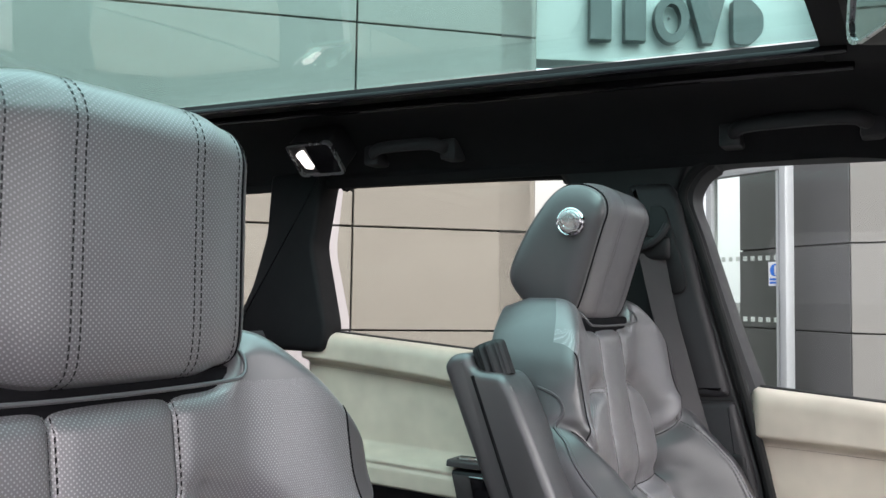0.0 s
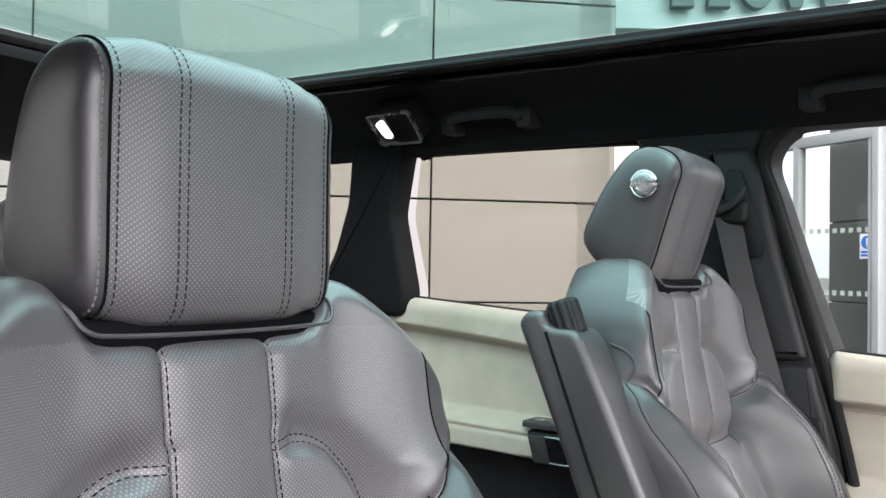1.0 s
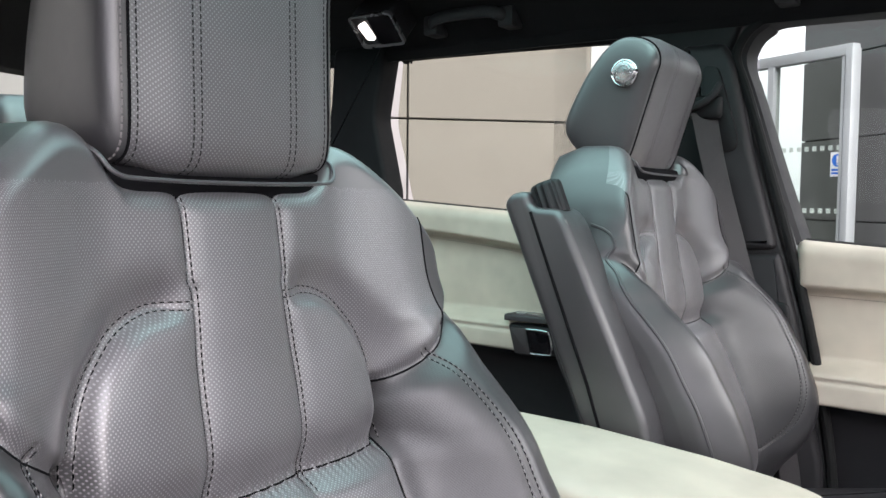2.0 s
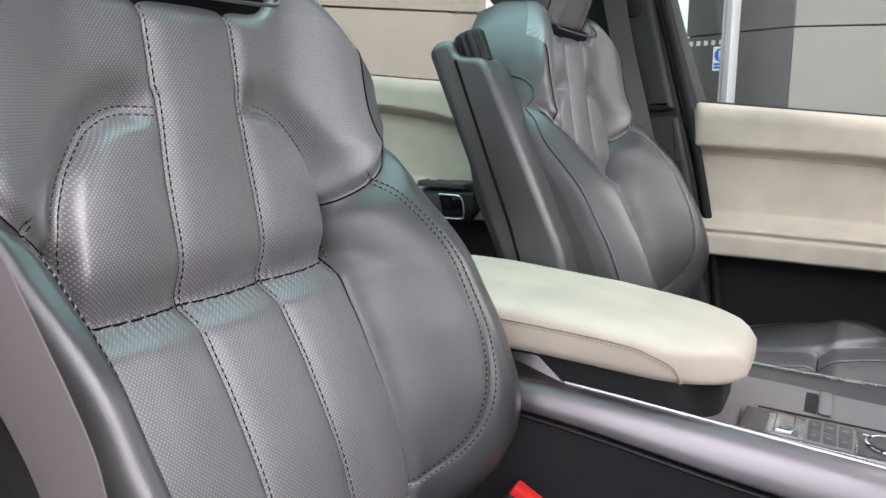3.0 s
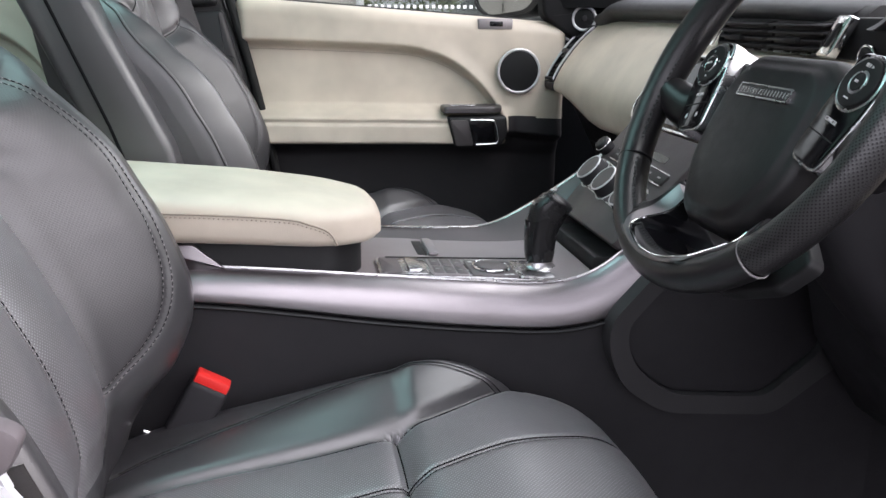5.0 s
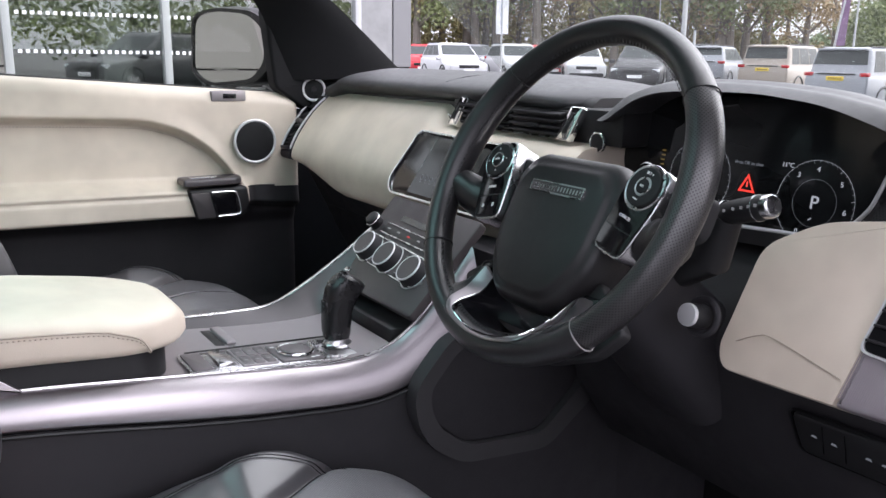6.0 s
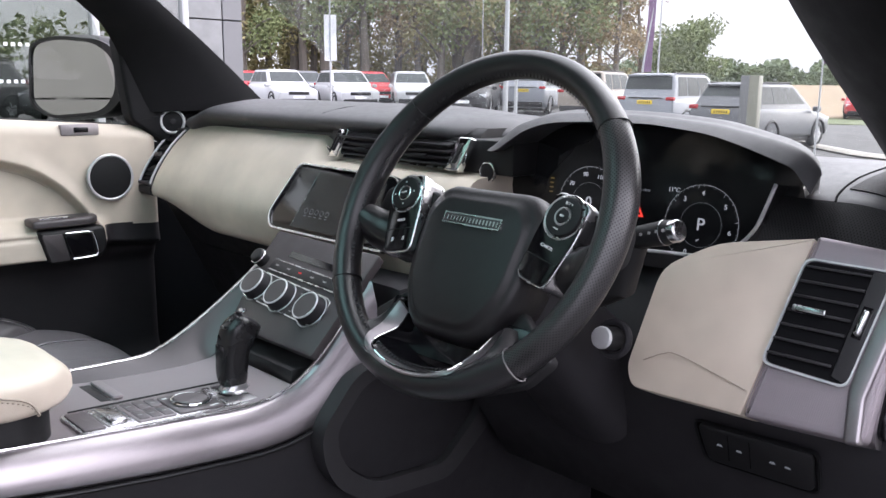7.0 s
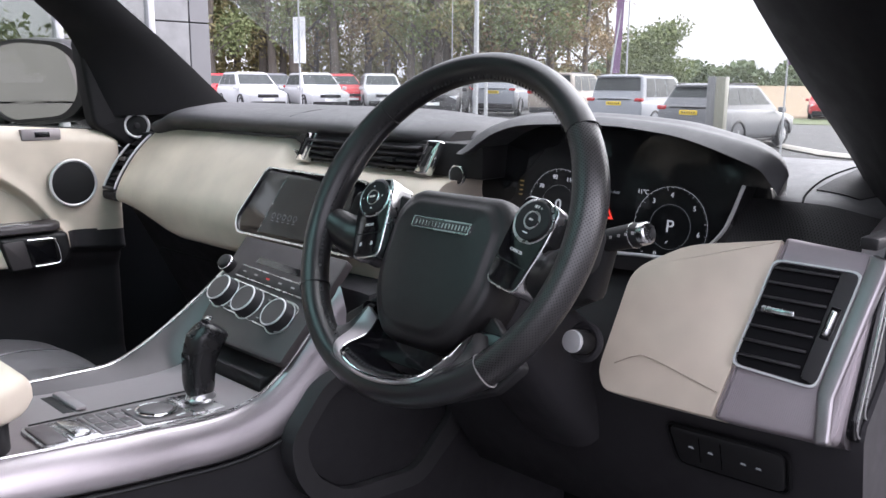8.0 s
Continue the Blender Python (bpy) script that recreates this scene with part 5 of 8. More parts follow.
M_INNERRAIL = metal("dark_grey_rail", (0.085, 0.077, 0.08), 0.4, None, 0.4)
# the passenger's rail: a thin bright edge over a scooped inner face
P = []
for x in xs:
    u, l = float(UP_L(x)), float(LOW(x))
    foot = max(topz(min(x, 0.272)) - 0.006, 0.960 + (x - 0.340) - 0.016) if x > 0.25 else topz(x) - 0.006
    P.append([(x, y, z) for y, z in ((0.098, foot), (0.112, foot + 0.25 * (u - foot)), (0.128, foot + 0.72 * (u - foot)), (0.1335, u - 0.001), (0.136, u + 0.0015), (0.142, u + 0.0015), (0.1445, u - 0.003), (0.147, l), (0.135, l - 0.004), (0.098, min(l, foot) - 0.01))])
part("side_rail", loft(P, wrap=True), M_INNERRAIL, console, "dark grey metal rail", sharp=40)
part("rail_edge", tube([(x, 0.1385, float(UP_L(x)) + 0.0012) for x in xs], 0.0042, 8, flat=(0.0042, 0.0018)), M_SATIN, console, "bright rail edge")
side = [[(x, 0.145 + 0.006 * f, float(LOW(x)) - 0.002 - f * (float(LOW(x)) - 0.45)) for f in np.linspace(0, 1, 8)] for x in np.linspace(-0.45, 0.43, 60)]
part("side_wall", thick(side, (0, -0.012, 0)), M_TRIM_SOFT, console, "dark grained console side")
# knee pad bulge on the driver's side, under the dash
ko = rounded([(0.330, 0.880), (0.276, 0.820), (0.279, 0.775), (0.300, 0.735), (0.352, 0.698), (0.502, 0.684), (0.584, 0.744), (0.615, 0.86), (0.40, 0.90)], [0.02, 0.03, 0.02, 0.02, 0.025, 0.022, 0.012, 0.02, 0.02], 6)
ki = rounded([(0.345, 0.866), (0.300, 0.815), (0.302, 0.785), (0.318, 0.756), (0.362, 0.722), (0.489, 0.710), (0.558, 0.766), (0.585, 0.85), (0.40, 0.875)], [0.02, 0.025, 0.02, 0.02, 0.02, 0.018, 0.012, 0.02, 0.02], 6)
part("knee_frame", hollow(ko, ki, 0.030, axes((0, -0.112, 0), (1, 0, 0), (0, 0, 1))), M_FRAME, console, "dark rim of the knee panel")
part("knee_pad", plate(ki, 0.014, axes((0, -0.118, 0), (1, 0, 0), (0, 0, 1)), 0.004, 3), M_TRIM_SOFT, console, "padded dark knee panel")
part("console_front", box(0.42, 0.90, -0.122, 0.14, 0.45, 0.98, 0.02), M_TRIM_SOFT, console)
# top plate
P = [[(x, y, topz(x) - 0.004) for y in (-0.082, -0.04, 0, 0.04, 0.104)] for x in np.linspace(-0.45, 0.272, 40)]
part("top_plate", thick(P, (0, 0, -0.02)), M_MAUVE, console, "warm grey metal top plate")
slope = math.degrees(math.atan2(topz(0.07) - topz(0.17), 0.10))


def on_top(x, y, lift=0.0):
    """A frame lying on the top plate, its local x ahead and y to the left."""
    return Matrix.Translation((x, y, topz(x) - 0.004 + lift)) @ pose(0, 0, 0, 0, slope, 0)


# sliding lid with its grip
part("lid_line", tube([(0.025, 0.004, topz(0.025) - 0.0035), (0.235, 0.004, topz(0.235) - 0.0035)], 0.0012, 6), M_TRIM, console)
part("lid_grip", moved(box(-0.006, 0.008, -0.036, 0.036, 0, 0.006, 0.003), on_top(0.090, 0.056)), M_MAUVE, console, "raised lid grip")
part("grip_shadow_gap", moved(box(-0.020, -0.007, -0.034, 0.034, -0.001, 0.0012, 0.0005), on_top(0.090, 0.056)), M_TRIM, console)
M_KEYMETAL = metal("grey_key_metal", (0.13, 0.118, 0.122), 0.45, None, 0.4)
# switch pack on the driver's half
pack = part("switch_pack", moved(plate(rounded([(-0.088, -0.036), (0.118, -0.036), (0.118, 0.036), (-0.088, 0.036)], 0.010), 0.0035, Matrix(), 0.001), on_top(0.098, -0.043)), M_SATIN, console, "bright framed switch pack")


def pack_plate(x0, x1, y0, y1, mat, name, lift=0.0032, h=0.0022, parent=None, r=0.003, label=""):
    return part(name, moved(plate(rounded([(x0, y0), (x1, y0), (x1, y1), (x0, y1)], r), h, Matrix(), 0.0006), on_top(0.098, -0.043, lift)), mat, parent or pack, label)


pack_plate(-0.084, -0.060, -0.030, 0.030, M_KEYMETAL, "brake_key", label="dark key")
pack_plate(-0.057, -0.028, -0.030, 0.030, M_SATIN, "brake_lever_dish", h=0.0012, label="chrome dish")
part("brake_lever", moved(box(-0.053, -0.034, -0.026, 0.026, 0.003, 0.009, 0.003), on_top(0.098, -0.043)), M_SATIN, pack, "chrome parking brake lever")
pack_plate(-0.024, 0.022, -0.032, 0.032, M_MAUVE, "key_plate")
for i in range(3):
    for j in range(2):
        pack_plate(-0.021 + 0.0145 * i, -0.0085 + 0.0145 * i, -0.029 + 0.031 * j, -0.001 + 0.031 * j, M_KEYMETAL, "key", 0.0052, 0.0012)
        pack_plate(-0.018 + 0.0145 * i, -0.0125 + 0.0145 * i, -0.0165 + 0.031 * j, -0.0140 + 0.031 * j, M_DIMPRINT, "key_print", 0.0064, 0.0002, r=0.0005)
pack_plate(0.026, 0.084, -0.032, 0.032, M_KEYMETAL, "dial_plate")
dial_m = on_top(0.153, -0.043, 0.005)
dial = part("rotary_dial", disc(0.0200, 0.005, dial_m, 48, 0.0015), M_KEYMETAL, pack, "round drive mode dial")
part("dial_ring", ring(0.0225, 0.0020, dial_m @ Matrix.Translation((0, 0, 0.002)), 48, 8), M_CHROME, dial, "chrome dial ring")
for x, y in ((0.033, 0.024), (0.077, 0.024), (0.077, -0.024), (0.070, -0.026)):
    pack_plate(x - 0.003, x + 0.003, y - 0.002, y + 0.002, M_PRINT, "key_print", 0.0054, 0.0002, r=0.0005)
# gear selector
pack_plate(0.088, 0.150, -0.030, 0.038, M_SATIN, "gate", 0.0032, 0.002, label="bright selector gate")
M_RIMGLOSS = plastic("smooth_black_hide", (0.010, 0.010, 0.011), 0.27, 0.02)
shift = thing("gear_selector", (0.225, -0.025, 0.866), "black pistol-grip gear selector on a chrome foot", "gear selector")
part("foot", loft([[(0.222 + r * math.cos(a) * 1.25 + dx, -0.025 + r * math.sin(a), z) for a in np.linspace(0, 2 * math.pi, 24, endpoint=False)] for r, dx, z in ((0.024, 0, 0.853), (0.017, 0.0, 0.859), (0.0135, 0.0, 0.866), (0.0135, 0.0, 0.874))]), M_SATIN, shift, "chrome foot")
spine = catmull([(0.221, 0.868), (0.221, 0.890), (0.224, 0.912), (0.233, 0.934), (0.248, 0.950)], 26)
rings = []
for i, (x, z) in enumerate(spine):
    f = i / 25
    w = np.interp(f, [0, 0.1, 0.5, 0.8, 0.95, 1], [0.015, 0.0175, 0.0185, 0.020, 0.018, 0.008])
    d = np.interp(f, [0, 0.1, 0.5, 0.75, 0.95, 1], [0.018, 0.020, 0.022, 0.027, 0.024, 0.010])
    t = np.interp(f, [0, 0.5, 1], [0.0, 0.2, 0.75])
    w, d = w * 0.98, d * 0.92
    rings.append([(x + d * math.copysign(abs(math.cos(a)) ** 0.7, math.cos(a)) * math.cos(t), -0.025 + w * math.copysign(abs(math.sin(a)) ** 0.7, math.sin(a)), z - d * math.copysign(abs(math.cos(a)) ** 0.7, math.cos(a)) * math.sin(t) * 0.7) for a in np.linspace(0, 2 * math.pi, 28, endpoint=False)])
grip = part("grip", loft(rings), M_RIMGLOSS, shift, "black leather grip", sharp=60)
gm = axes((0.2270, -0.025, 0.9500), (0.80, 0, 0.56), (0, 1, 0)) @ Matrix.Scale(0.78, 4)
part("gear_panel", moved(plate(rounded([(-0.024, -0.011), (0.014, -0.011), (0.014, 0.011), (-0.024, 0.011)], 0.005), 0.004, Matrix(), 0.001), gm), M_GLOSS, grip, "gloss black gear display")
part("lock_key", moved(box(0.016, 0.024, -0.008, 0.008, 0, 0.004, 0.001), gm), M_SATIN, grip)
part("gear_mark", moved(box(-0.012, -0.004, -0.002, 0.002, 0.004, 0.0043), gm), M_LITRED, grip)
part("grip_front", box(0.202, 0.208, -0.034, -0.016, 0.893, 0.922, 0.003), M_GLOSS, grip)
# armrest lid
lid_root = thing("console_armrest", (-0.19, 0.0, 0.885), "ivory leather console armrest on a dark base", "armrest")
rings = []
for f in np.linspace(0, 1, 44):
    x = -0.43 + 0.445 * f
    top = float(np.interp(x, [-0.43, -0.30, -0.15, -0.05, 0.0, 0.025], [0.995, 0.991, 0.977, 0.962, 0.953, 0.943]))
    bot = float(np.interp(x, [-0.43, -0.2, 0.025], [0.933, 0.924, 0.908]))
    hw = 0.112 * (1 - max(0.0, (x + 0.09) / 0.105) ** 2.6 * 0.58)
    k = (1 - max(0.0, (x + 0.005) / 0.020) ** 2 * 0.45)
    mid, h = (top + bot) / 2, (top - bot) / 2 * k
    sec = []
    for a in np.linspace(0, 2 * math.pi, 48, endpoint=False):
        c, q = math.cos(a), math.sin(a)
        sec.append((x, hw * math.copysign(abs(c) ** 0.38, c), mid + h * math.copysign(abs(q) ** 0.45, q) + (0.003 * (1 - (c ** 2)) if q > 0 else 0)))
    rings.append(sec)
arm_lid = part("armrest_pad", loft(rings), M_IVORY, lid_root, "ivory leather pad", sharp=60)
for s in (-1, 1):
    line = catmull([(-0.42, s * 0.1128, 0.972), (-0.20, s * 0.1128, 0.960), (-0.10, s * 0.1125, 0.951), (-0.072, s * 0.1125, 0.944), (-0.050, s * 0.111, 0.934), (-0.040, s * 0.110, 0.918)], 80)
    v, f = dashes(line, [(0, s, 0.1)] * 80, 0.003, 0.002, 0.0006, 0.0008)
    tagged(part("stitching", (v, f), M_IVORY_SEAM, arm_lid), kind="stuff")
    part("seam", tube(line + np.array([0, 0, 0.004]), 0.0012, 5), M_IVORY_SEAM, arm_lid)
base = rounded([(-0.42, -0.080), (-0.04, -0.080), (-0.008, -0.050), (-0.008, 0.055), (-0.03, 0.098), (-0.42, 0.098)], 0.03)
part("armrest_base", plate(base, 0.06, Matrix.Translation((0, 0, 0.868)), 0.004), M_TRIM, lid_root, "dark armrest base")
part("hinge_cover", moved(plate(rounded([(-0.25, 0.0), (-0.165, 0.0), (-0.20, 0.03), (-0.25, 0.03)], 0.004), 0.006, Matrix(), 0.002), axes((0, -0.082, 0.893), (1, 0, 0), (0, 0, 1))), M_SILVER, lid_root, "silver hinge cover")

# ---- steering wheel ----
WC = Vector((0.305, -0.3607, 1.1148))
TILT_W = radians(27.6)
WM = axes(WC, (0, -1, 0), (math.sin(TILT_W), 0, math.cos(TILT_W)))   # local x to the driver's right, y up the wheel, z towards the driver
wheel = thing("steering_wheel", WC, "black leather steering wheel with switches on its spokes", "steering wheel")
RIM = 0.1733


def rim_arc(a0, a1, n, grow=0.0):
    """A stretch of the rim between two angles, degrees from the right, anticlockwise; thicker at the grips."""
    rings, k = [], 22
    for a in np.radians(np.linspace(a0, a1, n)):
        g = 0.0018 * math.exp(-((math.sin(a) - 0.25) / 0.35) ** 2)
        rx, rz = 0.0142 + g + grow, 0.0172 + g + grow
        rings.append([((RIM + rx * math.cos(b)) * math.cos(a), (RIM + rx * math.cos(b)) * math.sin(a), rz * math.sin(b)) for b in np.linspace(0, 2 * math.pi, k, endpoint=False)])
    R = np.array(rings)
    v, f = grid(R, wrap_v=True)
    f = f + [tuple(range(k))[::-1], tuple((n - 1) * k + i for i in range(k))]
    arc = np.radians(np.linspace(a0, a1, n)) * RIM
    uv = np.stack([np.repeat(arc[:, None], k, 1), np.repeat(np.linspace(0, 0.10, k)[None, :], n, 0)], -1).reshape(-1, 2)
    w = np.array([WM @ Vector(q) for q in v])
    return w, [q[::-1] for q in f], uv


M_RIMLEATHER = leather("rim_leather", (0.0085, 0.0082, 0.0092), 0.34, scale=1.3, gloss=0.5, coat=0.22)
M_PADHIDE = leather("airbag_hide", (0.0075, 0.0068, 0.0078), 0.44, scale=1.6, gloss=0.45, coat=0.05)
M_RIMTHREAD = plastic("rim_thread", (0.022, 0.021, 0.022), 0.6, 0.1)
M_RIMPERF = leather("perforated_rim_leather", (0.012, 0.0115, 0.0125), 0.36, holes=True, hole_pitch=0.0036, gloss=0.7, coat=0.3)
rim = part("rim_top", rim_arc(37.5, 137, 60), M_RIMLEATHER, wheel, "smooth leather rim")
part("rim_grip", rim_arc(-47, 37, 50), M_RIMPERF, wheel, "perforated leather grip")
part("rim_grip", rim_arc(137.5, 213, 50), M_RIMLEATHER, wheel, "leather grip")
part("rim_bottom", rim_arc(213.5, 312.5, 60), M_RIMLEATHER, wheel, "smooth leather rim")
for a in (-47.3, 37.3, 137.3, 213.3):
    c, s = math.cos(radians(a)), math.sin(radians(a))
    part("rim_joint", moved(ring(0.0163, 0.0008, Matrix(), 28, 6), WM @ axes((RIM * c, RIM * s, 0), (c, s, 0), (0, 0, 1)).copy()), M_SEAM if a == -47.3 else M_TRIM, wheel)
V, F = [], []
for i, a in enumerate(np.radians(np.linspace(42, 318, 150))):
    if 208 < math.degrees(a) < 216:
        continue
    for off in (-1, 1):
        p0 = Vector(((RIM - 0.0135) * math.cos(a), (RIM - 0.0135) * math.sin(a), 0.0075))
        p1 = Vector(((RIM - 0.0165) * math.cos(a + 0.012 * off), (RIM - 0.0165) * math.sin(a + 0.012 * off), 0.0025))
        q = [WM @ p for p in (p0, p0.lerp(p1, 0.5) - Vector((math.cos(a), math.sin(a), 0)) * 0.0009, p1)]
        v, f = dashes([tuple(w) for w in q], [tuple(WM.to_3x3() @ Vector((-math.cos(a), -math.sin(a), 0.3)))] * 3, (q[0] - q[2]).length * 0.92, 0.0001, 0.0006, 0.0007)
        F += [tuple(j + len(V) for j in g) for g in f]
        V += v
tagged(part("stitching", (V, F), M_RIMTHREAD, wheel), kind="stuff")
for s in (-1, 1):
    # padded thumb rests where the spokes meet the rim
    rest = catmull([(s * (RIM - 0.006), -0.016, -0.006), (s * 0.158, -0.020, -0.013), (s * 0.146, -0.024, -0.024), (s * 0.126, -0.026, -0.036)], 14)
    part("thumb_rest", tube([tuple(WM @ Vector(q)) for q in rest], np.linspace(0.0165, 0.026, 14), 18), M_RIMLEATHER, wheel, "padded leather thumb rest")

# airbag pad
hub_o = rounded([(-0.083, 0.016), (-0.064, 0.041), (0.064, 0.041), (0.083, 0.016), (0.080, -0.072), (0.048, -0.125), (-0.048, -0.125), (-0.080, -0.072)], 0.026, 6)
rings = []
for s, z in ((0.90, -0.075), (1.0, -0.055), (1.0, -0.032), (0.985, -0.024), (0.94, -0.0180), (0.88, -0.0150), (0.83, -0.0138), (0.80, -0.0100), (0.75, -0.0086), (0.4, -0.0072), (0.2, -0.0065)):
    rings.append([WM @ Vector((q[0] * s, (q[1] + 0.045) * s - 0.045, z)) for q in hub_o])
pad = part("airbag_cover", loft([[tuple(q) for q in r] for r in rings]), M_PADHIDE, wheel, "black hide airbag cover", sharp=50)
bo = rounded([(-0.039, -0.0055), (0.039, -0.0055), (0.039, 0.0055), (-0.039, 0.0055)], 0.001)
badge = part("badge", plate(bo, 0.0022, WM @ Matrix.Translation((0.0, -0.001, -0.0085)), 0.0006), M_DARKMETAL, pad, "plain bar badge")
part("badge_edge", hollow(bo * np.array([1.02, 1.12]), bo * np.array([0.985, 0.86]), 0.003, WM @ Matrix.Translation((0.0, -0.001, -0.0082))), M_SATIN, badge, "bright badge edge")
for i in range(16):
    x = -0.0345 + 0.0046 * i
    part("badge_mark", plate([(x - 0.0008, -0.0026), (x + 0.0008, -0.0026), (x + 0.0008, 0.0026), (x - 0.0008, 0.0026)], 0.0004, WM @ Matrix.Translation((0.0, -0.001, -0.0064))), M_SATIN, badge)

# spokes
for s in (-1, 1):
    so = rounded([(s * 0.06, 0.026), (s * 0.115, 0.036), (s * 0.166, 0.028), (s * 0.168, -0.010), (s * 0.115, -0.040), (s * 0.06, -0.045)], 0.010)
    part("spoke", plate(so, 0.022, WM @ Matrix.Translation((0, 0, -0.046)), 0.005, 3), M_TRIM, wheel)
    lo = rounded([(s * 0.020, -0.085), (s * 0.070, -0.070), (s * 0.128, -0.112), (s * 0.105, -0.142), (s * 0.050, -0.166), (s * 0.0, -0.170), (s * 0.0, -0.156), (s * 0.045, -0.150)], 0.008)
    part("lower_spoke", plate(lo, 0.014, WM @ Matrix.Translation((0, 0, -0.052)), 0.004, 3), M_TRIM, wheel)
    # switch cluster
    cm = WM @ pose(s * 0.106, 0.0, -0.0225, 0, 0, -s * 14)
    so = rounded([(-0.024, 0.040), (0.022, 0.040), (0.025, 0.0), (0.021, -0.052), (-0.019, -0.052), (-0.024, 0.0)] if s > 0 else [(-0.022, 0.040), (0.024, 0.040), (0.024, 0.0), (0.019, -0.052), (-0.021, -0.052), (-0.025, 0.0)], 0.010)
    bez = part("switch_bezel", join(plate(so, 0.014, cm, 0.002, 3), plate(so * 0.98, 0.020, cm @ Matrix.Translation((0, 0, -0.02)))), M_SATIN, wheel, "satin switch surround")
    part("switch_plate", plate(so * np.array([0.93, 0.955]), 0.003, cm @ Matrix.Translation((0, -0.0, 0.0125)), 0.001), M_GLOSS, bez, "black switch plate")
    dm = cm @ Matrix.Translation((0, 0.018, 0.013))
    pad_o = disc(0.0195, 0.005, dm, 40, 0.0015)
    dpad = part("direction_pad", pad_o, M_TRIM, bez, "round black direction pad")
    part("pad_ring", ring(0.0082, 0.0012, dm @ Matrix.Translation((0, 0, 0.005)), 32, 8), M_SATIN, dpad)
    part("pad_button", disc(0.0072, 0.0065, dm, 28, 0.001), M_TRIM, dpad)
    part("pad_rim", ring(0.0212, 0.0022, dm @ Matrix.Translation((0, 0, 0.001)), 40, 8), M_SATIN, bez)
    tm_ = cm @ Matrix.Translation((0, 0, 0.0185))
    if s > 0:
        words("pad_words", "SET +", 0.0040, tm_ @ Matrix.Translation((0, 0.031, 0)), M_PRINT, dpad)
        words("pad_words", "RES", 0.0030, tm_ @ Matrix.Translation((0, 0.018, 0.0015)), M_PRINT, dpad)
        part("pad_mark", plate([(-0.003, -0.0006), (0.003, -0.0006), (0.003, 0.0006), (-0.003, 0.0006)], 0.0003, tm_ @ Matrix.Translation((0, 0.005, 0))), M_PRINT, dpad)
        words("key_words", "CANCEL", 0.0042, cm @ Matrix.Translation((0.0, -0.014, 0.0158)), M_PRINT, bez)
        part("key_gap", plate([(-0.018, -0.0005), (0.018, -0.0005), (0.018, 0.0005), (-0.018, 0.0005)], 0.0004, cm @ Matrix.Translation((0.0, -0.026, 0.0155))), M_TRIM, bez)
    else:
        words("pad_words", "MENU", 0.0030, tm_ @ Matrix.Translation((0, 0.018, 0.0015)), M_PRINT, dpad)
        for x, y in ((0.014, 0.018), (-0.014, 0.018), (0, 0.031), (0, 0.005)):
            part("pad_mark", plate(rounded([(x - 0.0014, y - 0.0007), (x + 0.0014, y - 0.0007), (x, y + 0.0012)], 0.0002), 0.0003, tm_), M_PRINT, dpad)
        words("key_words", "MODE", 0.0040, cm @ Matrix.Translation((0.0, -0.014, 0.0158)), M_PRINT, bez)
        part("key_gap", plate([(-0.018, -0.0005), (0.018, -0.0005), (0.018, 0.0005), (-0.018, 0.0005)], 0.0004, cm @ Matrix.Translation((0.0, -0.024, 0.0155))), M_TRIM, bez)
        for x in (-0.008, 0.008):
            part("key_mark", plate(rounded([(x - 0.0016, -0.0026), (x + 0.0016, -0.0012), (x + 0.0006, 0.0026), (x - 0.0012, 0.002)], 0.0004), 0.0003, cm @ Matrix.Translation((0.0, -0.036, 0.0158))), M_PRINT, bez)
part("spoke_web", plate(rounded([(-0.105, -0.090), (0.105, -0.090), (0.085, -0.130), (0.045, -0.146), (-0.045, -0.146), (-0.085, -0.130)], 0.015), 0.006, WM @ Matrix.Translation((0, 0, -0.040)), 0.002), M_GLOSS, wheel, "gloss black lower spoke web")
# lower spoke: a bright U-shaped trim sunk towards its middle, with leather arms running out to the rim
U_OUT = [(0.074, -0.098, -0.020), (0.074, -0.125, -0.008), (0.070, -0.144, 0.011), (0.058, -0.1575, 0.0172), (0.032, -0.1665, 0.0184), (0.0, -0.1700, 0.0186)]
U_IN = [(0.060, -0.108, -0.026), (0.057, -0.126, -0.016), (0.059, -0.145, 0.006), (0.050, -0.1550, 0.0148), (0.026, -0.1630, 0.0160), (0.0, -0.1655, 0.0164)]
U_DEEP = [(0.054, -0.102, -0.042), (0.050, -0.122, -0.040), (0.052, -0.136, -0.036), (0.044, -0.144, -0.032), (0.024, -0.150, -0.030), (0.0, -0.152, -0.029)]
both = lambda half: catmull([(-x, y, z) for x, y, z in half] + half[-2::-1], 81)  # noqa: E731
uo, ui, ud = both(U_OUT), both(U_IN), both(U_DEEP)
on_wheel = lambda rows: [[tuple(WM @ Vector(q)) for q in r] for r in rows]  # noqa: E731
into = tuple(WM.to_3x3() @ Vector((0, 0, -0.006)))
part("spoke_trim", thick(on_wheel([uo, 0.65 * uo + 0.35 * ui + np.array([0, 0, 0.0012]), 0.3 * uo + 0.7 * ui + np.array([0, 0, 0.0008]), ui]), into), M_SILVER, wheel, "satin U-shaped spoke trim")
part("trim_line", tube([tuple(WM @ Vector(q)) for q in ui + np.array([0, 0, 0.0006])], 0.0011, 8), M_CHROME, wheel, "bright inner edge of the spoke trim")
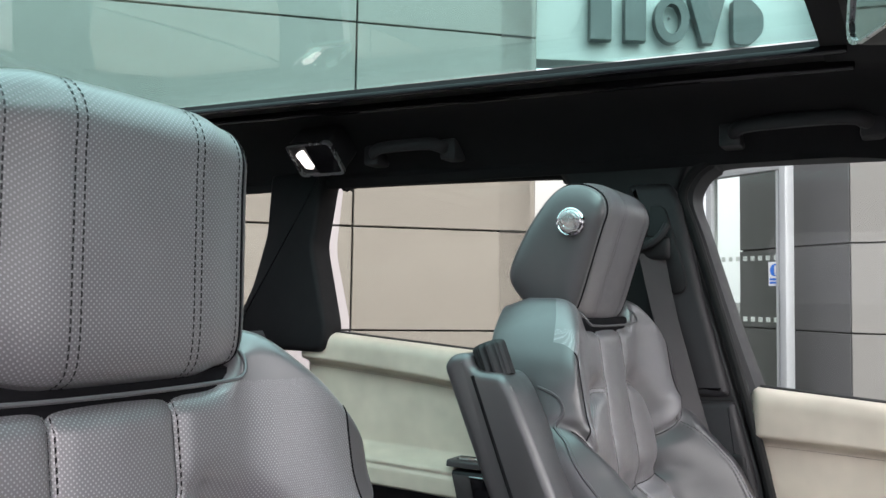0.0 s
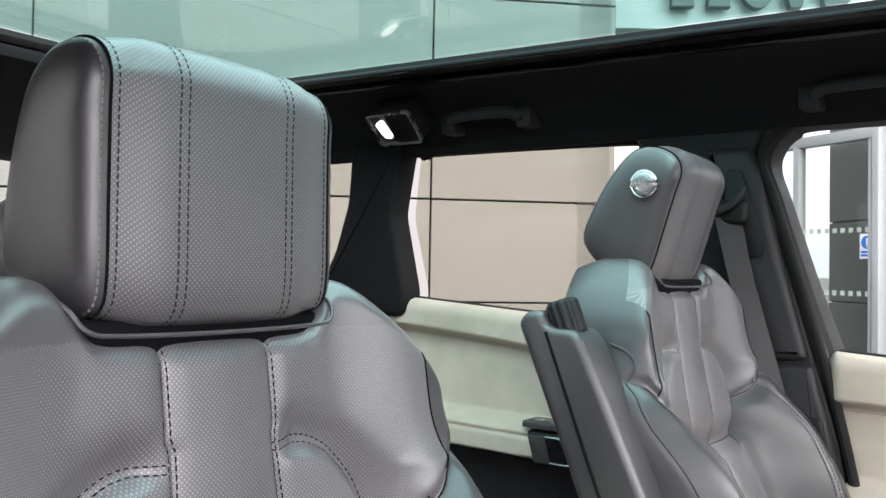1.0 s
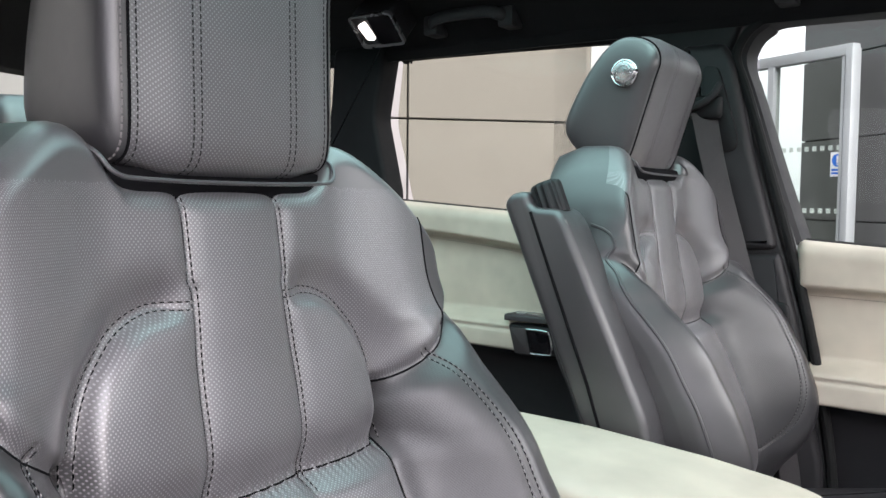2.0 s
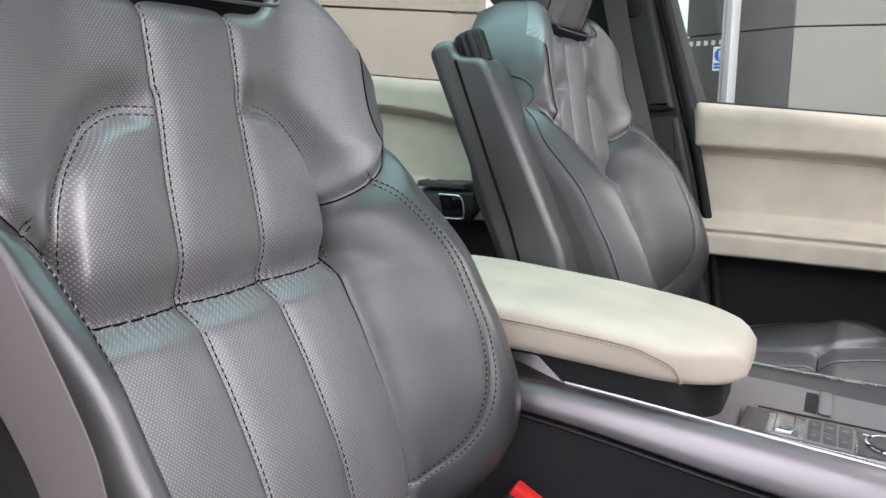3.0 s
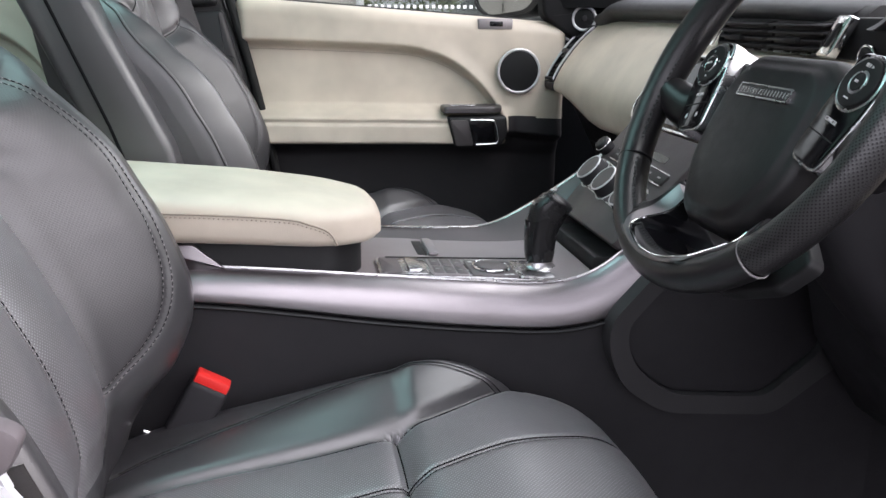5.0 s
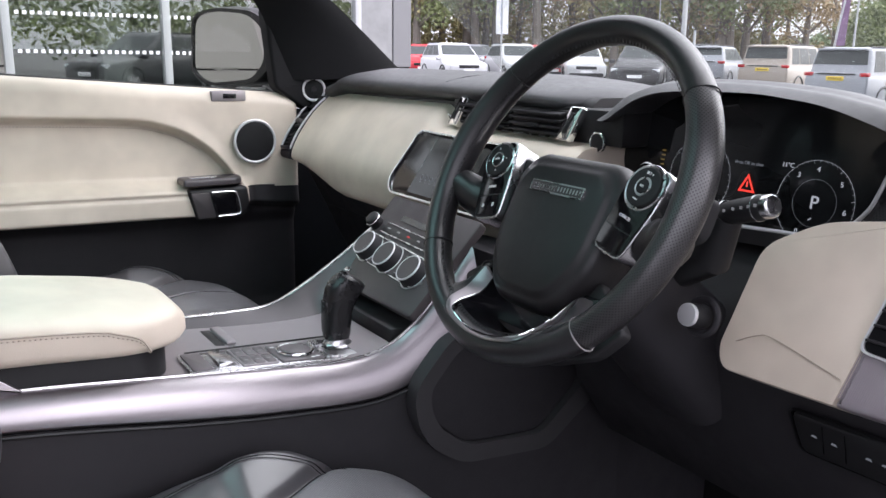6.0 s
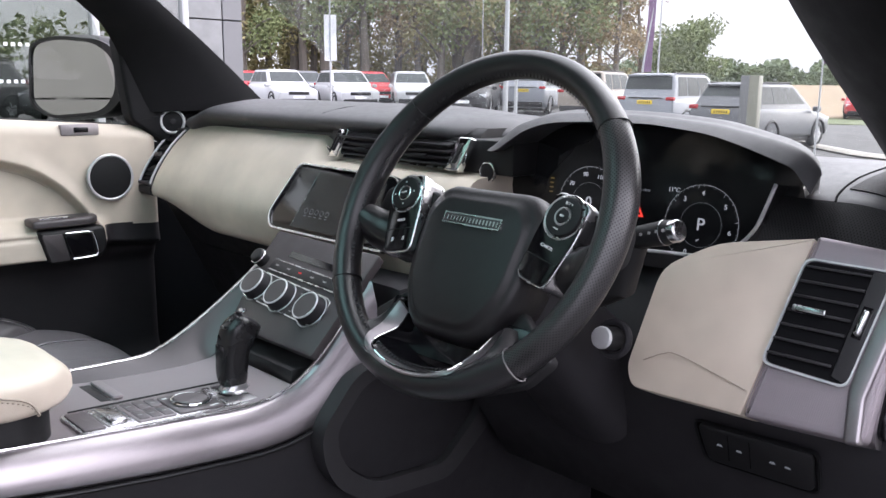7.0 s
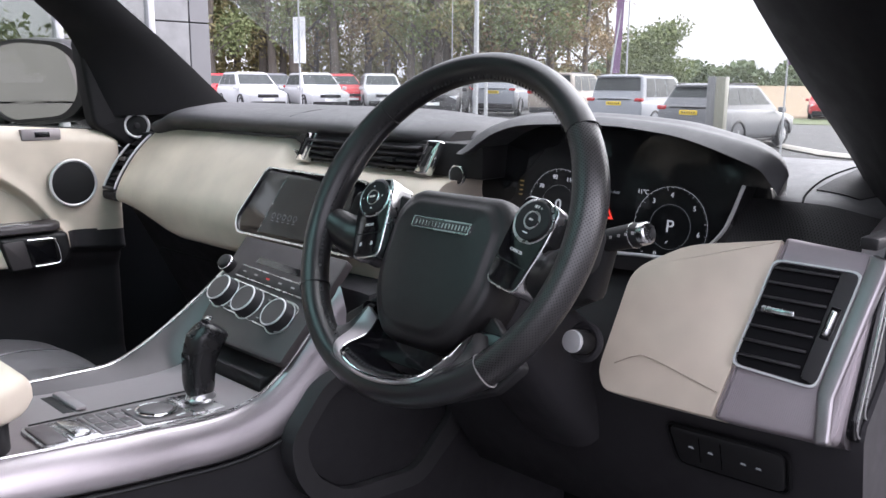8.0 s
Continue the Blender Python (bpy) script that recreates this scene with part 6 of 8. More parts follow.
part("spoke_bowl", thick(on_wheel([ui - np.array([0, 0, 0.0008]), 0.5 * (ui + ud) - np.array([0, 0, 0.005]), ud]), into), M_GLOSS, wheel, "gloss black bowl of the lower spoke")
for s in (-1, 1):
    a = catmull([(s * x, y, z) for x, y, z in U_OUT[:5]], 24) - np.array([0, 0, 0.0012])
    b = catmull([(s * x, y, z) for x, y, z in ((0.078, -0.094, -0.025), (0.089, -0.122, -0.013), (0.101, -0.132, -0.003), (0.096, -0.143, 0.006), (0.072, -0.157, 0.0155))], 24)
    part("spoke_arm", thick(on_wheel([a, 0.5 * (a + b) + np.array([0, 0, 0.003]), b, b - np.array([s * -0.004, 0, 0.010])]), into), M_RIMLEATHER, wheel, "padded leather arm of the lower spoke", sharp=60)
part("boss", disc(0.040, 0.06, WM @ Matrix.Translation((0, -0.040, -0.07)), 32), M_TRIM, wheel)

# column, stalk and start button
column = thing("steering_column", (0.42, -0.361, 1.03), "black steering column shroud with a control stalk", "steering column")
CM = WM
rings = []
for z, w, h, dy in ((-0.055, 0.040, 0.038, -0.02), (-0.08, 0.050, 0.046, -0.032), (-0.14, 0.058, 0.056, -0.052), (-0.22, 0.062, 0.062, -0.075), (-0.32, 0.070, 0.070, -0.10)):
    rings.append([tuple(CM @ Vector((w * math.copysign(abs(math.cos(a)) ** 0.6, math.cos(a)), dy + h * math.copysign(abs(math.sin(a)) ** 0.6, math.sin(a)), z))) for a in np.linspace(0, 2 * math.pi, 32, endpoint=False)])
part("shroud", loft(rings), M_TRIM_SOFT, column, "soft black shroud", sharp=50)
st = [(0.445, -0.405, 1.075), (0.437, -0.455, 1.088), (0.430, -0.495, 1.100), (0.427, -0.522, 1.108)]
stalk = part("stalk", tube(catmull(st, 20), np.interp(np.linspace(0, 1, 20), [0, 0.35, 0.5, 0.9, 1], [0.0075, 0.0082, 0.0118, 0.0126, 0.0118]), 24), M_TRIM, column, "black control stalk")
sd = (Vector(st[3]) - Vector(st[2])).normalized()
part("stalk_cap", disc(0.0115, 0.010, axes(Vector(st[3]) - sd * 0.001, Vector((0, 0, 1)).cross(sd), sd.cross(Vector((0, 0, 1)).cross(sd))), 36, 0.003), M_SATIN, stalk, "satin metal end cap")
for f in (0.52, 0.90):
    p = catmull(st, 20)[int(f * 19)]
    part("stalk_band", ring(0.0124, 0.0008, axes(p, Vector((0, 0, 1)).cross(sd), sd.cross(Vector((0, 0, 1)).cross(sd))), 32, 6), M_SATIN, stalk)
for i in range(5):
    p = Vector(catmull(st, 20)[10 + 2 * i]) + Vector((-0.0118, 0, 0.003))
    part("stalk_mark", box(p.x - 0.0008, p.x + 0.0006, p.y - 0.0018, p.y + 0.0012, p.z - 0.0014, p.z + 0.0014), M_DIMPRINT, stalk)
part("stalk_stub", tube([(0.45, -0.40, 1.02), (0.44, -0.455, 1.045), (0.435, -0.475, 1.09)], [0.024, 0.021, 0.014], 16), M_TRIM, column)
sb = axes((0.425, -0.462, 0.985), (0, -1, 0), (0.25, 0, 0.97))
start = part("start_button", disc(0.0125, 0.022, sb, 36, 0.0015), M_TRIM, column, "round start button")
part("button_cap", disc(0.0118, 0.005, sb @ Matrix.Translation((0, 0, 0.021)), 36, 0.0015), M_RING, start, "satin button face")
part("button_well", ring(0.018, 0.004, sb, 40, 8), M_TRIM_SOFT, start)

# ---- dashboard ----
dash = thing("dashboard", (0.6, 0.0, 0.9), "black and ivory dashboard with air vents and screens", "dashboard")


def dash_loft(name, ys, section, material, label="", parent=None, sharp=45):
    """Lofts a section (x, z) that may change with y."""
    return part(name, loft([[(q[0], y, q[1]) for q in section(y)] for y in ys]), material, parent or dash, label, sharp)


def top_section(y):
    dz = -0.062 * smooth(-0.37, -0.50, y) - 0.020 * smooth(0.60, 0.675, y) - 0.006 * smooth(0.1, -0.2, y)
    dx = -0.01 * smooth(0.45, 0.72, y)
    far = float(smooth(0.1, -0.25, y)) * 0.045 + float(smooth(-0.58, -0.64, y)) * 0.03
    pts = catmull([(1.07, 1.150 - far), (0.90, 1.192 - far), (0.70, 1.212 - 0.3 * far), (0.60, 1.204), (0.555, 1.194), (0.542, 1.182), (0.552, 1.171), (0.575, 1.160)], 26)
    if y < -0.06:
        # drawn back behind the instruments
        front = 0.542 + 0.103 * float(smooth(-0.06, -0.16, y))
        return [(1.07 - (1.07 - q[0]) * (1.07 - front) / 0.528, q[1] + dz - 0.012 * float(smooth(-0.10, -0.16, y))) for q in pts] + [(0.75, 1.06 + dz), (1.05, 1.03)]
    return [(q[0] + dx, q[1] + dz) for q in pts] + [(0.60 + dx, 1.10 + dz), (1.05, 1.05)]


dash_loft("top_pad", np.linspace(-0.505, 0.675, 100), top_section, M_DASHTOP, "soft black dashboard top")
part("pad_seam", tube([(x, 0.235 - 0.12 * (x - 0.56), top_section(0.235)[0][1] * 0 + float(np.interp(x, [0.555, 0.60, 0.70, 0.90], [1.1945, 1.2045, 1.2125, 1.1925]))) for x in np.linspace(0.56, 0.9, 20)], 0.0012, 5), M_TRIM, dash)


def band_section(y):
    dz = -0.05 * smooth(-0.50, -0.63, y)
    return [(0.585, 1.185 + dz), (0.573, 1.176 + dz), (0.567, 1.160 + dz), (0.570, 1.12 + dz), (0.60, 1.10 + dz), (0.68, 1.10 + dz), (0.68, 1.185 + dz)]


dash_loft("upper_band", np.linspace(-0.125, 0.690, 40), band_section, M_TRIM, "black band under the dash top")


def fascia_section(y):
    drop = 0.026 * smooth(0.235, 0.185, y)       # steps down under the centre vents
    rise = 0.060 * smooth(0.46, 0.70, y)         # underside climbs towards the door
    back = 0.012 * smooth(0.1, -0.1, y)
    top = 1.158 - drop
    pts = catmull([(0.60, top + 0.002), (0.566, top), (0.545, top - 0.010), (0.508, 1.115), (0.474, 1.07), (0.457, 1.035), (0.459, 1.000 + 0.3 * rise), (0.478, 0.968 + 0.8 * rise), (0.53, 0.956 + rise)], 36)
    if drop > 0:
        pts[:, 1] = np.minimum(pts[:, 1], top + 0.001)
    return [(q[0] + back, q[1]) for q in pts] + [(0.62, 0.96 + rise)]


dash_loft("ivory_fascia", np.linspace(-0.16, 0.684, 70), fascia_section, M_IVORY, "ivory leather fascia", sharp=60)
dash_loft("lower_dash", np.linspace(-0.16, 0.73, 20), lambda y: [(0.50, 0.962 + 0.05 * smooth(0.46, 0.70, y)), (0.56, 0.90), (0.66, 0.70), (0.75, 0.70), (0.75, 0.97)], M_TRIM_SOFT, "dark lower dashboard")
part("glovebox_line", tube([(0.535, y, 0.915) for y in np.linspace(0.17, 0.66, 12)], 0.0016, 5), M_TRIM, dash)

# end vent beside the passenger's door
VQ = [q for q in fascia_section(0.69) if 1.040 < q[1] < 1.150]
vent = part("door_vent", loft([[(q[0] + 0.016, y, q[1]) for q in fascia_section(0.70)[3:30]] + [(0.60, y, 1.05), (0.60, y, 1.15)] for y in (0.686, 0.742)]), M_GLOSS, dash, "black slatted end vent")
for i in range(9):
    q = VQ[int(round((i + 0.7) / 9.4 * (len(VQ) - 1)))]
    part("slat", moved(box(-0.002, 0.016, -0.0215, 0.0215, -0.0016, 0.0016, 0.0008), pose(q[0] + 0.002, 0.7115, q[1], 0, -28, 0)), M_TRIM_SOFT, vent)
for y, lift in ((0.6875, 0.004), (0.7355, 0.004)):
    part("vent_frame", tube([(q[0] - lift, y, q[1]) for q in VQ], 0.0024, 6), M_RING, vent, "thin bright vent edge")
    part("vent_side", thick([[(q[0] - 0.002 + d, y, q[1]) for q in VQ] for d in (0.0, 0.022)], (0, 0.002, 0)), M_TRIM, vent)
for k in (0, -1):
    q = VQ[k]
    part("vent_end", box(q[0] - 0.006, q[0] + 0.020, 0.686, 0.738, q[1] - 0.003, q[1] + 0.003, 0.001), M_FRAME, vent)
q = VQ[len(VQ) // 2]
part("vent_slider", moved(box(-0.006, 0.006, -0.013, 0.013, -0.005, 0.005, 0.002), pose(q[0] - 0.003, 0.7115, q[1], 0, 35, 0)), M_DARKMETAL, vent, "grey sliding tab")
low = [q for q in fascia_section(0.69) if q[1] <= 1.040 and q[0] < 0.52]
part("vent_foot", thick([[(q[0] - 0.003, y, q[1]) for q in low] for y in (0.686, 0.738)], (0.02, 0, 0)), M_FRAME, vent, "grey end cap below the vent")

# centre vents
cv = part("centre_vent", box(0.556, 0.62, -0.200, 0.205, 1.124, 1.172, 0.004), M_TRIM, dash, "pair of black centre vents")
for y0, y1 in ((0.035, 0.165), (-0.095, 0.028)):
    cav = part("vent_cavity", box(0.549, 0.560, y0, y1, 1.129, 1.167, 0.002), M_TRIM, cv)
    for z in (1.136, 1.145, 1.154, 1.163):
        part("slat", moved(box(-0.010, 0.010, y0 + 0.002, y1 - 0.002, -0.0016, 0.0016, 0.0008), pose(0.547, 0, z, 0, -12, 0)), M_TRIM_SOFT, cav)
    part("vent_tab", box(0.530, 0.543, (y0 + y1) / 2 - 0.016, (y0 + y1) / 2 + 0.012, 1.140, 1.147, 0.002), M_PILLAR, cav)
part("vent_line", tube([(0.548, 0.17, 1.1275), (0.548, -0.1, 1.1275)], 0.0016, 6), M_SATIN, cv)
for y, s in ((0.172, 1), (-0.108, -1)):
    wm = axes((0.540, y, 1.124), (0, -1, 0), (0.35, 0, 0.94))
    wd = part("vent_wedge", plate(rounded([(-0.014, 0.0), (0.012, 0.0), (0.024, 0.05), (-0.002, 0.05)] if s < 0 else [(-0.012, 0.0), (0.014, 0.0), (0.026, 0.05), (0.0, 0.05)], 0.004), 0.012, wm, 0.003), M_CHROME, cv, "chrome vent wedge")
    part("wedge_wheel", plate(rounded([(-0.003, 0.010), (0.006, 0.010), (0.014, 0.040), (0.005, 0.040)], 0.002), 0.014, wm, 0.002), M_TRIM, wd)
for y in (0.212, -0.158):
    kn = part("trim_knob", disc(0.013, 0.006, axes((0.556, y, 1.128), (0, -1, 0), (0, 0, 1)), 32, 0.003), M_TRIM, dash, "small black round sensor")
    part("knob_ring", ring(0.0135, 0.0015, axes((0.551, y, 1.128), (0, -1, 0), (0, 0, 1)), 36, 8), M_CHROME, kn)

# touch screen
SM = axes((0.4665, 0.085, 1.066), (0, -1, 0), (0.41, 0, 0.912))
so = rounded([(-0.104, 0.053), (-0.145, -0.034), (-0.130, -0.056), (0.150, -0.056), (0.160, -0.042), (0.138, 0.050)], 0.012)
scr = part("touch_screen", plate(so, 0.007, SM, 0.002), M_GLOSS, dash, "gloss black screen surround with a bright edge")
part("screen_edge", hollow(so * np.array([1.022, 1.05]), so, 0.009, SM), M_SATIN, scr, "bright screen edge")
part("display", plate(rounded([(-0.046, 0.042), (-0.075, -0.050), (0.124, -0.050), (0.116, 0.042)], 0.004), 0.0012, SM @ Matrix.Translation((0, 0, 0.0068))), M_SCREEN, scr, "dark glass display")
part("display_line", tube([tuple(SM @ Vector(q)) for q in ((-0.047, 0.044, 0.0075), (-0.077, -0.050, 0.0075))], 0.0007, 6), M_SATIN, scr, "thin bright line beside the display")
for i in range(5):
    part("display_icon", ring(0.0042, 0.0004, SM @ Matrix.Translation((-0.048 + 0.0135 * i, -0.021, 0.0083)), 24, 4), M_DIM, scr)
    part("display_icon", plate([(-0.003, -0.0005), (0.003, -0.0005), (0.003, 0.0005), (-0.003, 0.0005)], 0.0002, SM @ Matrix.Translation((-0.048 + 0.0135 * i, -0.029, 0.0082))), M_DIM, scr)
for i in range(4):
    part("screen_key", plate([(-0.002, -0.002), (0.002, -0.002), (0, 0.002)], 0.0002, SM @ Matrix.Translation((0.09 + 0.014 * i, -0.043, 0.0071))), M_PRINT, scr)

# centre stack of climate controls
M_STACK2 = plastic("dark_key_strip", (0.03, 0.027, 0.028), 0.45, 0.1)
M_STACK = plastic("grey_brown_panel", (0.055, 0.048, 0.050), 0.42, 0.1)
KM = axes((0.340, 0.0, 0.960), (0, -1, 0), (0.707, 0, 0.707))
stack = part("control_panel", plate(rounded([(-0.098, -0.075), (0.104, -0.075), (0.104, 0.088), (-0.140, 0.090), (-0.136, 0.055)], 0.006), 0.012, KM @ Matrix.Translation((0, 0, -0.012)), 0.002), M_STACK, dash, "dark metal climate control panel")
KM = KM @ Matrix.Rotation(radians(-2.5), 4, "Z")   # the row of controls drops towards the driver
part("disc_slot", plate([(-0.076, 0.048), (0.045, 0.048), (0.045, 0.058), (-0.076, 0.058)], 0.0006, KM), M_GLOSS, stack)
part("key_strip", plate(rounded([(-0.097, 0.021), (0.085, 0.021), (0.085, 0.037), (-0.097, 0.037)], 0.003), 0.003, KM, 0.001), M_STACK2, stack, "dark strip of keys")
part("strip_edge", tube([tuple(KM @ Vector(q)) for q in ((-0.097, 0.0200, 0.002), (0.085, 0.0200, 0.002))], 0.0010, 6), M_SATIN, stack)
part("strip_edge", tube([tuple(KM @ Vector(q)) for q in ((-0.097, 0.0380, 0.002), (0.085, 0.0380, 0.002))], 0.0008, 6), M_SATIN, stack)
for i in range(6):
    part("key_print", plate([(-0.004, -0.0012), (0.004, -0.0012), (0.004, 0.0012), (-0.004, 0.0012)], 0.0003, KM @ Matrix.Translation((-0.081 + 0.030 * i, 0.029, 0.003))), M_RED if i == 2 else M_DIMPRINT, stack)
vk = part("volume_knob", disc(0.0115, 0.018, KM @ Matrix.Translation((-0.124, 0.029, 0)), 32, 0.003), M_TRIM, stack, "small black volume knob")
part("knob_ring", ring(0.0118, 0.0012, KM @ Matrix.Translation((-0.124, 0.029, 0.012)), 32, 6), M_SATIN, vk)
pf = [rounded([(-0.121 - g, -0.026 - g), (0.080 + g, -0.030 - g), (0.080 + g, 0.016 + g), (-0.121 - g, 0.020 + g)], 0.022, 8) for g in (0.0, -0.0014)]
part("panel_frame", hollow(pf[0], pf[1], 0.002, KM @ Matrix.Translation((0, -0.006, 0))), M_SATIN, stack)
for x, y in ((-0.0925, -0.0106), (-0.0258, -0.0125), (0.0514, -0.0150)):
    dm = KM @ Matrix.Translation((x, y, 0))
    kb = part("climate_dial", disc(0.0225, 0.015, dm, 44, 0.002, 0.0205), M_TRIM_SOFT, stack, "round climate dial with a bright rim")
    part("dial_rim", ring(0.0198, 0.0013, dm @ Matrix.Translation((0, 0, 0.0148)), 44, 8), M_RING, kb)
    part("dial_face", disc(0.0188, 0.0012, dm @ Matrix.Translation((0, 0, 0.0145)), 40), M_DARKMETAL, kb)
    part("dial_seat", ring(0.0243, 0.0010, dm, 44, 8), M_RING, kb)
for x in (-0.0590, 0.0125):
    for i in range(3):
        part("key", plate(rounded([(-0.005, -0.006), (0.005, -0.006), (0.005, 0.006), (-0.005, 0.006)], 0.002), 0.002, KM @ Matrix.Translation((x, -0.027 + 0.0145 * i, 0)), 0.0005), M_STACK2, stack)
        part("key_print", plate([(-0.003, -0.0008), (0.003, -0.0008), (0.003, 0.0008), (-0.003, 0.0008)], 0.0003, KM @ Matrix.Translation((x, -0.027 + 0.0145 * i, 0.002))), M_DIMPRINT, stack)
part("stack_shadow_box", box(0.275, 0.40, -0.078, 0.095, 0.86, 0.885, 0.004), M_TRIM, dash)

# instrument hood
HOOD_T = curve1([-0.606, -0.603, -0.592, -0.572, -0.540, -0.508, -0.473, -0.386, -0.274, -0.216, -0.190, -0.176, -0.166], [1.164, 1.172, 1.183, 1.192, 1.1995, 1.2055, 1.2105, 1.216, 1.215, 1.203, 1.192, 1.181, 1.170])
HOOD_B = curve1([-0.606, -0.603, -0.5955, -0.586, -0.567, -0.5235, -0.490, -0.455, -0.400, -0.289, -0.238, -0.206, -0.189, -0.176, -0.166], [1.142, 1.1456, 1.1541, 1.1655, 1.1732, 1.1876, 1.196, 1.2005, 1.2045, 1.201, 1.190, 1.173, 1.162, 1.157, 1.158])
secs = []
for y in -0.166 - 0.440 * (1 - np.cos(np.linspace(0, math.pi, 61))) / 2:
    zt, zb = float(HOOD_T(y)), float(HOOD_B(y))
    h, k = zt - zb, float(smooth(-0.56, -0.62, y)) + float(smooth(-0.20, -0.166, y))
    mid, back = 0.66 - 0.03 * k, 0.80 - 0.12 * k
    col = [(mid, zb + 0.004), (0.582, zb), (0.549, zb + 0.0005), (0.541, zb + 0.05 * h), (0.543, zb + 0.18 * h), (0.551, zb + 0.50 * h), (0.561, zb + 0.80 * h), (0.574, zt - 0.0015), (0.600, zt + 0.001), (mid + 0.01, zt - 0.010), (back, zt - 0.050 + 0.02 * k)]
    # the far end sweeps inwards away from the driver
    secs.append([(q[0], y + 0.48 * max(0.0, q[0] - 0.565) * float(smooth(-0.42, -0.606, y)), q[1]) for q in catmull(col, 34)])
part("instrument_hood", loft(secs), M_DASHTOP, dash, "black hide instrument hood", sharp=50)
GM = axes((0.600, -0.372, 1.093), (0, -1, 0), (0.12, 0, 0.99))
binn = part("instrument_display", plate(rounded([(-0.205, 0.105), (-0.215, 0.0), (-0.16, -0.055), (0.16, -0.055), (0.213, 0.0), (0.196, 0.062), (0.165, 0.086), (0.125, 0.105)], 0.03, 8), 0.012, GM @ Matrix.Translation((0, 0, -0.012))), M_SCREEN, dash, "dark glass instrument display with two dials")
low_edge = [tuple(GM @ Vector((q[0], q[1], 0.031))) for q in catmull([(-0.202, 0.064), (-0.218, 0.038), (-0.228, 0.012), (-0.190, -0.030), (-0.10, -0.043), (0.0, -0.0445), (0.070, -0.0413), (0.111, -0.0385), (0.1437, -0.0256), (0.1635, -0.0054), (0.1721, 0.013), (0.1830, 0.050)], 70)]
part("display_edge", tube(low_edge, 0.0022, 8), M_RING, binn, "bright curved display edge")
shelf = [(-0.190, -0.030), (-0.10, -0.043), (0.0, -0.0445), (0.070, -0.0413), (0.111, -0.0385), (0.1437, -0.0256), (0.1635, -0.0054), (0.1721, 0.013)]
part("display_shelf", thick([[tuple(GM @ Vector((q[0], q[1] - 0.002, 0.030))) for q in shelf], [tuple(GM @ Vector((q[0] * 1.03, q[1] - 0.020, 0.022))) for q in shelf]], (0.010, 0, 0)), M_FRAME, binn, "grey lip under the display")
part("display_wall", thick([[tuple(GM @ Vector((q[0], q[1], z))) for q in shelf + [(0.183, 0.05)]] for z in (-0.01, 0.030)], (0, 0, -0.003)), M_TRIM, binn)
D1, D2 = (-0.077, 0.003), (0.086, -0.006)
for cx, cyy, marks, big in ((*D1, ("70", "90", "110"), "0"), (*D2, ("3", "4", "5", "6", "0"), "P")):
    fm = GM @ Matrix.Translation((cx, cyy, 0.0012))
    part("dial_circle", ring(0.0475, 0.00017, fm, 72, 4), M_LIT, binn, "thin lit dial circle")
    part("dial_circle", ring(0.0265, 0.0002, fm, 60, 4), M_DIM, binn)
    words("dial_letter", big, 0.021, fm, M_LIT, binn)
    at = {"70": 142, "90": 104, "110": 66, "3": 130, "4": 92, "5": 40, "6": -8, "0": 245}
    for w in marks:
        a = radians(at[w])
        words("dial_number", w, 0.0080, fm @ Matrix.Translation((0.0375 * math.cos(a), 0.0375 * math.sin(a), 0)), M_LIT, binn)
    V, F = [], []
    for i in range(31):
        a = radians(-35 + 9 * i)
        c, s = math.cos(a), math.sin(a)
        b = len(V)
        for r, w in ((0.0472, 0.00022), (0.0455 if i % 5 else 0.0435, 0.00022)):
            V += [tuple(fm @ Vector((r * c - w * s, r * s + w * c, 0.0002))), tuple(fm @ Vector((r * c + w * s, r * s - w * c, 0.0002)))]
        F.append((b, b + 1, b + 3, b + 2))
    tagged(part("dial_ticks", (V, F), M_LIT, binn), kind="stuff")
mm = GM @ Matrix.Translation((0, 0, 0.0012))
words("message", "11\u00b0C", 0.0075, mm @ Matrix.Translation((0.046, 0.032, 0)), M_LIT, binn)
words("message", "Press OK to clear", 0.0055, mm @ Matrix.Translation((-0.006, 0.028, 0)), M_DIM, binn)
words("message", "Ignition On", 0.0055, mm @ Matrix.Translation((-0.006, -0.028, 0)), M_DIM, binn)
part("warning_sign", hollow([(-0.012, -0.010), (0.012, -0.010), (0, 0.012)], [(-0.008, -0.0075), (0.008, -0.0075), (0, 0.0072)], 0.0004, mm @ Matrix.Translation((-0.004, 0.004, 0))), M_LITRED, binn, "lit red warning triangle")
part("warning_bar", plate([(-0.001, -0.004), (0.001, -0.004), (0.001, 0.003), (-0.001, 0.003)], 0.0004, mm @ Matrix.Translation((-0.004, 0.004, 0))), M_LITRED, binn)
for i in range(4):
    part("tell_tale", plate([(-0.003, -0.001), (0.003, -0.001), (0.003, 0.001), (-0.003, 0.001)], 0.0003, mm @ Matrix.Translation((-0.140, 0.030 - 0.006 * i, 0))), M_AMBER, binn)
part("needle_mark", plate([(0, 0), (0.004, 0.004), (0.0, 0.002)], 0.0004, mm @ Matrix.Translation((0.083, -0.026, 0))), M_LIT, binn)

# driver's end of the dash: ivory pad and ribbed vent pod
N_POD = lambda z: 0.455 + 0.45 * (z - 0.93)  # noqa: E731
PM = axes((N_POD(1.01), -0.59, 1.01), (0, -1, 0), (0.41, 0, 0.912))


def pod_xy(y, z):
    """From the car's y, z on the pod's face to its own plane."""
    return (-(y + 0.59), (z - 1.01) / 0.912)


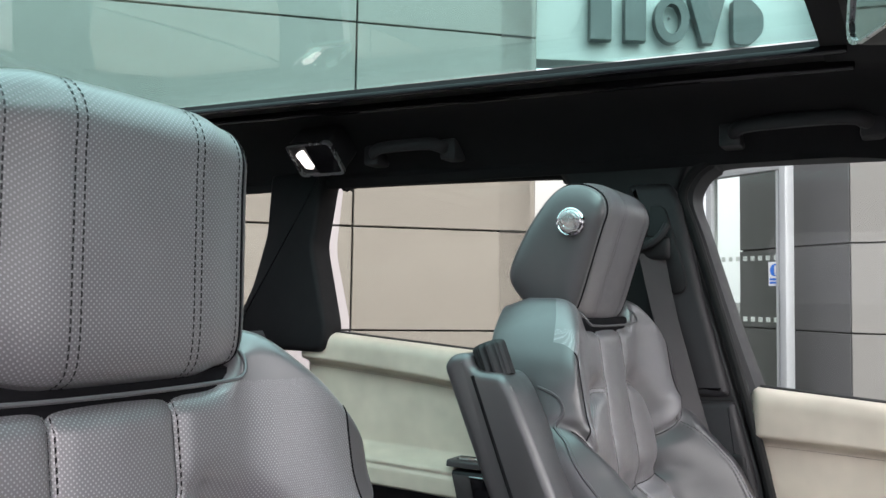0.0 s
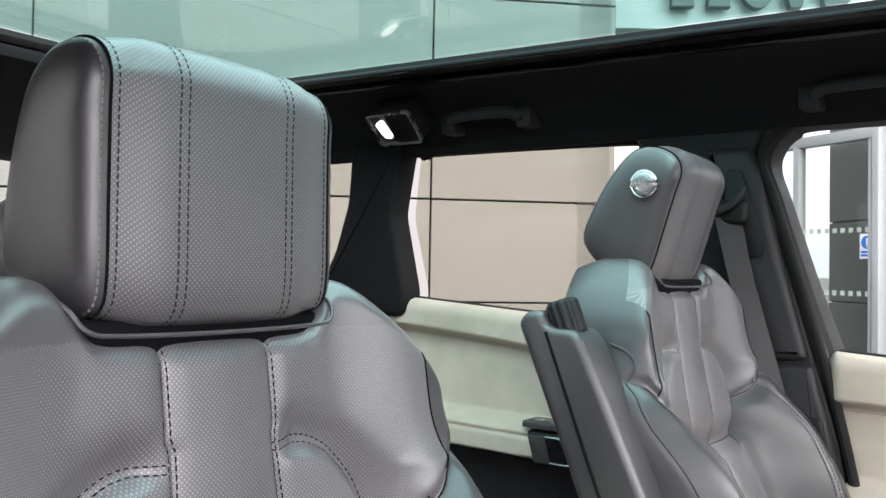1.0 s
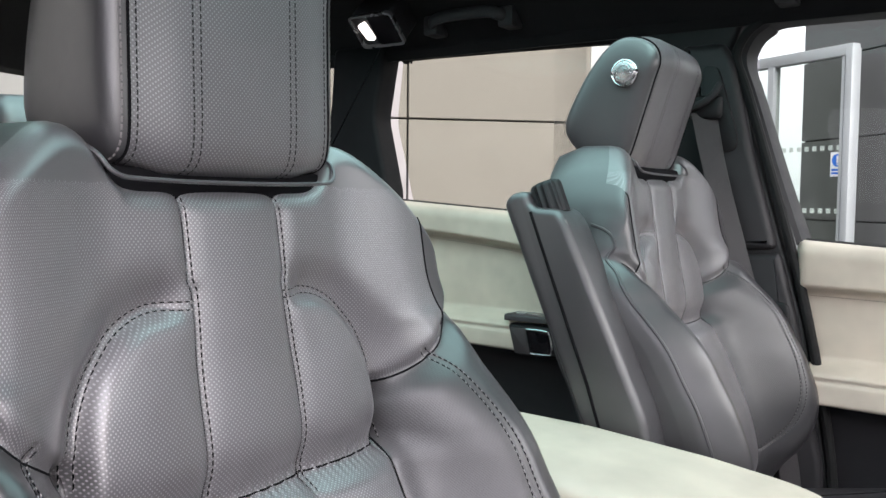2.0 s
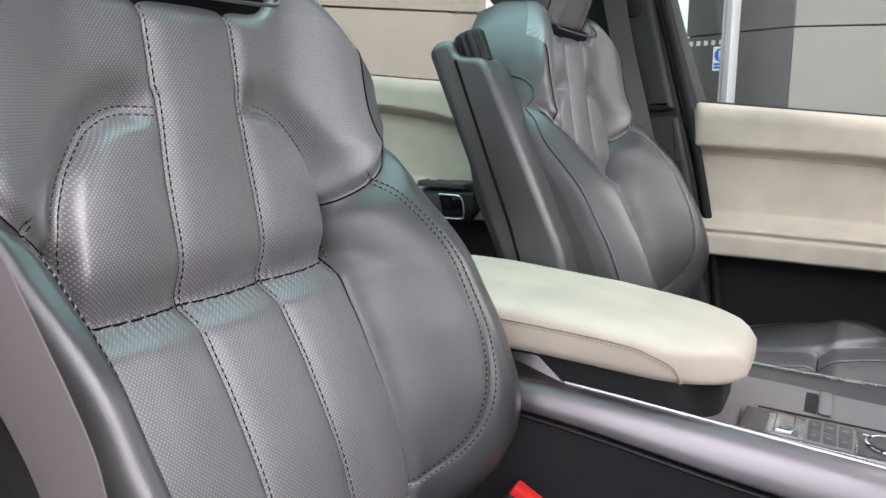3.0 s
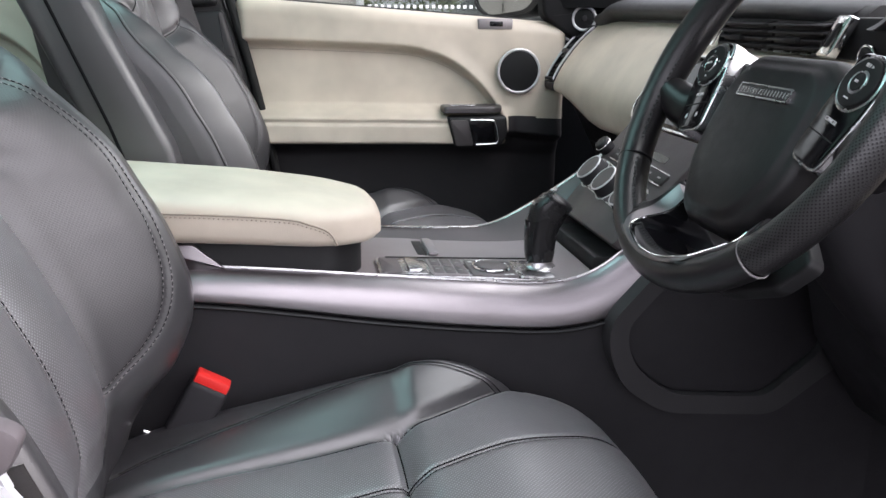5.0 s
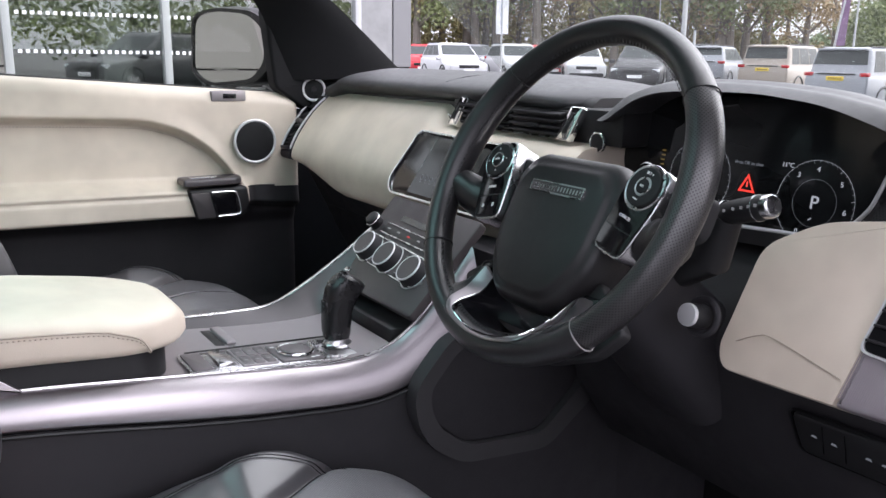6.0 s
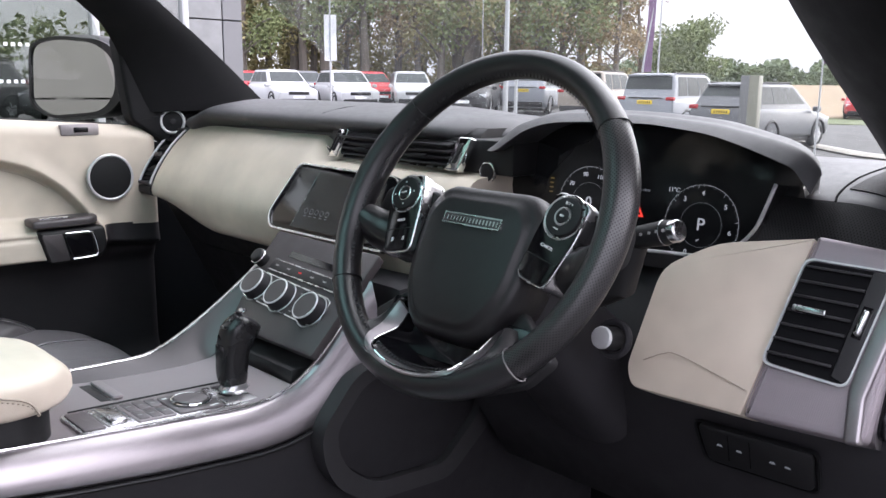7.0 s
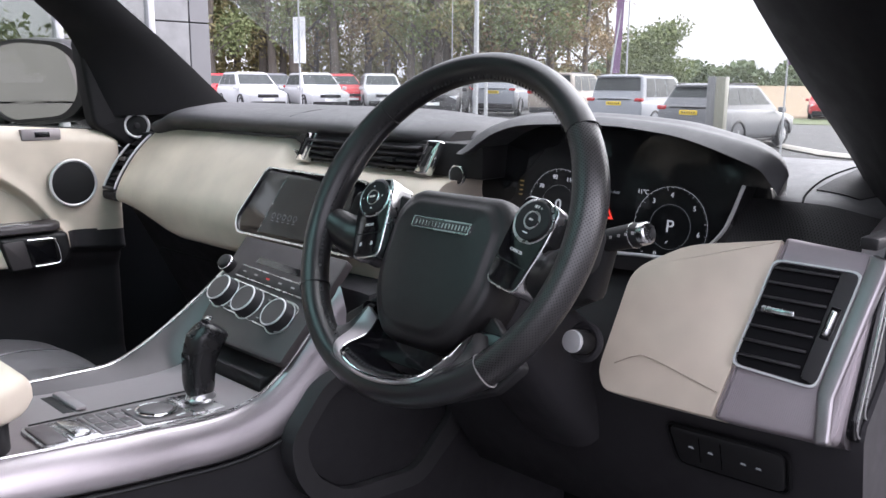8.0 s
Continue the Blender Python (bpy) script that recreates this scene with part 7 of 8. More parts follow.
po = [pod_xy(*q) for q in ((-0.463, 1.052), (-0.52, 1.085), (-0.618, 1.102), (-0.593, 0.930), (-0.467, 0.926), (-0.455, 0.945))]
ip = part("ivory_knee_pad", plate(rounded(po, [0.02, 0.02, 0.003, 0.003, 0.012, 0.012]), 0.06, PM @ Matrix.Translation((0, 0, -0.060)), 0.0025, 2), M_IVORY, dash, "ivory leather pad beside the column")
sq = catmull([(*pod_xy(-0.474, 0.955), 0.0008), (*pod_xy(-0.495, 0.966), 0.0012), (*pod_xy(-0.515, 0.968), 0.0012), (*pod_xy(-0.592, 0.953), 0.001)], 30)
part("pad_crease", tube([tuple(PM @ Vector(q)) for q in sq], 0.0006, 5), M_IVORY_SEAM, ip)
co = [pod_xy(*q) for q in ((-0.6215, 1.104), (-0.714, 1.098), (-0.708, 0.936), (-0.5965, 0.930))]
pod = part("vent_pod", plate(rounded(co, [0.004, 0.01, 0.01, 0.004]), 0.07, PM @ Matrix.Translation((0, 0, -0.066)), 0.005, 3), M_RIBBED, dash, "ribbed grey metal vent pod")
for i in range(56):
    f = i / 55
    a, b = np.array(co[0]) * (1 - f) + np.array(co[1]) * f, np.array(co[3]) * (1 - f) + np.array(co[2]) * f
    d = (b - a) * 0.03
    if 0.14 < f < 0.93:
        cuts = ((a + d * 1.5, a + (b - a) * 0.085), (b - (b - a) * 0.215, b - d * 1.5))
    else:
        cuts = ((a + d * 1.5, b - d * 1.5),)
    for p, q in cuts:
        part("rib", tube([tuple(PM @ Vector((p[0], p[1], 0.0038))), tuple(PM @ Vector((q[0], q[1], 0.0038)))], 0.0004, 4), M_RIBBED, pod)
vo = rounded([pod_xy(*q) for q in ((-0.617, 1.082), (-0.701, 1.081), (-0.684, 0.976), (-0.601, 0.980))], 0.010, 6)
vm = np.mean(vo, 0)
part("vent_frame", hollow(vo, vm + (vo - vm) * np.array([0.955, 0.967]), 0.008, PM), M_RING, pod, "bright vent frame")
vi = vm + (vo - vm) * 0.95
part("vent_cavity", plate(vi, 0.0015, PM @ Matrix.Translation((0, 0, 0.004))), M_GROOVE, pod, "dark vent cavity")
for i in range(7):
    z = 0.9915 + 0.01375 * i
    yl = float(np.interp(z, [0.9915, 1.075], [-0.6045, -0.6195]))
    a, b = pod_xy(yl, z), pod_xy(yl - 0.0615, z)
    sl_m = PM @ Matrix.Translation(((a[0] + b[0]) / 2, (a[1] + b[1]) / 2, 0.0075))
    part("slat", moved(box(-0.0305, 0.0305, -0.0012, 0.0012, -0.010, 0.002, 0.0008), sl_m @ pose(0, 0, 0, 14, 0, 0)), M_FRAME, pod)
for k in range(4):
    a, b = pod_xy(-0.629 - 0.013 * k, 1.079), pod_xy(-0.614 - 0.013 * k, 0.982)
    part("vane", tube([tuple(PM @ Vector((*a, 0.0005))), tuple(PM @ Vector((*b, 0.0005)))], 0.0016, 6), M_TRIM_SOFT, pod)
tabp = pod_xy(-0.635, 1.0345)
part("vent_tab", moved(box(-0.016, 0.016, -0.0032, 0.0032, 0.004, 0.013, 0.0015), PM @ Matrix.Translation((*tabp, 0.001))), M_SATIN, pod, "bright vent tab")
wp = [pod_xy(*q) for q in ((-0.6815, 1.0785), (-0.6990, 1.0775), (-0.6830, 0.9790), (-0.6680, 0.9835))]
part("wheel_panel", plate(rounded(wp, 0.002), 0.006, PM @ Matrix.Translation((0, 0, 0.002)), 0.001), M_FRAME, pod, "dark grey wheel panel")
wheel_at = PM @ Matrix.Translation((*pod_xy(-0.683, 1.033), 0.006)) @ pose(0, 0, 0, 0, 0, -9)
part("vent_wheel_slot", moved(box(-0.005, 0.005, -0.016, 0.016, 0, 0.0024, 0.001), wheel_at), M_GLOSS, pod)
part("vent_wheel", moved(box(-0.003, 0.003, -0.013, 0.013, 0, 0.007, 0.0028, 3), wheel_at), M_SATIN, pod, "bright vent wheel")
bd = [pod_xy(*q) for q in ((-0.7025, 1.099), (-0.7185, 1.095), (-0.7190, 1.086), (-0.7010, 0.971), (-0.7060, 0.934), (-0.6920, 0.932), (-0.6850, 0.977))]
part("pod_band", plate(rounded(bd, 0.004), 0.012, PM @ Matrix.Translation((0, 0, -0.004)), 0.003, 3), M_SILVER, pod, "satin silver band")
# end cap towards the door opening
cap = [(0.470, 0.928), (0.535, 1.108), (0.60, 1.13), (0.68, 1.10), (0.66, 0.93), (0.56, 0.90)]
ec = part("end_cap", plate(rounded(cap, 0.02), -0.020, axes((0, -0.711, 0), (1, 0, 0), (0, 0, 1))), M_SILVER, dash, "satin silver dash end")
side_o = rounded([(0.472, 0.938), (0.536, 1.098), (0.60, 1.118), (0.67, 1.085), (0.65, 0.935), (0.56, 0.905)], 0.02)
sc = side_o.mean(0)
for k in (0.80, 0.96):
    part("end_panel_line", tube([(q[0], -0.7185, q[1]) for q in sc + (side_o - sc) * k], 0.0016, 6, closed=True), M_SATIN, ec, "bright line round the side panel")
part("end_panel", plate(side_o, 0.007, axes((0, -0.711, 0), (1, 0, 0), (0, 0, 1)), 0.002), M_GLOSS, ec, "gloss black side panel")
# right part of the pad, lower panel and fuse box lid
def end_section(y):
    d = -0.012 * float(smooth(-0.62, -0.72, y))
    reach = 0.70 if y > -0.545 else 0.0      # only its back part runs on behind the hood
    return [(max(reach, x), z) for x, z in ((0.545, 1.070), (0.562, 1.086 + d), (0.596, 1.122 + d), (0.604, 1.130 + d), (0.616, 1.134 + d), (0.645, 1.142 + d), (0.68, 1.149 + d), (0.75, 1.158 + d), (0.90, 1.153 + d), (1.05, 1.140 + d), (1.05, 0.95), (0.60, 0.95))]


def shelf_z(x, y):
    q = np.array(end_section(y)[3:10])
    return float(np.interp(x, q[:, 0], q[:, 1]))


dash_loft("side_speaker_shelf", np.linspace(-0.735, -0.40, 34), end_section, M_DASHTOP, "soft black end of the dash top")
E_ = np.array([[(q[0] - 0.002, y, q[1] + 0.001) for q in catmull(end_section(y)[1:4], 8)] for y in np.linspace(-0.733, -0.540, 30)])
v, f = grid(E_)
euv = np.stack([np.repeat(np.linspace(0, 0.193, 30)[:, None], 8, 1), np.repeat(np.linspace(0, 0.057, 8)[None, :], 30, 0)], -1).reshape(-1, 2)
part("perforated_face", (v, f, euv), M_DASHPERF, dash, "dark perforated face under the dash top")
rows = []
for f in np.linspace(0, 1, 12):
    x0, y0, x1, y1 = 0.640 + 0.120 * f, -0.607 - 0.010 * f, 0.632 + 0.090 * f, -0.655 - 0.050 * f
    rows.append([(x0 + (x1 - x0) * g, y0 + (y1 - y0) * g, shelf_z(x0 + (x1 - x0) * g, y0 + (y1 - y0) * g) + 0.0012) for g in np.linspace(0, 1, 8)])
part("dash_speaker", thick(rows, (0, 0, -0.003)), M_GRILLE, dash, "fine black speaker grille")
seam = catmull([(0.604, -0.607, 0), (0.624, -0.602, 0), (0.665, -0.600, 0), (0.712, -0.602, 0), (0.76, -0.610, 0)], 30)
part("shelf_seam", tube([(x, y, shelf_z(x, y) + 0.0003) for x, y, _ in seam], 0.0013, 5), M_GROOVE, dash)
dash_loft("knee_bolster", np.linspace(-0.722, -0.165, 30), lambda y: [(0.50, 0.945), (0.495, 0.93), (0.506, 0.885), (0.530, 0.80), (0.60, 0.70), (0.72, 0.66), (0.75, 0.95), (0.62, 1.05)], M_TRIM_SOFT, "dark lower panel below the column")
fm_ = axes((0.5055, -0.590, 0.873), (0, -1, 0), (-0.29, 0, 0.957))
fo = rounded([(-0.064, 0.020), (0.062, 0.026), (0.062, -0.022), (-0.054, -0.026)], 0.010)
fl = part("switch_panel", plate(fo, 0.008, fm_ @ Matrix.Translation((0, 0, -0.002)), 0.003), M_TRIM, dash, "dark switch panel below the vent")
part("panel_gap", hollow(fo * 1.06, fo, 0.002, fm_), M_GLOSS, fl)
part("panel_edge", hollow(fo * 1.09, fo * 1.06, 0.0045, fm_), M_PILLAR, fl)
for x in (-0.038, -0.016, 0.020, 0.036):
    part("switch_mark", plate([(x - 0.0035, -0.0012), (x + 0.0035, -0.0012), (x + 0.002, 0.0014), (x - 0.002, 0.0014)], 0.0003, fm_ @ Matrix.Translation((0, 0.0, 0.0062))), M_DIM, fl)
part("switch_line", plate([(-0.0285, -0.017), (-0.0275, -0.017), (-0.0275, 0.016), (-0.0285, 0.016)], 0.0003, fm_ @ Matrix.Translation((0, 0, 0.0062))), M_GLOSS, fl)
part("switch_line", plate([(-0.0045, -0.017), (-0.0035, -0.017), (-0.0035, 0.016), (-0.0045, 0.016)], 0.0003, fm_ @ Matrix.Translation((0, 0, 0.0062))), M_GLOSS, fl)

# ---- rear bench ----
bench = thing("rear_bench", (-1.1, 0.0, FLOOR), "black leather rear seat bench with headrests", "car seat")
part("bench_back", loft([[(x + 0.02 * math.cos(y * 9), y, z) for x, z in ((-1.12, 0.70), (-1.16, 0.95), (-1.22, 1.22), (-1.25, 1.265), (-1.30, 1.26), (-1.32, 1.20), (-1.28, 0.70))] for y in np.linspace(-0.68, 0.68, 40)]), M_SEAT, bench)
part("bench_cushion", loft([[(x, y, z + 0.01 * math.cos(y * 9)) for x, z in ((-0.66, 0.50), (-0.64, 0.68), (-0.68, 0.745), (-0.80, 0.75), (-1.14, 0.72), (-1.14, 0.50))] for y in np.linspace(-0.68, 0.68, 30)]), M_SEAT, bench)
part("bench_base", box(-1.14, -0.70, -0.66, 0.66, FLOOR - 0.005, 0.52, 0.02), M_TRIM, bench)
for y in (-0.42, 0.0, 0.42):
    part("bench_headrest", loft([[(-1.25 + 0.05 * s * cx, y + w, 1.35 + 0.085 * s * cz) for cx, cz in [(math.copysign(abs(math.cos(a)) ** 0.7, math.cos(a)), math.copysign(abs(math.sin(a)) ** 0.7, math.sin(a))) for a in np.linspace(0, 2 * math.pi, 24, endpoint=False)]] for w, s in ((-0.13, 0.5), (-0.125, 0.8), (-0.11, 0.95), (-0.05, 1), (0.05, 1), (0.11, 0.95), (0.125, 0.8), (0.13, 0.5))]), M_SEAT, bench, "black leather headrest", sharp=60)

# ---- door mirror on the left ----
mir = thing("door_mirror", (0.52, 0.93, 1.2), "black door mirror housing with its glass", "door mirror")
mo = np.array([1.42, 1.04]) * rounded([(-0.105, -0.058), (-0.055, -0.085), (0.075, -0.070), (0.112, -0.030), (0.112, 0.045), (0.070, 0.080), (-0.03, 0.090), (-0.095, 0.078)], 0.03, 6)
mm_ = axes((0.428, 0.975, 1.248), (0.31, -0.95, 0), (0, 0, 1))
shell = []
for s, z in ((1.0, 0.0), (1.05, -0.012), (1.08, -0.04), (1.0, -0.085), (0.75, -0.12), (0.3, -0.135)):
    shell.append([tuple(mm_ @ Vector((q[0] * s, q[1] * s, z))) for q in mo])
part("mirror_housing", loft(shell), M_TRIM, mir, "black housing", sharp=50)
part("mirror_bezel", hollow(mo * 1.01, mo * np.array([0.90, 0.93]) - np.array([0.010, 0]), 0.006, mm_), M_TRIM, mir)
part("mirror_glass", plate(mo * np.array([0.90, 0.93]) - np.array([0.010, 0]), 0.001, mm_ @ Matrix.Translation((0, 0, 0.001))), M_MIRROR, mir, "mirror glass")
part("mirror_arm", tube([(0.53, 0.80, 1.17), (0.52, 0.88, 1.175), (0.51, 0.95, 1.19)], [0.035, 0.032, 0.03], 12), M_GLOSS, mir)

# ---- outside ----
def bearing(deg, d, up=0.0):
    """A point at a distance and bearing (degrees from ahead, to the left) from the driver's door."""
    return Vector((-0.29 + d * math.cos(radians(deg)), -0.94 + d * math.sin(radians(deg)), up))


def ground_z(x, y):
    """The yard falls away ahead to the right."""
    d = math.hypot(x + 0.29, y + 0.94)
    b = math.degrees(math.atan2(y + 0.94, x + 0.29))
    return -0.50 * float(smooth(12, 26, d)) * float(1 - smooth(12, 36, abs(b - 8)))


def paving(name, base, spots, rough=0.85):
    k = Nodes(name)
    co = k.coord()
    a, b, c = k.noise(0.6, 5, 0.6, co), k.noise(40, 4, 0.7, co), k.noise(300, 2, 0.6, co)
    tone = k.mix(k.span(a, 0.3, 0.7, 0, 1), tuple(v * 0.8 for v in base), tuple(v * 1.2 for v in base))
    tone = k.mix(k.span(b, 0.45, 0.75, 0, 0.5), tone, spots)
    return k.set(color=tone, rough=rough, normal=k.bump(c, 0.4, 0.004))


def cladding(name, base, rough=0.45):
    k = Nodes(name)
    co = k.coord()
    ra = k.add("ObjectInfo").outputs["Random"]
    tone = k.mix(ra, tuple(v * 0.95 for v in base), tuple(v * 1.04 for v in base))
    st = k.noise(1.2, 5, 0.7, co, (3, 3, 0.4))
    tone = k.mix(k.span(st, 0.45, 0.8, 0, 0.18), tone, tuple(v * 0.6 for v in base))
    return k.set(color=tone, rough=k.span(k.noise(5, 3, 0.6, co), 0.3, 0.7, rough - 0.06, rough + 0.08))


M_YARD = paving("yard_asphalt", (0.058, 0.057, 0.056), (0.09, 0.088, 0.085))
M_KERB = paving("kerb_stone", (0.38, 0.36, 0.32), (0.25, 0.24, 0.22))
M_GRASSY = paving("mown_grass", (0.085, 0.105, 0.045), (0.12, 0.125, 0.06), 0.95)
M_STUBBLE = paving("stubble_field", (0.21, 0.155, 0.095), (0.17, 0.13, 0.08), 0.95)
M_CLAD = cladding("beige_cladding", (0.235, 0.222, 0.205))
M_CLAD_DARK = cladding("dark_grey_cladding", (0.10, 0.096, 0.098))
M_CLAD_MID = cladding("mid_grey_cladding", (0.14, 0.143, 0.147))
M_WHITEPANEL = cladding("white_sign_panel", (0.60, 0.62, 0.605))
M_JOINT = plastic("dark_joint", (0.02, 0.02, 0.02), 0.8)
M_LETTER = plastic("dark_grey_sign", (0.10, 0.11, 0.11), 0.4, 0.0)
M_ALU = metal("white_aluminium", (0.42, 0.43, 0.44), 0.4, None, 0.2)
M_BLUE = plastic("blue_sign", (0.03, 0.16, 0.62), 0.4, 0.0)
M_PALEBLUE = plastic("pale_blue_print", (0.38, 0.44, 0.55), 0.5, 0.0)
M_WHITE = plastic("white_sign", (0.8, 0.8, 0.82), 0.45, 0.0)
M_INNER = plastic("showroom_plaster", (0.22, 0.225, 0.225), 0.7, 0.1)

gx = np.r_[np.linspace(-400, -30, 10), np.linspace(-25, 60, 60), np.linspace(70, 400, 20), [800, 1500, 2500]]
gy = np.r_[[-2500, -800], np.linspace(-400, -30, 10), np.linspace(-25, 60, 60), np.linspace(70, 400, 20), [800, 1500, 2500]]
structure("ground", grid([[(x, y, ground_z(x, y) - 0.004) for y in gy] for x in gx]), M_YARD, "grey asphalt yard with fine chippings", "ground")
structure("field_ground", thick([[bearing(b, d, ground_z(*bearing(b, d)[:2]) + 0.03 + 0.012 * max(0, d - 60)) for d in (52, 70, 110, 180, 330)] for b in np.linspace(2, 40, 20)], (0, 0, -0.02)), M_STUBBLE, "pale stubble field on a gentle rise", "field")
structure("verge", thick([[bearing(b, d, ground_z(*bearing(b, d)[:2]) + 0.02) for d in (44, 47, 52)] for b in np.linspace(2, 27, 12)], (0, 0, -0.02)), M_GRASSY, "mown grass verge beyond the road", "grass")
kb = [bearing(b, d) for b, d in ((27, 33), (24, 29), (21.7, 26.2), (20.05, 24.2), (18.75, 22.4), (14, 18.5), (8, 16))]
kp = catmull([(v.x, v.y, ground_z(v.x, v.y) + 0.05) for v in kb], 30)
structure("kerb", tube(kp, 0.1, 6, flat=(0.20, 0.08)), M_KERB, "pale stone kerb along the yard", "kerb", sharp=20)

COURSE, COURSE0 = 0.787, 0.303


def clad_wall(name, a, b, z_top, width, first, material, label, lift=0.0):
    """A clad wall from a to b: a dark backing with one panel a piece, joints between them. Panels face to the right of a-b."""
    a, b = Vector((*a, 0)), Vector((*b, 0))
    d = (b - a).normalized()
    n = Vector((d.y, -d.x, 0))
    L = (b - a).length
    m = axes(a, d, (0, 0, 1))
    back = structure(name, moved(box(0, L, 0, z_top, -0.30, -0.045), m), M_JOINT, label, "building wall")
    cuts = [0.0]
    c = first
    while c < L - 0.05:
        cuts.append(c)
        c += width
    cuts.append(L)
    rows = [0.0] + [COURSE0 + COURSE * i for i in range(int((z_top - COURSE0) / COURSE) + 1)] + [z_top]
    cache = {}
    for i in range(len(cuts) - 1):
        for j in range(len(rows) - 1):
            w, h = cuts[i + 1] - cuts[i] - 0.014, rows[j + 1] - rows[j] - 0.014
            if w < 0.03 or h < 0.03:
                continue
            key = (round(w, 3), round(h, 3))
            if key not in cache:
                cache[key] = to_mesh("panel", box(0, w, 0, h, -0.045, 0.0, 0.004, 1))
                cache[key].materials.append(material)
            ob = new("panel", cache[key])
            ob.parent = back
            ob.matrix_basis = m @ Matrix.Translation((cuts[i] + 0.007, rows[j] + 0.007, 0))
    return back


CA = Vector((-2.58, 5.37))
DA = Vector((1.19, 1.10)).normalized()
A0 = CA - DA * 9.0
clad_wall("wall_showroom_side", A0, CA, 6.6, 2.92, 9.0 - 1.46 - 2.92 * 2, M_CLAD, "beige panel-clad showroom wall with dark joints")
clad_wall("wall_showroom_end", CA, CA + Vector((-DA.y, DA.x)) * 3.0, 6.6, 2.92, 2.92, M_CLAD, "beige panel-clad wall end")
clad_wall("wall_entrance_side", (-1.54, 8.30), (-0.44, 7.31), 3.4, 2.92, 2.92, M_CLAD_DARK, "dark grey panel-clad entrance wall")
clad_wall("wall_front", (-0.44, 7.31), (0.58, 7.31), 6.6, 2.92, 2.92, M_CLAD, "beige panel-clad wall beside the entrance")
clad_wall("wall_column", (4.02, 7.31), (4.42, 7.31), 6.6, 2.0, 2.0, M_INNER, "pale showroom corner column")
clad_wall("wall_column", (4.42, 7.31), (4.66, 7.31), 6.6, 2.0, 2.0, M_CLAD_MID, "grey clad showroom corner")
clad_wall("wall_column", (4.66, 7.43), (4.66, 13.0), 6.6, 2.0, 2.0, M_CLAD_MID, "grey clad showroom corner")
structure("wall_lintel", box(0.58, 4.02, 7.33, 7.6, 4.3, 6.6, 0.01), M_CLAD_MID, "grey band over the showroom glass", "building wall")
structure("roof_showroom", box(-3.0, 4.66, 7.4, 13.5, 6.6, 6.8, 0.02), M_CLAD_MID, "flat showroom roof", "roof")
structure("wall_inner", box(-1.2, 4.66, 12.8, 13.0, 0, 6.6), M_INNER, "pale inner showroom wall", "building wall")
structure("floor_showroom", box(-1.2, 4.6, 7.4, 12.8, 0.0, 0.03), M_INNER, "pale showroom floor", "floor")

# sign band over the entrance
SA, SD = Vector((-2.57, 6.44, 0)), Vector((1.32, 0.87, 0)).normalized()
SGM = axes(SA, SD, (0, 0, 1))
structure("sign_panel", moved(box(-0.8, 3.6, 3.54, 6.6, -0.3, 0.0, 0.01), SGM), M_WHITEPANEL, "white sign panel over the entrance", "sign panel")
sign = thing("sign_shapes", SGM @ Vector((0.9, 3.8, 0)), "five plain dark grey shapes standing off the sign panel", "sign")


def sign_shape(outline, x, inner=None):
    m = SGM @ Matrix.Translation((x, 3.70, 0.05))
    shape = hollow(outline, inner, 0.09, m) if inner is not None else plate(outline, 0.09, m, 0.006, 1)
    part("sign_shape", shape, M_LETTER, sign)
    for dx in (0.06, 0.16):
        part("stand_off", moved(box(x + dx, x + dx + 0.02, 3.95, 3.97, 0, 0.06), SGM), M_ALU, sign)


circle = lambda rx, ry, cx: np.array([(cx + rx * math.cos(a), 0.22 + ry * math.sin(a)) for a in np.linspace(0, 2 * math.pi, 40, endpoint=False)])  # noqa: E731
SX = (0.02, 0.34, 0.62, 0.93, 1.35)
sign_shape([(0, 0), (0.20, 0), (0.20, 0.46), (0, 0.46)], SX[0])
sign_shape([(0, 0), (0.20, 0), (0.20, 0.46), (0, 0.46)], SX[1])
sign_shape(circle(0.16, 0.225, 0.16), SX[2], circle(0.085, 0.14, 0.16))
sign_shape([(0.13, 0), (0.23, 0), (0.36, 0.46), (0.0, 0.46)], SX[3])
sign_shape(rounded([(0, 0), (0.17, 0), (0.29, 0.13), (0.29, 0.31), (0.17, 0.44), (0, 0.44)], 0.06), SX[4])

# glazed entrance screen
ent = thing("entrance_screen", (-1.0, 7.5, 0.0), "white framed glass entrance screen with a blue notice", "glass screen", kind="structure")
EM = axes((-0.955, 7.31, 0), (-0.87, 0.49, 0), (0, 0, 1))
part("mullion", moved(box(-0.035, 0.035, 0, 2.62, -0.06, 0.06, 0.006), EM), M_ALU, ent, "white aluminium mullion")
part("inner_post", moved(box(0.055, 0.085, 0, 2.60, -0.04, 0.04, 0.004), EM), M_ALU, ent)
part("head_rail", moved(box(-0.03, 1.6, 2.56, 2.66, -0.05, 0.05, 0.006), EM), M_ALU, ent, "white head rail")
part("sill_rail", moved(box(-0.03, 1.6, 0, 0.14, -0.05, 0.05, 0.006), EM), M_ALU, ent)
for x in (0.82, 1.18, 1.58):
    part("frame_post", moved(box(x, x + 0.07, 0, 2.6, -0.05, 0.05, 0.006), EM), M_ALU, ent)
gp = part("glass_pane", moved(box(0.035, 1.58, 0.12, 2.58, -0.006, 0.006), EM), M_GLASS, ent)
gp.visible_shadow = False
for z in (1.76, 1.19):
    for i in range(12):
        part("glass_mark", moved(box(0.10 + 0.085 * i, 0.145 + 0.085 * i, z - 0.022, z + 0.022, 0.0075, 0.009), EM), M_WHITE, ent)
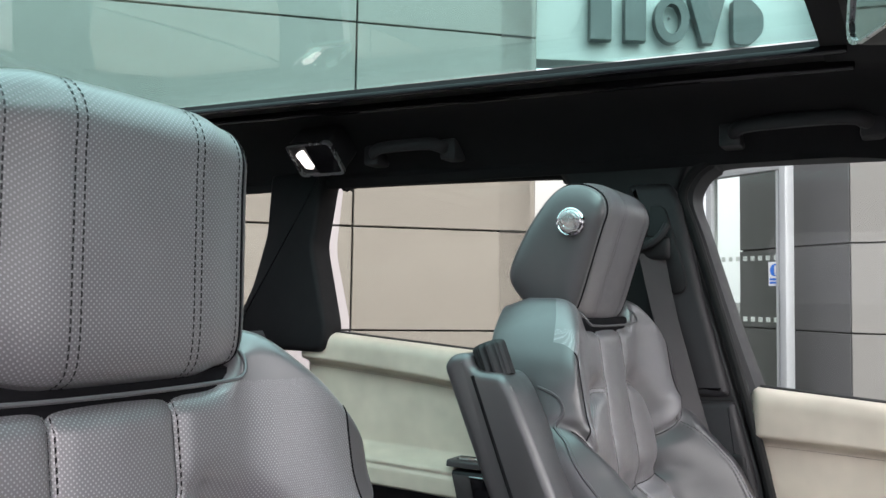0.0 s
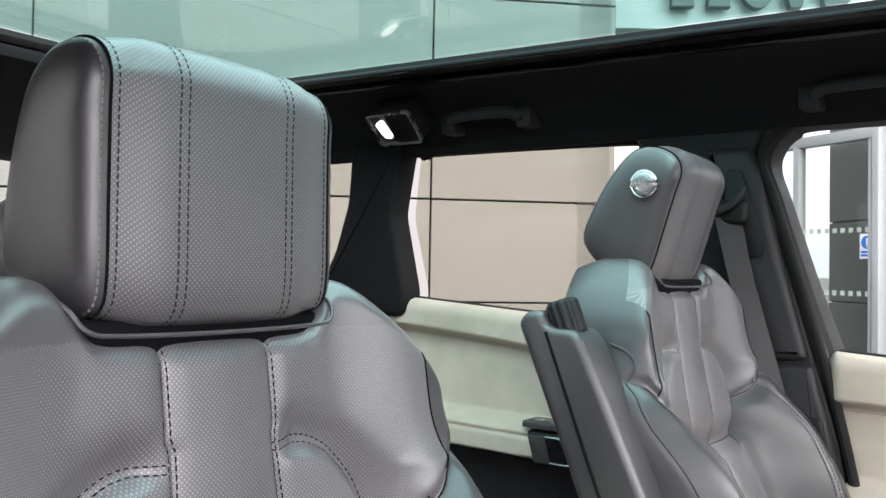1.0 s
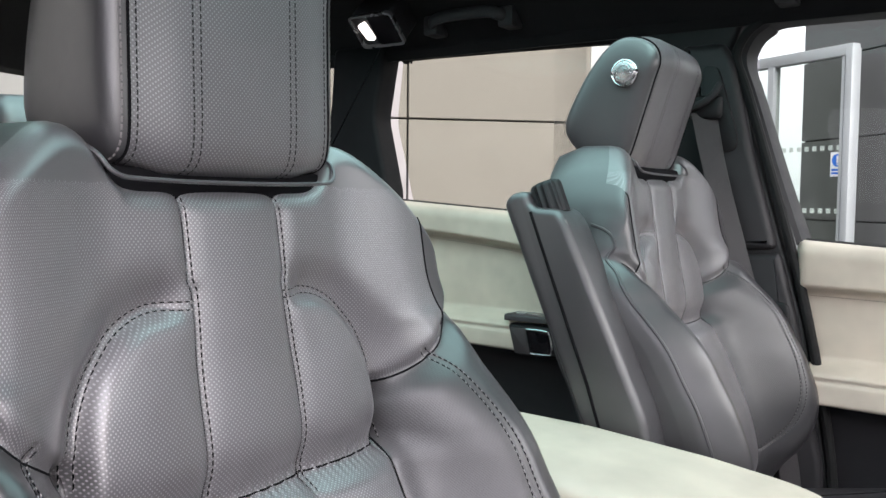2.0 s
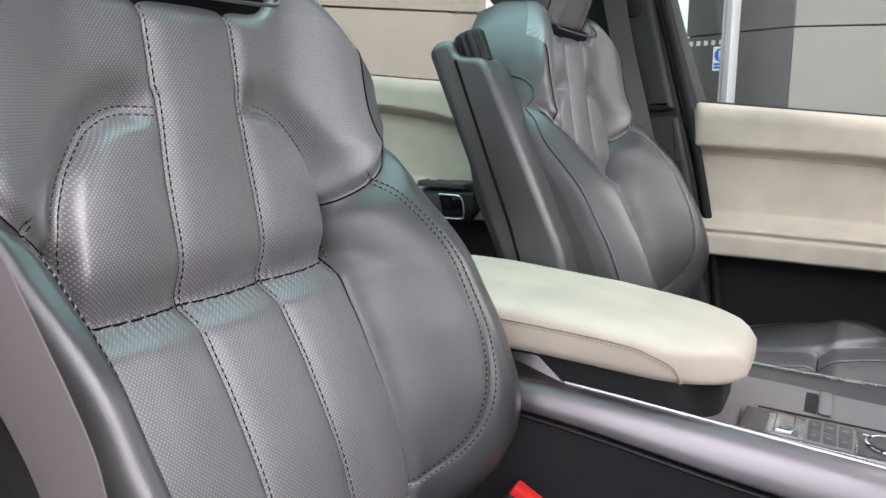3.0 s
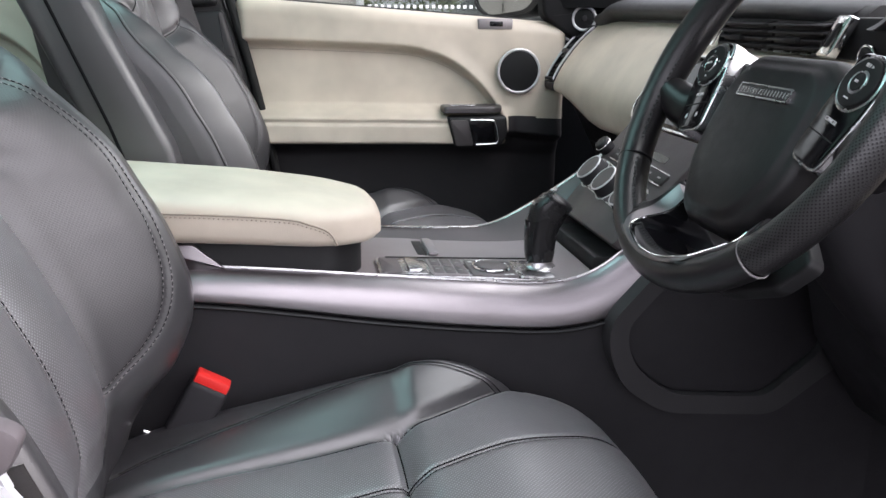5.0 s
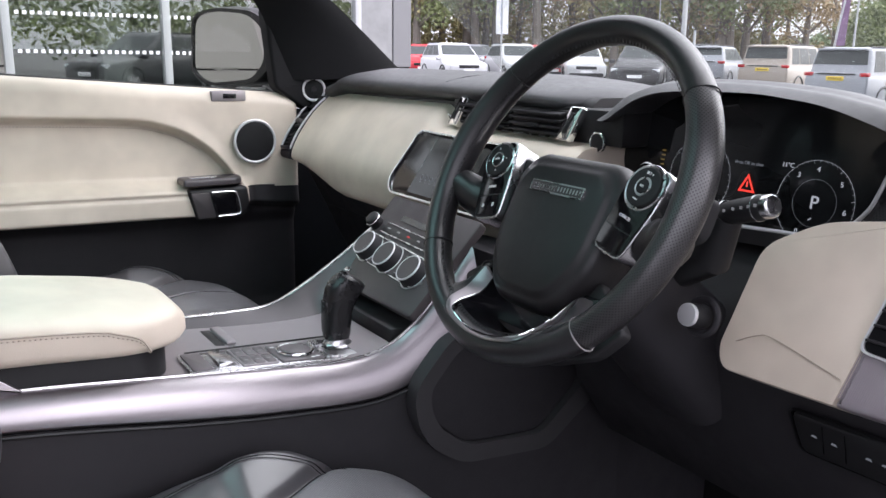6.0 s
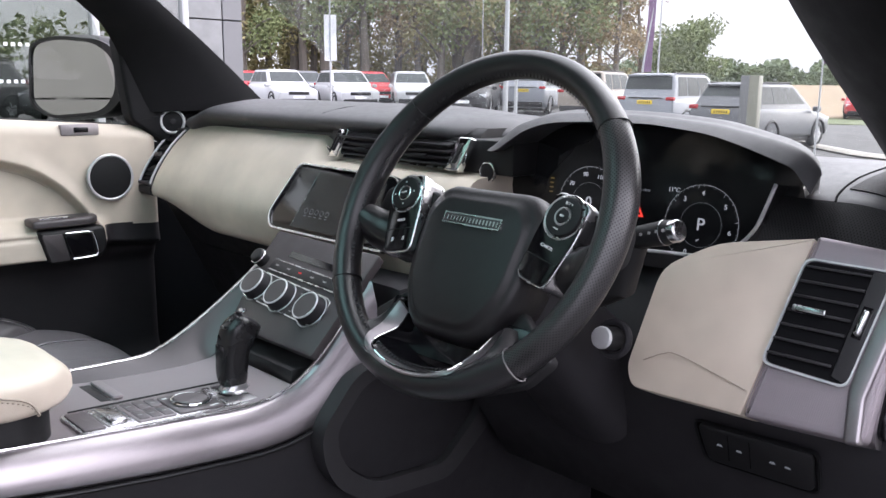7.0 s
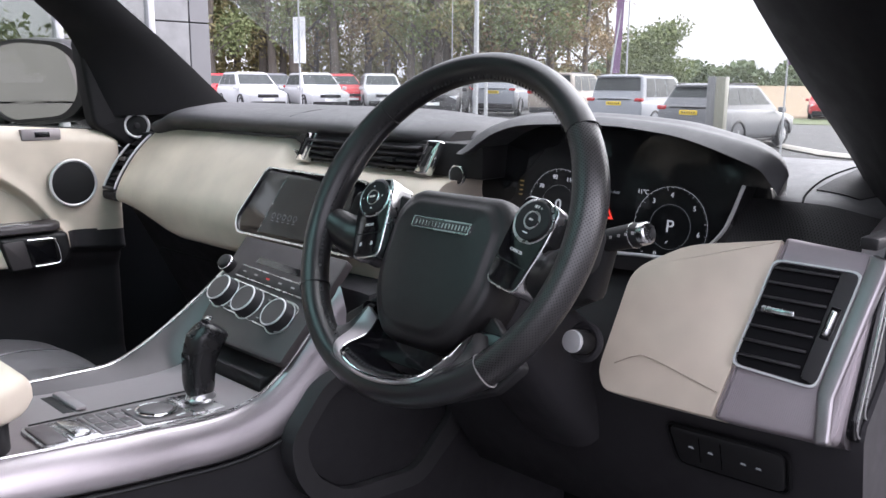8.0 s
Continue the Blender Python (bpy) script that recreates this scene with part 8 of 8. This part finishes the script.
nt = part("notice", moved(box(0.035, 0.185, 1.50, 1.72, -0.014, -0.010, 0.001), EM), M_WHITE, ent, "blue and white safety notice")
part("notice_disc", disc(0.058, 0.002, EM @ Matrix.Translation((0.11, 1.645, -0.0165)), 32), M_BLUE, nt)
part("notice_mark", moved(box(0.102, 0.118, 1.62, 1.685, -0.019, -0.0165), EM), M_WHITE, nt)
part("notice_dot", moved(box(0.102, 0.118, 1.602, 1.612, -0.019, -0.0165), EM), M_WHITE, nt)
for z in (1.56, 1.53):
    part("notice_bar", moved(box(0.05, 0.17, z - 0.010, z + 0.010, -0.016, -0.014), EM), M_BLUE, nt)

# showroom glass
sg = thing("showroom_window", (2.3, 7.31, 0.0), "tall showroom glass in white frames", "window", kind="structure")
for x in (0.60, 1.96, 3.05, 3.98):
    part("frame_post", box(x - 0.035, x + 0.035, 7.27, 7.38, 0, 4.3, 0.005), M_ALU, sg)
for x0, x1 in ((0.635, 1.925), (1.995, 3.015), (3.085, 3.945)):
    p = part("glass_pane", box(x0, x1, 7.318, 7.33, 0.05, 4.28), M_SHOWGLASS, sg)
    p.visible_shadow = False
part("bottom_rail", box(0.6, 4.0, 7.28, 7.37, 0.0, 0.08, 0.004), M_ALU, sg)
for z in (1.22, 1.55):
    for i in range(52):
        part("glass_mark", box(0.68 + 0.062 * i, 0.712 + 0.062 * i, 7.312, 7.3165, z - 0.016, z + 0.016), M_WHITE, sg)
structure("pillar", box(1.45, 1.72, 7.7, 7.97, 0.03, 6.6, 0.01), M_INNER, "pale showroom column behind the glass", "column")


# ---- plants and trees ----
def leaf_mat(name, dark, light):
    k = Nodes(name)
    ra = k.add("NewGeometry").outputs["Random Per Island"]
    n = k.noise(0.5, 3, 0.6)
    tone = k.mix(k.math("ADD", k.math("MULTIPLY", ra, 0.6), k.math("MULTIPLY", n, 0.4)), dark, light)
    return k.set(color=tone, rough=0.65, spec=0.3)


M_BARK = paving("bark", (0.16, 0.14, 0.12), (0.10, 0.09, 0.08), 0.9)
M_LEAF_G = leaf_mat("green_leaves", (0.12, 0.16, 0.07), (0.27, 0.30, 0.14))
M_LEAF_O = leaf_mat("turning_leaves", (0.17, 0.16, 0.08), (0.36, 0.31, 0.15))
M_LEAF_B = leaf_mat("brown_leaves", (0.20, 0.15, 0.09), (0.38, 0.28, 0.15))
M_HEDGE = leaf_mat("far_wood_leaves", (0.11, 0.15, 0.09), (0.19, 0.23, 0.13))


def leaves(centres, per, spread, size, rnd):
    """Many small bent leaf clumps round the given centres."""
    V, F = [], []
    for c in centres:
        for _ in range(per):
            o = np.array([rnd.gauss(0, 1) for _ in range(3)])
            o *= spread * (0.35 + 0.65 * rnd.random()) / (np.linalg.norm(o) + 1e-6)
            p = np.asarray(c) + o * np.array([1, 1, 0.75])
            a = np.array([rnd.uniform(-1, 1) for _ in range(3)])
            b = np.cross(a, [rnd.uniform(-1, 1) for _ in range(3)])
            a, b = a / (np.linalg.norm(a) + 1e-6), b / (np.linalg.norm(b) + 1e-6)
            s = size * rnd.uniform(0.5, 1.3)
            n = np.cross(a, b) * s * 0.25
            k = len(V)
            V += [p - a * s, p + b * s * 0.55 + n, p + a * s, p - b * s * 0.55 + n]
            F += [(k, k + 1, k + 2), (k, k + 2, k + 3)]
    return V, F


def build_tree(name, at, height, spread, lean, leaf, seed, label, density=1.0, group="trees behind the car park", leaf_size=0.15):
    rnd = random.Random(seed)
    root = thing(name, at, label, "tree", group)
    top = np.array([lean, 0.3 * lean, height])
    trunk = catmull([(0, 0, -0.05), (rnd.uniform(-0.2, 0.2), rnd.uniform(-0.2, 0.2), height * 0.35), tuple(top * np.array([1, 1, 0.7])), tuple(top)], 16) + np.array(at)
    bm = tube(trunk, np.linspace(0.022 * height + 0.03, 0.02, 16), 8)
    tips = []
    for i in range(15):
        f = rnd.uniform(0.22, 0.97)
        base = trunk[int(f * 15)]
        ang = rnd.uniform(0, 2 * math.pi)
        reach = spread * (1.05 - 0.6 * f) * rnd.uniform(0.6, 1.1)
        tip = base + np.array([math.cos(ang) * reach, math.sin(ang) * reach, reach * rnd.uniform(0.35, 0.9)])
        mid = (base + tip) / 2 + np.array([0, 0, 0.12 * reach])
        limb = catmull([base, mid, tip], 7)
        bm = join(bm, tube(limb, np.linspace(0.07, 0.015, 7) * height / 9, 5))
        for q in (3, 4, 5, 6):
            tips.append(limb[q] + np.array([rnd.gauss(0, 0.3), rnd.gauss(0, 0.3), rnd.gauss(0, 0.25)]))
    tips.append(trunk[-1])
    part("trunk", bm, M_BARK, root)
    v, f = leaves(tips, int(64 * density), spread * 0.42, leaf_size, rnd)
    part("crown", (v, f), leaf, root, "uneven crown of small leaves")
    return root


kinds = [build_tree("tree", (-60, -80 - 12 * i, -0.004), h, s, l, lf, 11 + i, lab, de) for i, (h, s, l, lf, lab, de) in enumerate((
    (13, 3.4, 0.6, M_LEAF_O, "tall tree with thin turning leaves", 1.0),
    (15, 3.8, -0.5, M_LEAF_G, "tall green broadleaf tree", 1.1),
    (12, 3.0, 0.3, M_LEAF_B, "half-bare tree with brown autumn leaves", 0.55),
    (14, 3.2, -0.8, M_LEAF_O, "tall tree with thin turning leaves", 0.8)))]
rt = random.Random(5)
for i, b in enumerate(np.linspace(36.5, 66, 22)):
    for row in (0, 1):
        d = 60 + 12 * row + rt.uniform(-4, 4)
        p = bearing(b + rt.uniform(-0.5, 0.5) + 0.6 * row, d)
        src = kinds[rt.choice((0, 1, 2, 3) if b < 52 else (0, 1, 1, 3))]
        m = Matrix.Translation((p.x, p.y, ground_z(p.x, p.y) - 0.004)) @ Matrix.Rotation(rt.uniform(0, 6.28), 4, "Z") @ Matrix.Scale(rt.uniform(0.8, 1.15), 4)
        t = copy_thing(src, m)
        t.scale = (m.to_scale().x,) * 3
for i, (b, d, k, s) in enumerate(((34.4, 58, 2, 0.85), (33.0, 62, 2, 0.8), (35.6, 66, 3, 0.7))):
    p = bearing(b, d)
    t = copy_thing(kinds[k], Matrix.Translation((p.x, p.y, ground_z(p.x, p.y) - 0.004)) @ Matrix.Rotation(i * 2.0, 4, "Z"))
    t.scale = (s,) * 3
for i, (src, b) in enumerate(zip(kinds, (60.4, 44.2, 38.8, 55.1))):
    p = bearing(b, 57)
    src.location = (p.x, p.y, ground_z(p.x, p.y) - 0.004)
p = bearing(30.3, 52)
build_tree("small_tree", (p.x, p.y, ground_z(p.x, p.y)), 4.6, 2.2, 0.1, M_LEAF_G, 77, "small round-headed green tree", 2.6, "", 0.12)
rh = random.Random(9)
hv, hf = leaves([tuple(bearing(b, 240 + rh.uniform(-10, 10), rh.uniform(1.0, 6.4) + 0.9 * math.sin(b * 2.1))) for b in np.linspace(4, 46, 1000)], 22, 2.2, 0.75, rh)
hv2, hf2 = leaves([tuple(bearing(b + rh.uniform(-0.3, 0.3), 64 + rh.uniform(-4, 12), 0.3 + rh.uniform(0, 3.6) * (0.45 + 0.55 * float(smooth(34, 40, b))))) for b in np.linspace(32.5, 68, 620)], 30, 1.15, 0.20, rh)
sv, sf = leaves([tuple(bearing(b, 38 + rh.uniform(-3, 3), 1.0 + rh.uniform(0, 3.4))) for b in np.linspace(-88, -18, 260)], 30, 1.2, 0.22, rh)
structure("yard_hedge", (sv, sf), M_LEAF_G, "tall hedge across the yard", "hedge", kind="stuff")
structure("far_wood", (hv, hf), M_HEDGE, "distant wood along the horizon", "woodland", kind="stuff")
structure("undergrowth", (hv2, hf2), M_LEAF_O, "dense hedge growth under the trees", "hedge", kind="stuff")
pv, pf = leaves([(0.72 + 0.12 * i, 8.3 + 0.1 * (i % 2), 1.33 + 0.05 * (i % 3)) for i in range(7)], 60, 0.11, 0.05, rh)
plant = thing("potted_plants", (1.4, 8.3, 0.03), "green potted plants in a long planter", "plant")
part("foliage", (pv, pf), M_LEAF_G, plant)
part("planter", box(0.64, 1.7, 8.15, 8.5, 0.03, 1.24, 0.02), M_CLAD_DARK, plant)


# ---- parked cars ----
def paint(name, base, met=0.25):
    k = Nodes(name)
    dirt = k.noise(3, 4, 0.6)
    return k.set(color=k.mix(k.span(dirt, 0.4, 0.8, 0, 0.15), base, (0.2, 0.19, 0.17)), rough=0.45, metal=0.0, spec=0.35, coat=0.25, coat_rough=0.15)


P_WHITE, P_SILVER, P_GREY = paint("white_paint", (0.42, 0.43, 0.44), 0.0), paint("silver_paint", (0.22, 0.235, 0.26), 0.5), paint("grey_paint", (0.10, 0.105, 0.115), 0.5)
P_RED, P_BLACK, P_TAN = paint("red_paint", (0.45, 0.02, 0.03), 0.1), paint("black_paint", (0.025, 0.026, 0.03), 0.3), paint("tan_paint", (0.27, 0.235, 0.20), 0.4)
M_CARGLASS = plastic("car_window", (0.045, 0.052, 0.052), 0.3, 0.0, spec=0.08)
M_HEADLAMP = plastic("head_lamp", (0.55, 0.58, 0.60), 0.1, 0.0)
M_TAILLAMP = plastic("tail_lamp", (0.35, 0.015, 0.02), 0.15, 0.0)
M_YELLOW = plastic("yellow_plate", (0.72, 0.52, 0.03), 0.5, 0.0)


def build_suv(L=4.7, W=1.96, H=1.78, boxy=0.0):
    """A parked estate-bodied car: body, glasshouse, roof, pillars, wheels, lamps, plates."""
    root = thing("parked_car", (0, 0, 0), "parked car", "car", "cars in the yard")
    hl, hw = L / 2, W / 2
    st = [(-hl, 0.55, 0.42, 1.10, 0.86), (-hl + 0.04, 0.32, 0.40, 1.17, 0.95), (-hl + 0.25, 0.26, 0.24, 1.20, 1.0), (-0.5, 0.24, 0.24, 1.18, 1.0), (0.8, 0.24, 0.24, 1.15, 1.0), (1.25, 0.24, 0.24, 1.06, 0.99), (hl - 0.35, 0.25, 0.26, 0.98 - 0.02 * (1 - boxy), 0.97), (hl - 0.06, 0.30, 0.34, 0.90, 0.90), (hl, 0.45, 0.45, 0.80, 0.80)]
    rings = []
    for x, _, z0, z1, w in st:
        sec = []
        for a in np.linspace(0, 2 * math.pi, 32, endpoint=False):
            c, s = math.cos(a), math.sin(a)
            sec.append((x, hw * w * math.copysign(abs(c) ** 0.35, c), (z0 + z1) / 2 + (z1 - z0) / 2 * math.copysign(abs(s) ** 0.4, s)))
        rings.append(sec)
    part("body", loft(rings), P_WHITE, root, "painted car body", sharp=40)
    # greenhouse in body colour with windows let into it
    rake = 0.36 - 0.2 * boxy
    g = [(1.06, -hl + 0.10, 1.16, 0.93), (1.22, -hl + 0.16, 0.90, 0.905), (H - 0.30, -hl + 0.16 + 0.5 * rake, 0.52 + 0.16 * boxy, 0.83 + 0.04 * boxy), (H - 0.10, -hl + 0.12 + rake, 0.24 + 0.26 * boxy, 0.76 + 0.06 * boxy), (H - 0.02, -hl + 0.30 + rake, 0.02 + 0.24 * boxy, 0.70 + 0.05 * boxy), (H, -hl + 0.50 + rake, -0.30 + 0.2 * boxy, 0.60 + 0.05 * boxy)]
    part("greenhouse", loft([[(*q, z) for q in rounded([(x0, -w * hw), (x1, -w * hw), (x1, w * hw), (x0, w * hw)], 0.13, 5)] for z, x0, x1, w in g]), P_WHITE, root, "painted upper body", sharp=45)
    lev = lambda z: [float(np.interp(z, [q[0] for q in g], [q[i] for q in g])) for i in (1, 2, 3)]  # noqa: E731
    za, zc = 1.215, H - 0.115
    for s in (-1, 1):
        for f0, f1 in ((0.085, 0.295), (0.315, 0.585), (0.605, 0.90)):
            P = []
            for z in np.linspace(za, zc, 4):
                x0, x1, w = lev(z)
                P.append([(x0 + (x1 - x0) * f, s * (w * hw + 0.004), z) for f in np.linspace(f0, f1, 4)])
            part("side_window", thick(P, (0, s * 0.006, 0)), M_CARGLASS, root, "dark side window")
    for name, k, sg in (("rear_window", 0, -1), ("front_screen", 1, 1)):
        P = []
        for z in np.linspace(za + (0.02 if k else 0.20), zc + 0.005, 4):
            q = lev(z)
            P.append([(q[k] + sg * 0.005, y, z) for y in np.linspace(-q[2] * hw * 0.90, q[2] * hw * 0.90, 5)])
        part(name, thick(P, (sg * 0.006, 0, 0)), M_CARGLASS, root, "dark window glass")
    zt, x0, x1, w = H - 0.075, g[3][1], g[3][2], g[3][3]
    for s in (-1, 1):
        part("roof_rail", tube([(x0 + 0.1, s * (w * hw - 0.06), zt + 0.075), (x1 - 0.15, s * (w * hw - 0.06), zt + 0.075)], 0.02, 6), M_TRIM, root)
        part("head_lamp", box(hl - 0.20, hl - 0.015, s * 0.52 * hw, s * 0.90 * hw, 0.72, 0.84, 0.03), M_HEADLAMP, root)
        part("tail_lamp", box(-hl - 0.02, -hl + 0.14, s * 0.70 * hw, s * 0.965 * hw, 1.08, 1.19, 0.03), M_TAILLAMP, root)
        part("wing_mirror", box(0.95, 1.15, s * hw * 0.98, s * (hw + 0.17), 1.0, 1.15, 0.04), P_WHITE, root)
        for x in (-hl + 0.92, hl - 0.90):
            wm = axes((x, s * (hw - 0.235), 0.355), (1, 0, 0), (0, 0, -s) if s > 0 else (0, 0, 1))
            wm = Matrix.Translation((x, s * (hw - 0.02), 0.355)) @ Matrix.Rotation(radians(90), 4, "X")
            ty = part("wheel", ring(0.27, 0.095, wm @ Matrix.Translation((0, 0, s * 0.10)), 32, 10, 1.25), M_RUBBER, root, "tyre on a grey alloy wheel")
            part("alloy_wheel", disc(0.215, 0.03, wm @ Matrix.Translation((0, 0, s * 0.10 - s * 0.085 - 0.015)), 24), M_SATIN, ty)
            for q in range(5):
                a = q * 2 * math.pi / 5
                part("spoke", moved(box(0.04, 0.21, -0.025, 0.025, -0.02, 0.02, 0.008), wm @ Matrix.Translation((0, 0, s * 0.002)) @ Matrix.Rotation(a, 4, "Z")), M_ALU, ty)
            part("arch", tube([(x + 0.41 * math.cos(a), s * (hw - 0.012), 0.37 + 0.41 * math.sin(a)) for a in np.linspace(0, math.pi, 14)], 0.045, 6), M_TRIM, root)
    tg = part("tailgate", loft([[(x, y, z) for y in np.linspace(-wd * hw, wd * hw, 7)] + [(x + 0.10, y, z) for y in np.linspace(wd * hw, -wd * hw, 7)] for z, x, wd in ((0.62, -hl - 0.005, 0.88), (0.90, -hl - 0.012, 0.90), (1.12, -hl + 0.02, 0.90), (1.20, -hl + 0.07, 0.88))]), P_WHITE, root, "painted tailgate", sharp=30)
    part("tailgate_strip", box(-hl - 0.02, -hl + 0.02, -0.58 * hw, 0.58 * hw, 1.13, 1.17, 0.006), M_TRIM, tg)
    part("spoiler", plate(rounded([(x0 - 0.12, -0.92 * w * hw), (x0 + 0.16, -0.92 * w * hw), (x0 + 0.16, 0.92 * w * hw), (x0 - 0.12, 0.92 * w * hw)], 0.05), 0.04, Matrix.Translation((0, 0, zt - 0.01)), 0.012), P_WHITE, root, "roof spoiler")
    part("grille", box(hl - 0.06, hl + 0.012, -0.48 * hw, 0.48 * hw, 0.66, 0.80, 0.015), M_TRIM, root)
    part("front_bumper", box(hl - 0.14, hl + 0.02, -0.80 * hw, 0.80 * hw, 0.30, 0.50, 0.04), M_TRIM, root)
    part("front_plate", box(hl + 0.018, hl + 0.03, -0.26, 0.26, 0.50, 0.61, 0.004), M_WHITE, root)
    part("rear_bumper", box(-hl - 0.03, -hl + 0.14, -0.86 * hw, 0.86 * hw, 0.34, 0.56, 0.04), M_TRIM, root)
    rp = part("rear_plate", box(-hl - 0.030, -hl - 0.012, -0.26, 0.26, 0.96, 1.08, 0.004), M_YELLOW, root, "yellow number plate with plain bars")
    for i in range(6):
        part("plate_bar", box(-hl - 0.033, -hl - 0.030, -0.20 + 0.07 * i, -0.16 + 0.07 * i, 0.99, 1.05), M_TRIM, rp)
    part("underbody", box(-hl + 0.2, hl - 0.2, -hw * 0.85, hw * 0.85, 0.18, 0.30, 0.02), M_TRIM, root)
    return root


suv, boxy = build_suv(), build_suv(4.75, 2.0, 1.92, 0.9)
CARS = [
    (suv, 56.6, 40, 56.6 + 180 + 18, P_WHITE, "white sport utility car facing the yard"),
    (suv, 55.2, 44, 55.0 + 180 + 20, P_GREY, "dark grey sport utility car behind a white one"),
    (suv, 52.4, 40, 52.4 + 180 + 16, P_WHITE, "white sport utility car facing the yard"),
    (suv, 50.8, 44, 50.8 + 180 + 16, P_RED, "dark red car half hidden in the row"),
    (suv, 48.1, 42, 48.1 + 180 + 6, P_WHITE, "white sport utility car facing the yard"),
    (suv, 44.0, 34, 44.0 + 180 - 8, P_BLACK, "dark sport utility car facing the yard"),
    (boxy, 40.6, 44, 24, P_BLACK, "black boxy off-road car seen from behind"),
    (suv, 39.6, 38, 25, P_SILVER, "silver car half hidden behind a post"),
    (boxy, 35.2, 36, 12, P_TAN, "brown boxy off-road car beyond a silver one"),
    (boxy, 30.4, 29.5, 5, P_SILVER, "silver off-road car seen from behind"),
    (suv, 25.2, 25.5, -1, P_GREY, "grey sport utility car seen from behind"),
    (suv, -58.0, 12.5, 150, P_BLACK, "dark sport utility car across the yard"),
    (suv, -44.0, 15.0, 148, P_GREY, "grey sport utility car across the yard"),
    (boxy, -34.0, 18.0, 146, P_BLACK, "black boxy off-road car across the yard"),
    (suv, 58.6, 47, 58 + 180, P_RED, "red car at the end of the row"),
    (boxy, 19.5, 53, 200, P_RED, "red van on the road"),
]
for i, (src, b, d, head, col, lab) in enumerate(CARS):
    p = bearing(b, d)
    m = Matrix.Translation((p.x, p.y, ground_z(p.x, p.y) - 0.004)) @ Matrix.Rotation(radians(head), 4, "Z")
    if i >= len(CARS) - 2:
        ob = src
        ob.matrix_basis = m
    else:
        ob = copy_thing(src, m)
    tagged(ob, lab)
    for c in ob.children_recursive:
        if c.data and c.material_slots and c.material_slots[0].material == P_WHITE:
            c.material_slots[0].link = "OBJECT"
            c.material_slots[0].material = col

# ---- posts and banners ----
M_PURPLE = cloth("purple_banner", (0.20, 0.12, 0.21), 60)
M_OLIVE = plastic("olive_panel", (0.20, 0.20, 0.16), 0.5)


def on_yard(b, d):
    p = bearing(b, d)
    return p.x, p.y, ground_z(p.x, p.y) - 0.004


def pole(b, d, r, h, name, label, lean=0.0):
    x, y, z = on_yard(b, d)
    root = thing(name, (x, y, z), label, "post")
    part("shaft", tube([(x, y, z - 0.02), (x + lean * 0.3, y - lean * 0.3, z + h * 0.4), (x + lean, y - lean, z + h)], [r, r * 0.9, r * 0.6], 12), M_ALU, root)
    part("foot_plate", box(x - r * 2, x + r * 2, y - r * 2, y + r * 2, z, z + 0.03, 0.005), M_ALU, root)
    return root


fp = pole(53.4, 36, 0.045, 6.5, "banner_post", "white banner on a slim metal post")
x, y, z = on_yard(53.4, 36)
bm_ = axes((x, y, z), Vector((math.sin(radians(53.4)), -math.cos(radians(53.4)), 0)), (0, 0, 1))
part("banner", thick([[bm_ @ Vector((0.06 + 0.5 * u - 0.3, 2.1 + 1.85 * v, 0.03 * math.sin(6 * v + 2 * u))) for v in np.linspace(0, 1, 12)] for u in np.linspace(0, 1, 5)], (0.004, 0, 0)), M_WHITE, fp, "white cloth banner")
for i in range(4):
    part("banner_mark", moved(box(-0.055, -0.01, 2.45 + 0.32 * i, 2.66 + 0.32 * i, 0.035, 0.037), bm_), M_PALEBLUE, fp)
pole(41.7, 32, 0.10, 7.0, "lamp_column", "thick white lamp column")
pole(41.0, 31, 0.07, 2.2, "marker_post", "short pale marker post")
pole(43.3, 46, 0.03, 8.0, "flag_post", "slim metal post among the trees")
pole(31.8, 45, 0.05, 9.0, "lamp_column", "tall slim lamp column")
pp = pole(33.1, 30, 0.04, 6.0, "banner_post", "leaning post with a purple feather banner", 0.5)
x, y, z = on_yard(33.1, 30)
part("banner", thick([[(x + 0.15 + 0.07 * v + 0.14 * u, y - 0.15 - 0.07 * v - 0.2 * u, z + 1.9 + 4.0 * v) for v in np.linspace(0, 1, 10)] for u in np.linspace(0, 1, 4)], (0.004, 0, 0)), M_PURPLE, pp, "purple cloth")
fb = pole(22.0, 15.5, 0.018, 2.35, "banner_post", "thin white post with a small dark flag")
x, y, z = on_yard(22.0, 15.5)
part("banner", thick([[(x + 0.02, y - 0.16 * u * (1 - 0.5 * v), z + 1.7 + 0.55 * v) for v in np.linspace(0, 1, 8)] for u in np.linspace(0, 1, 4)], (0.004, 0, 0)), M_PURPLE, fb, "small dark flag")
x, y, z = on_yard(26.05, 18)
totem = thing("totem_sign", (x, y, z), "slim grey totem post with an olive face", "sign post")
tmx = Matrix.Translation((x, y, z)) @ Matrix.Rotation(radians(5), 4, "Z")
part("totem_core", moved(box(-0.10, 0.10, 0.0, 0.17, 0, 1.62, 0.006), tmx), M_CLAD_MID, totem, "pale metal side")
part("totem_face", moved(box(-0.11, 0.10, -0.20, -0.005, 0, 1.62, 0.006), tmx), M_OLIVE, totem, "olive grey face")
part("totem_base", moved(box(-0.2, 0.2, -0.28, 0.25, -0.02, 0.04, 0.006), tmx), M_TRIM, totem)
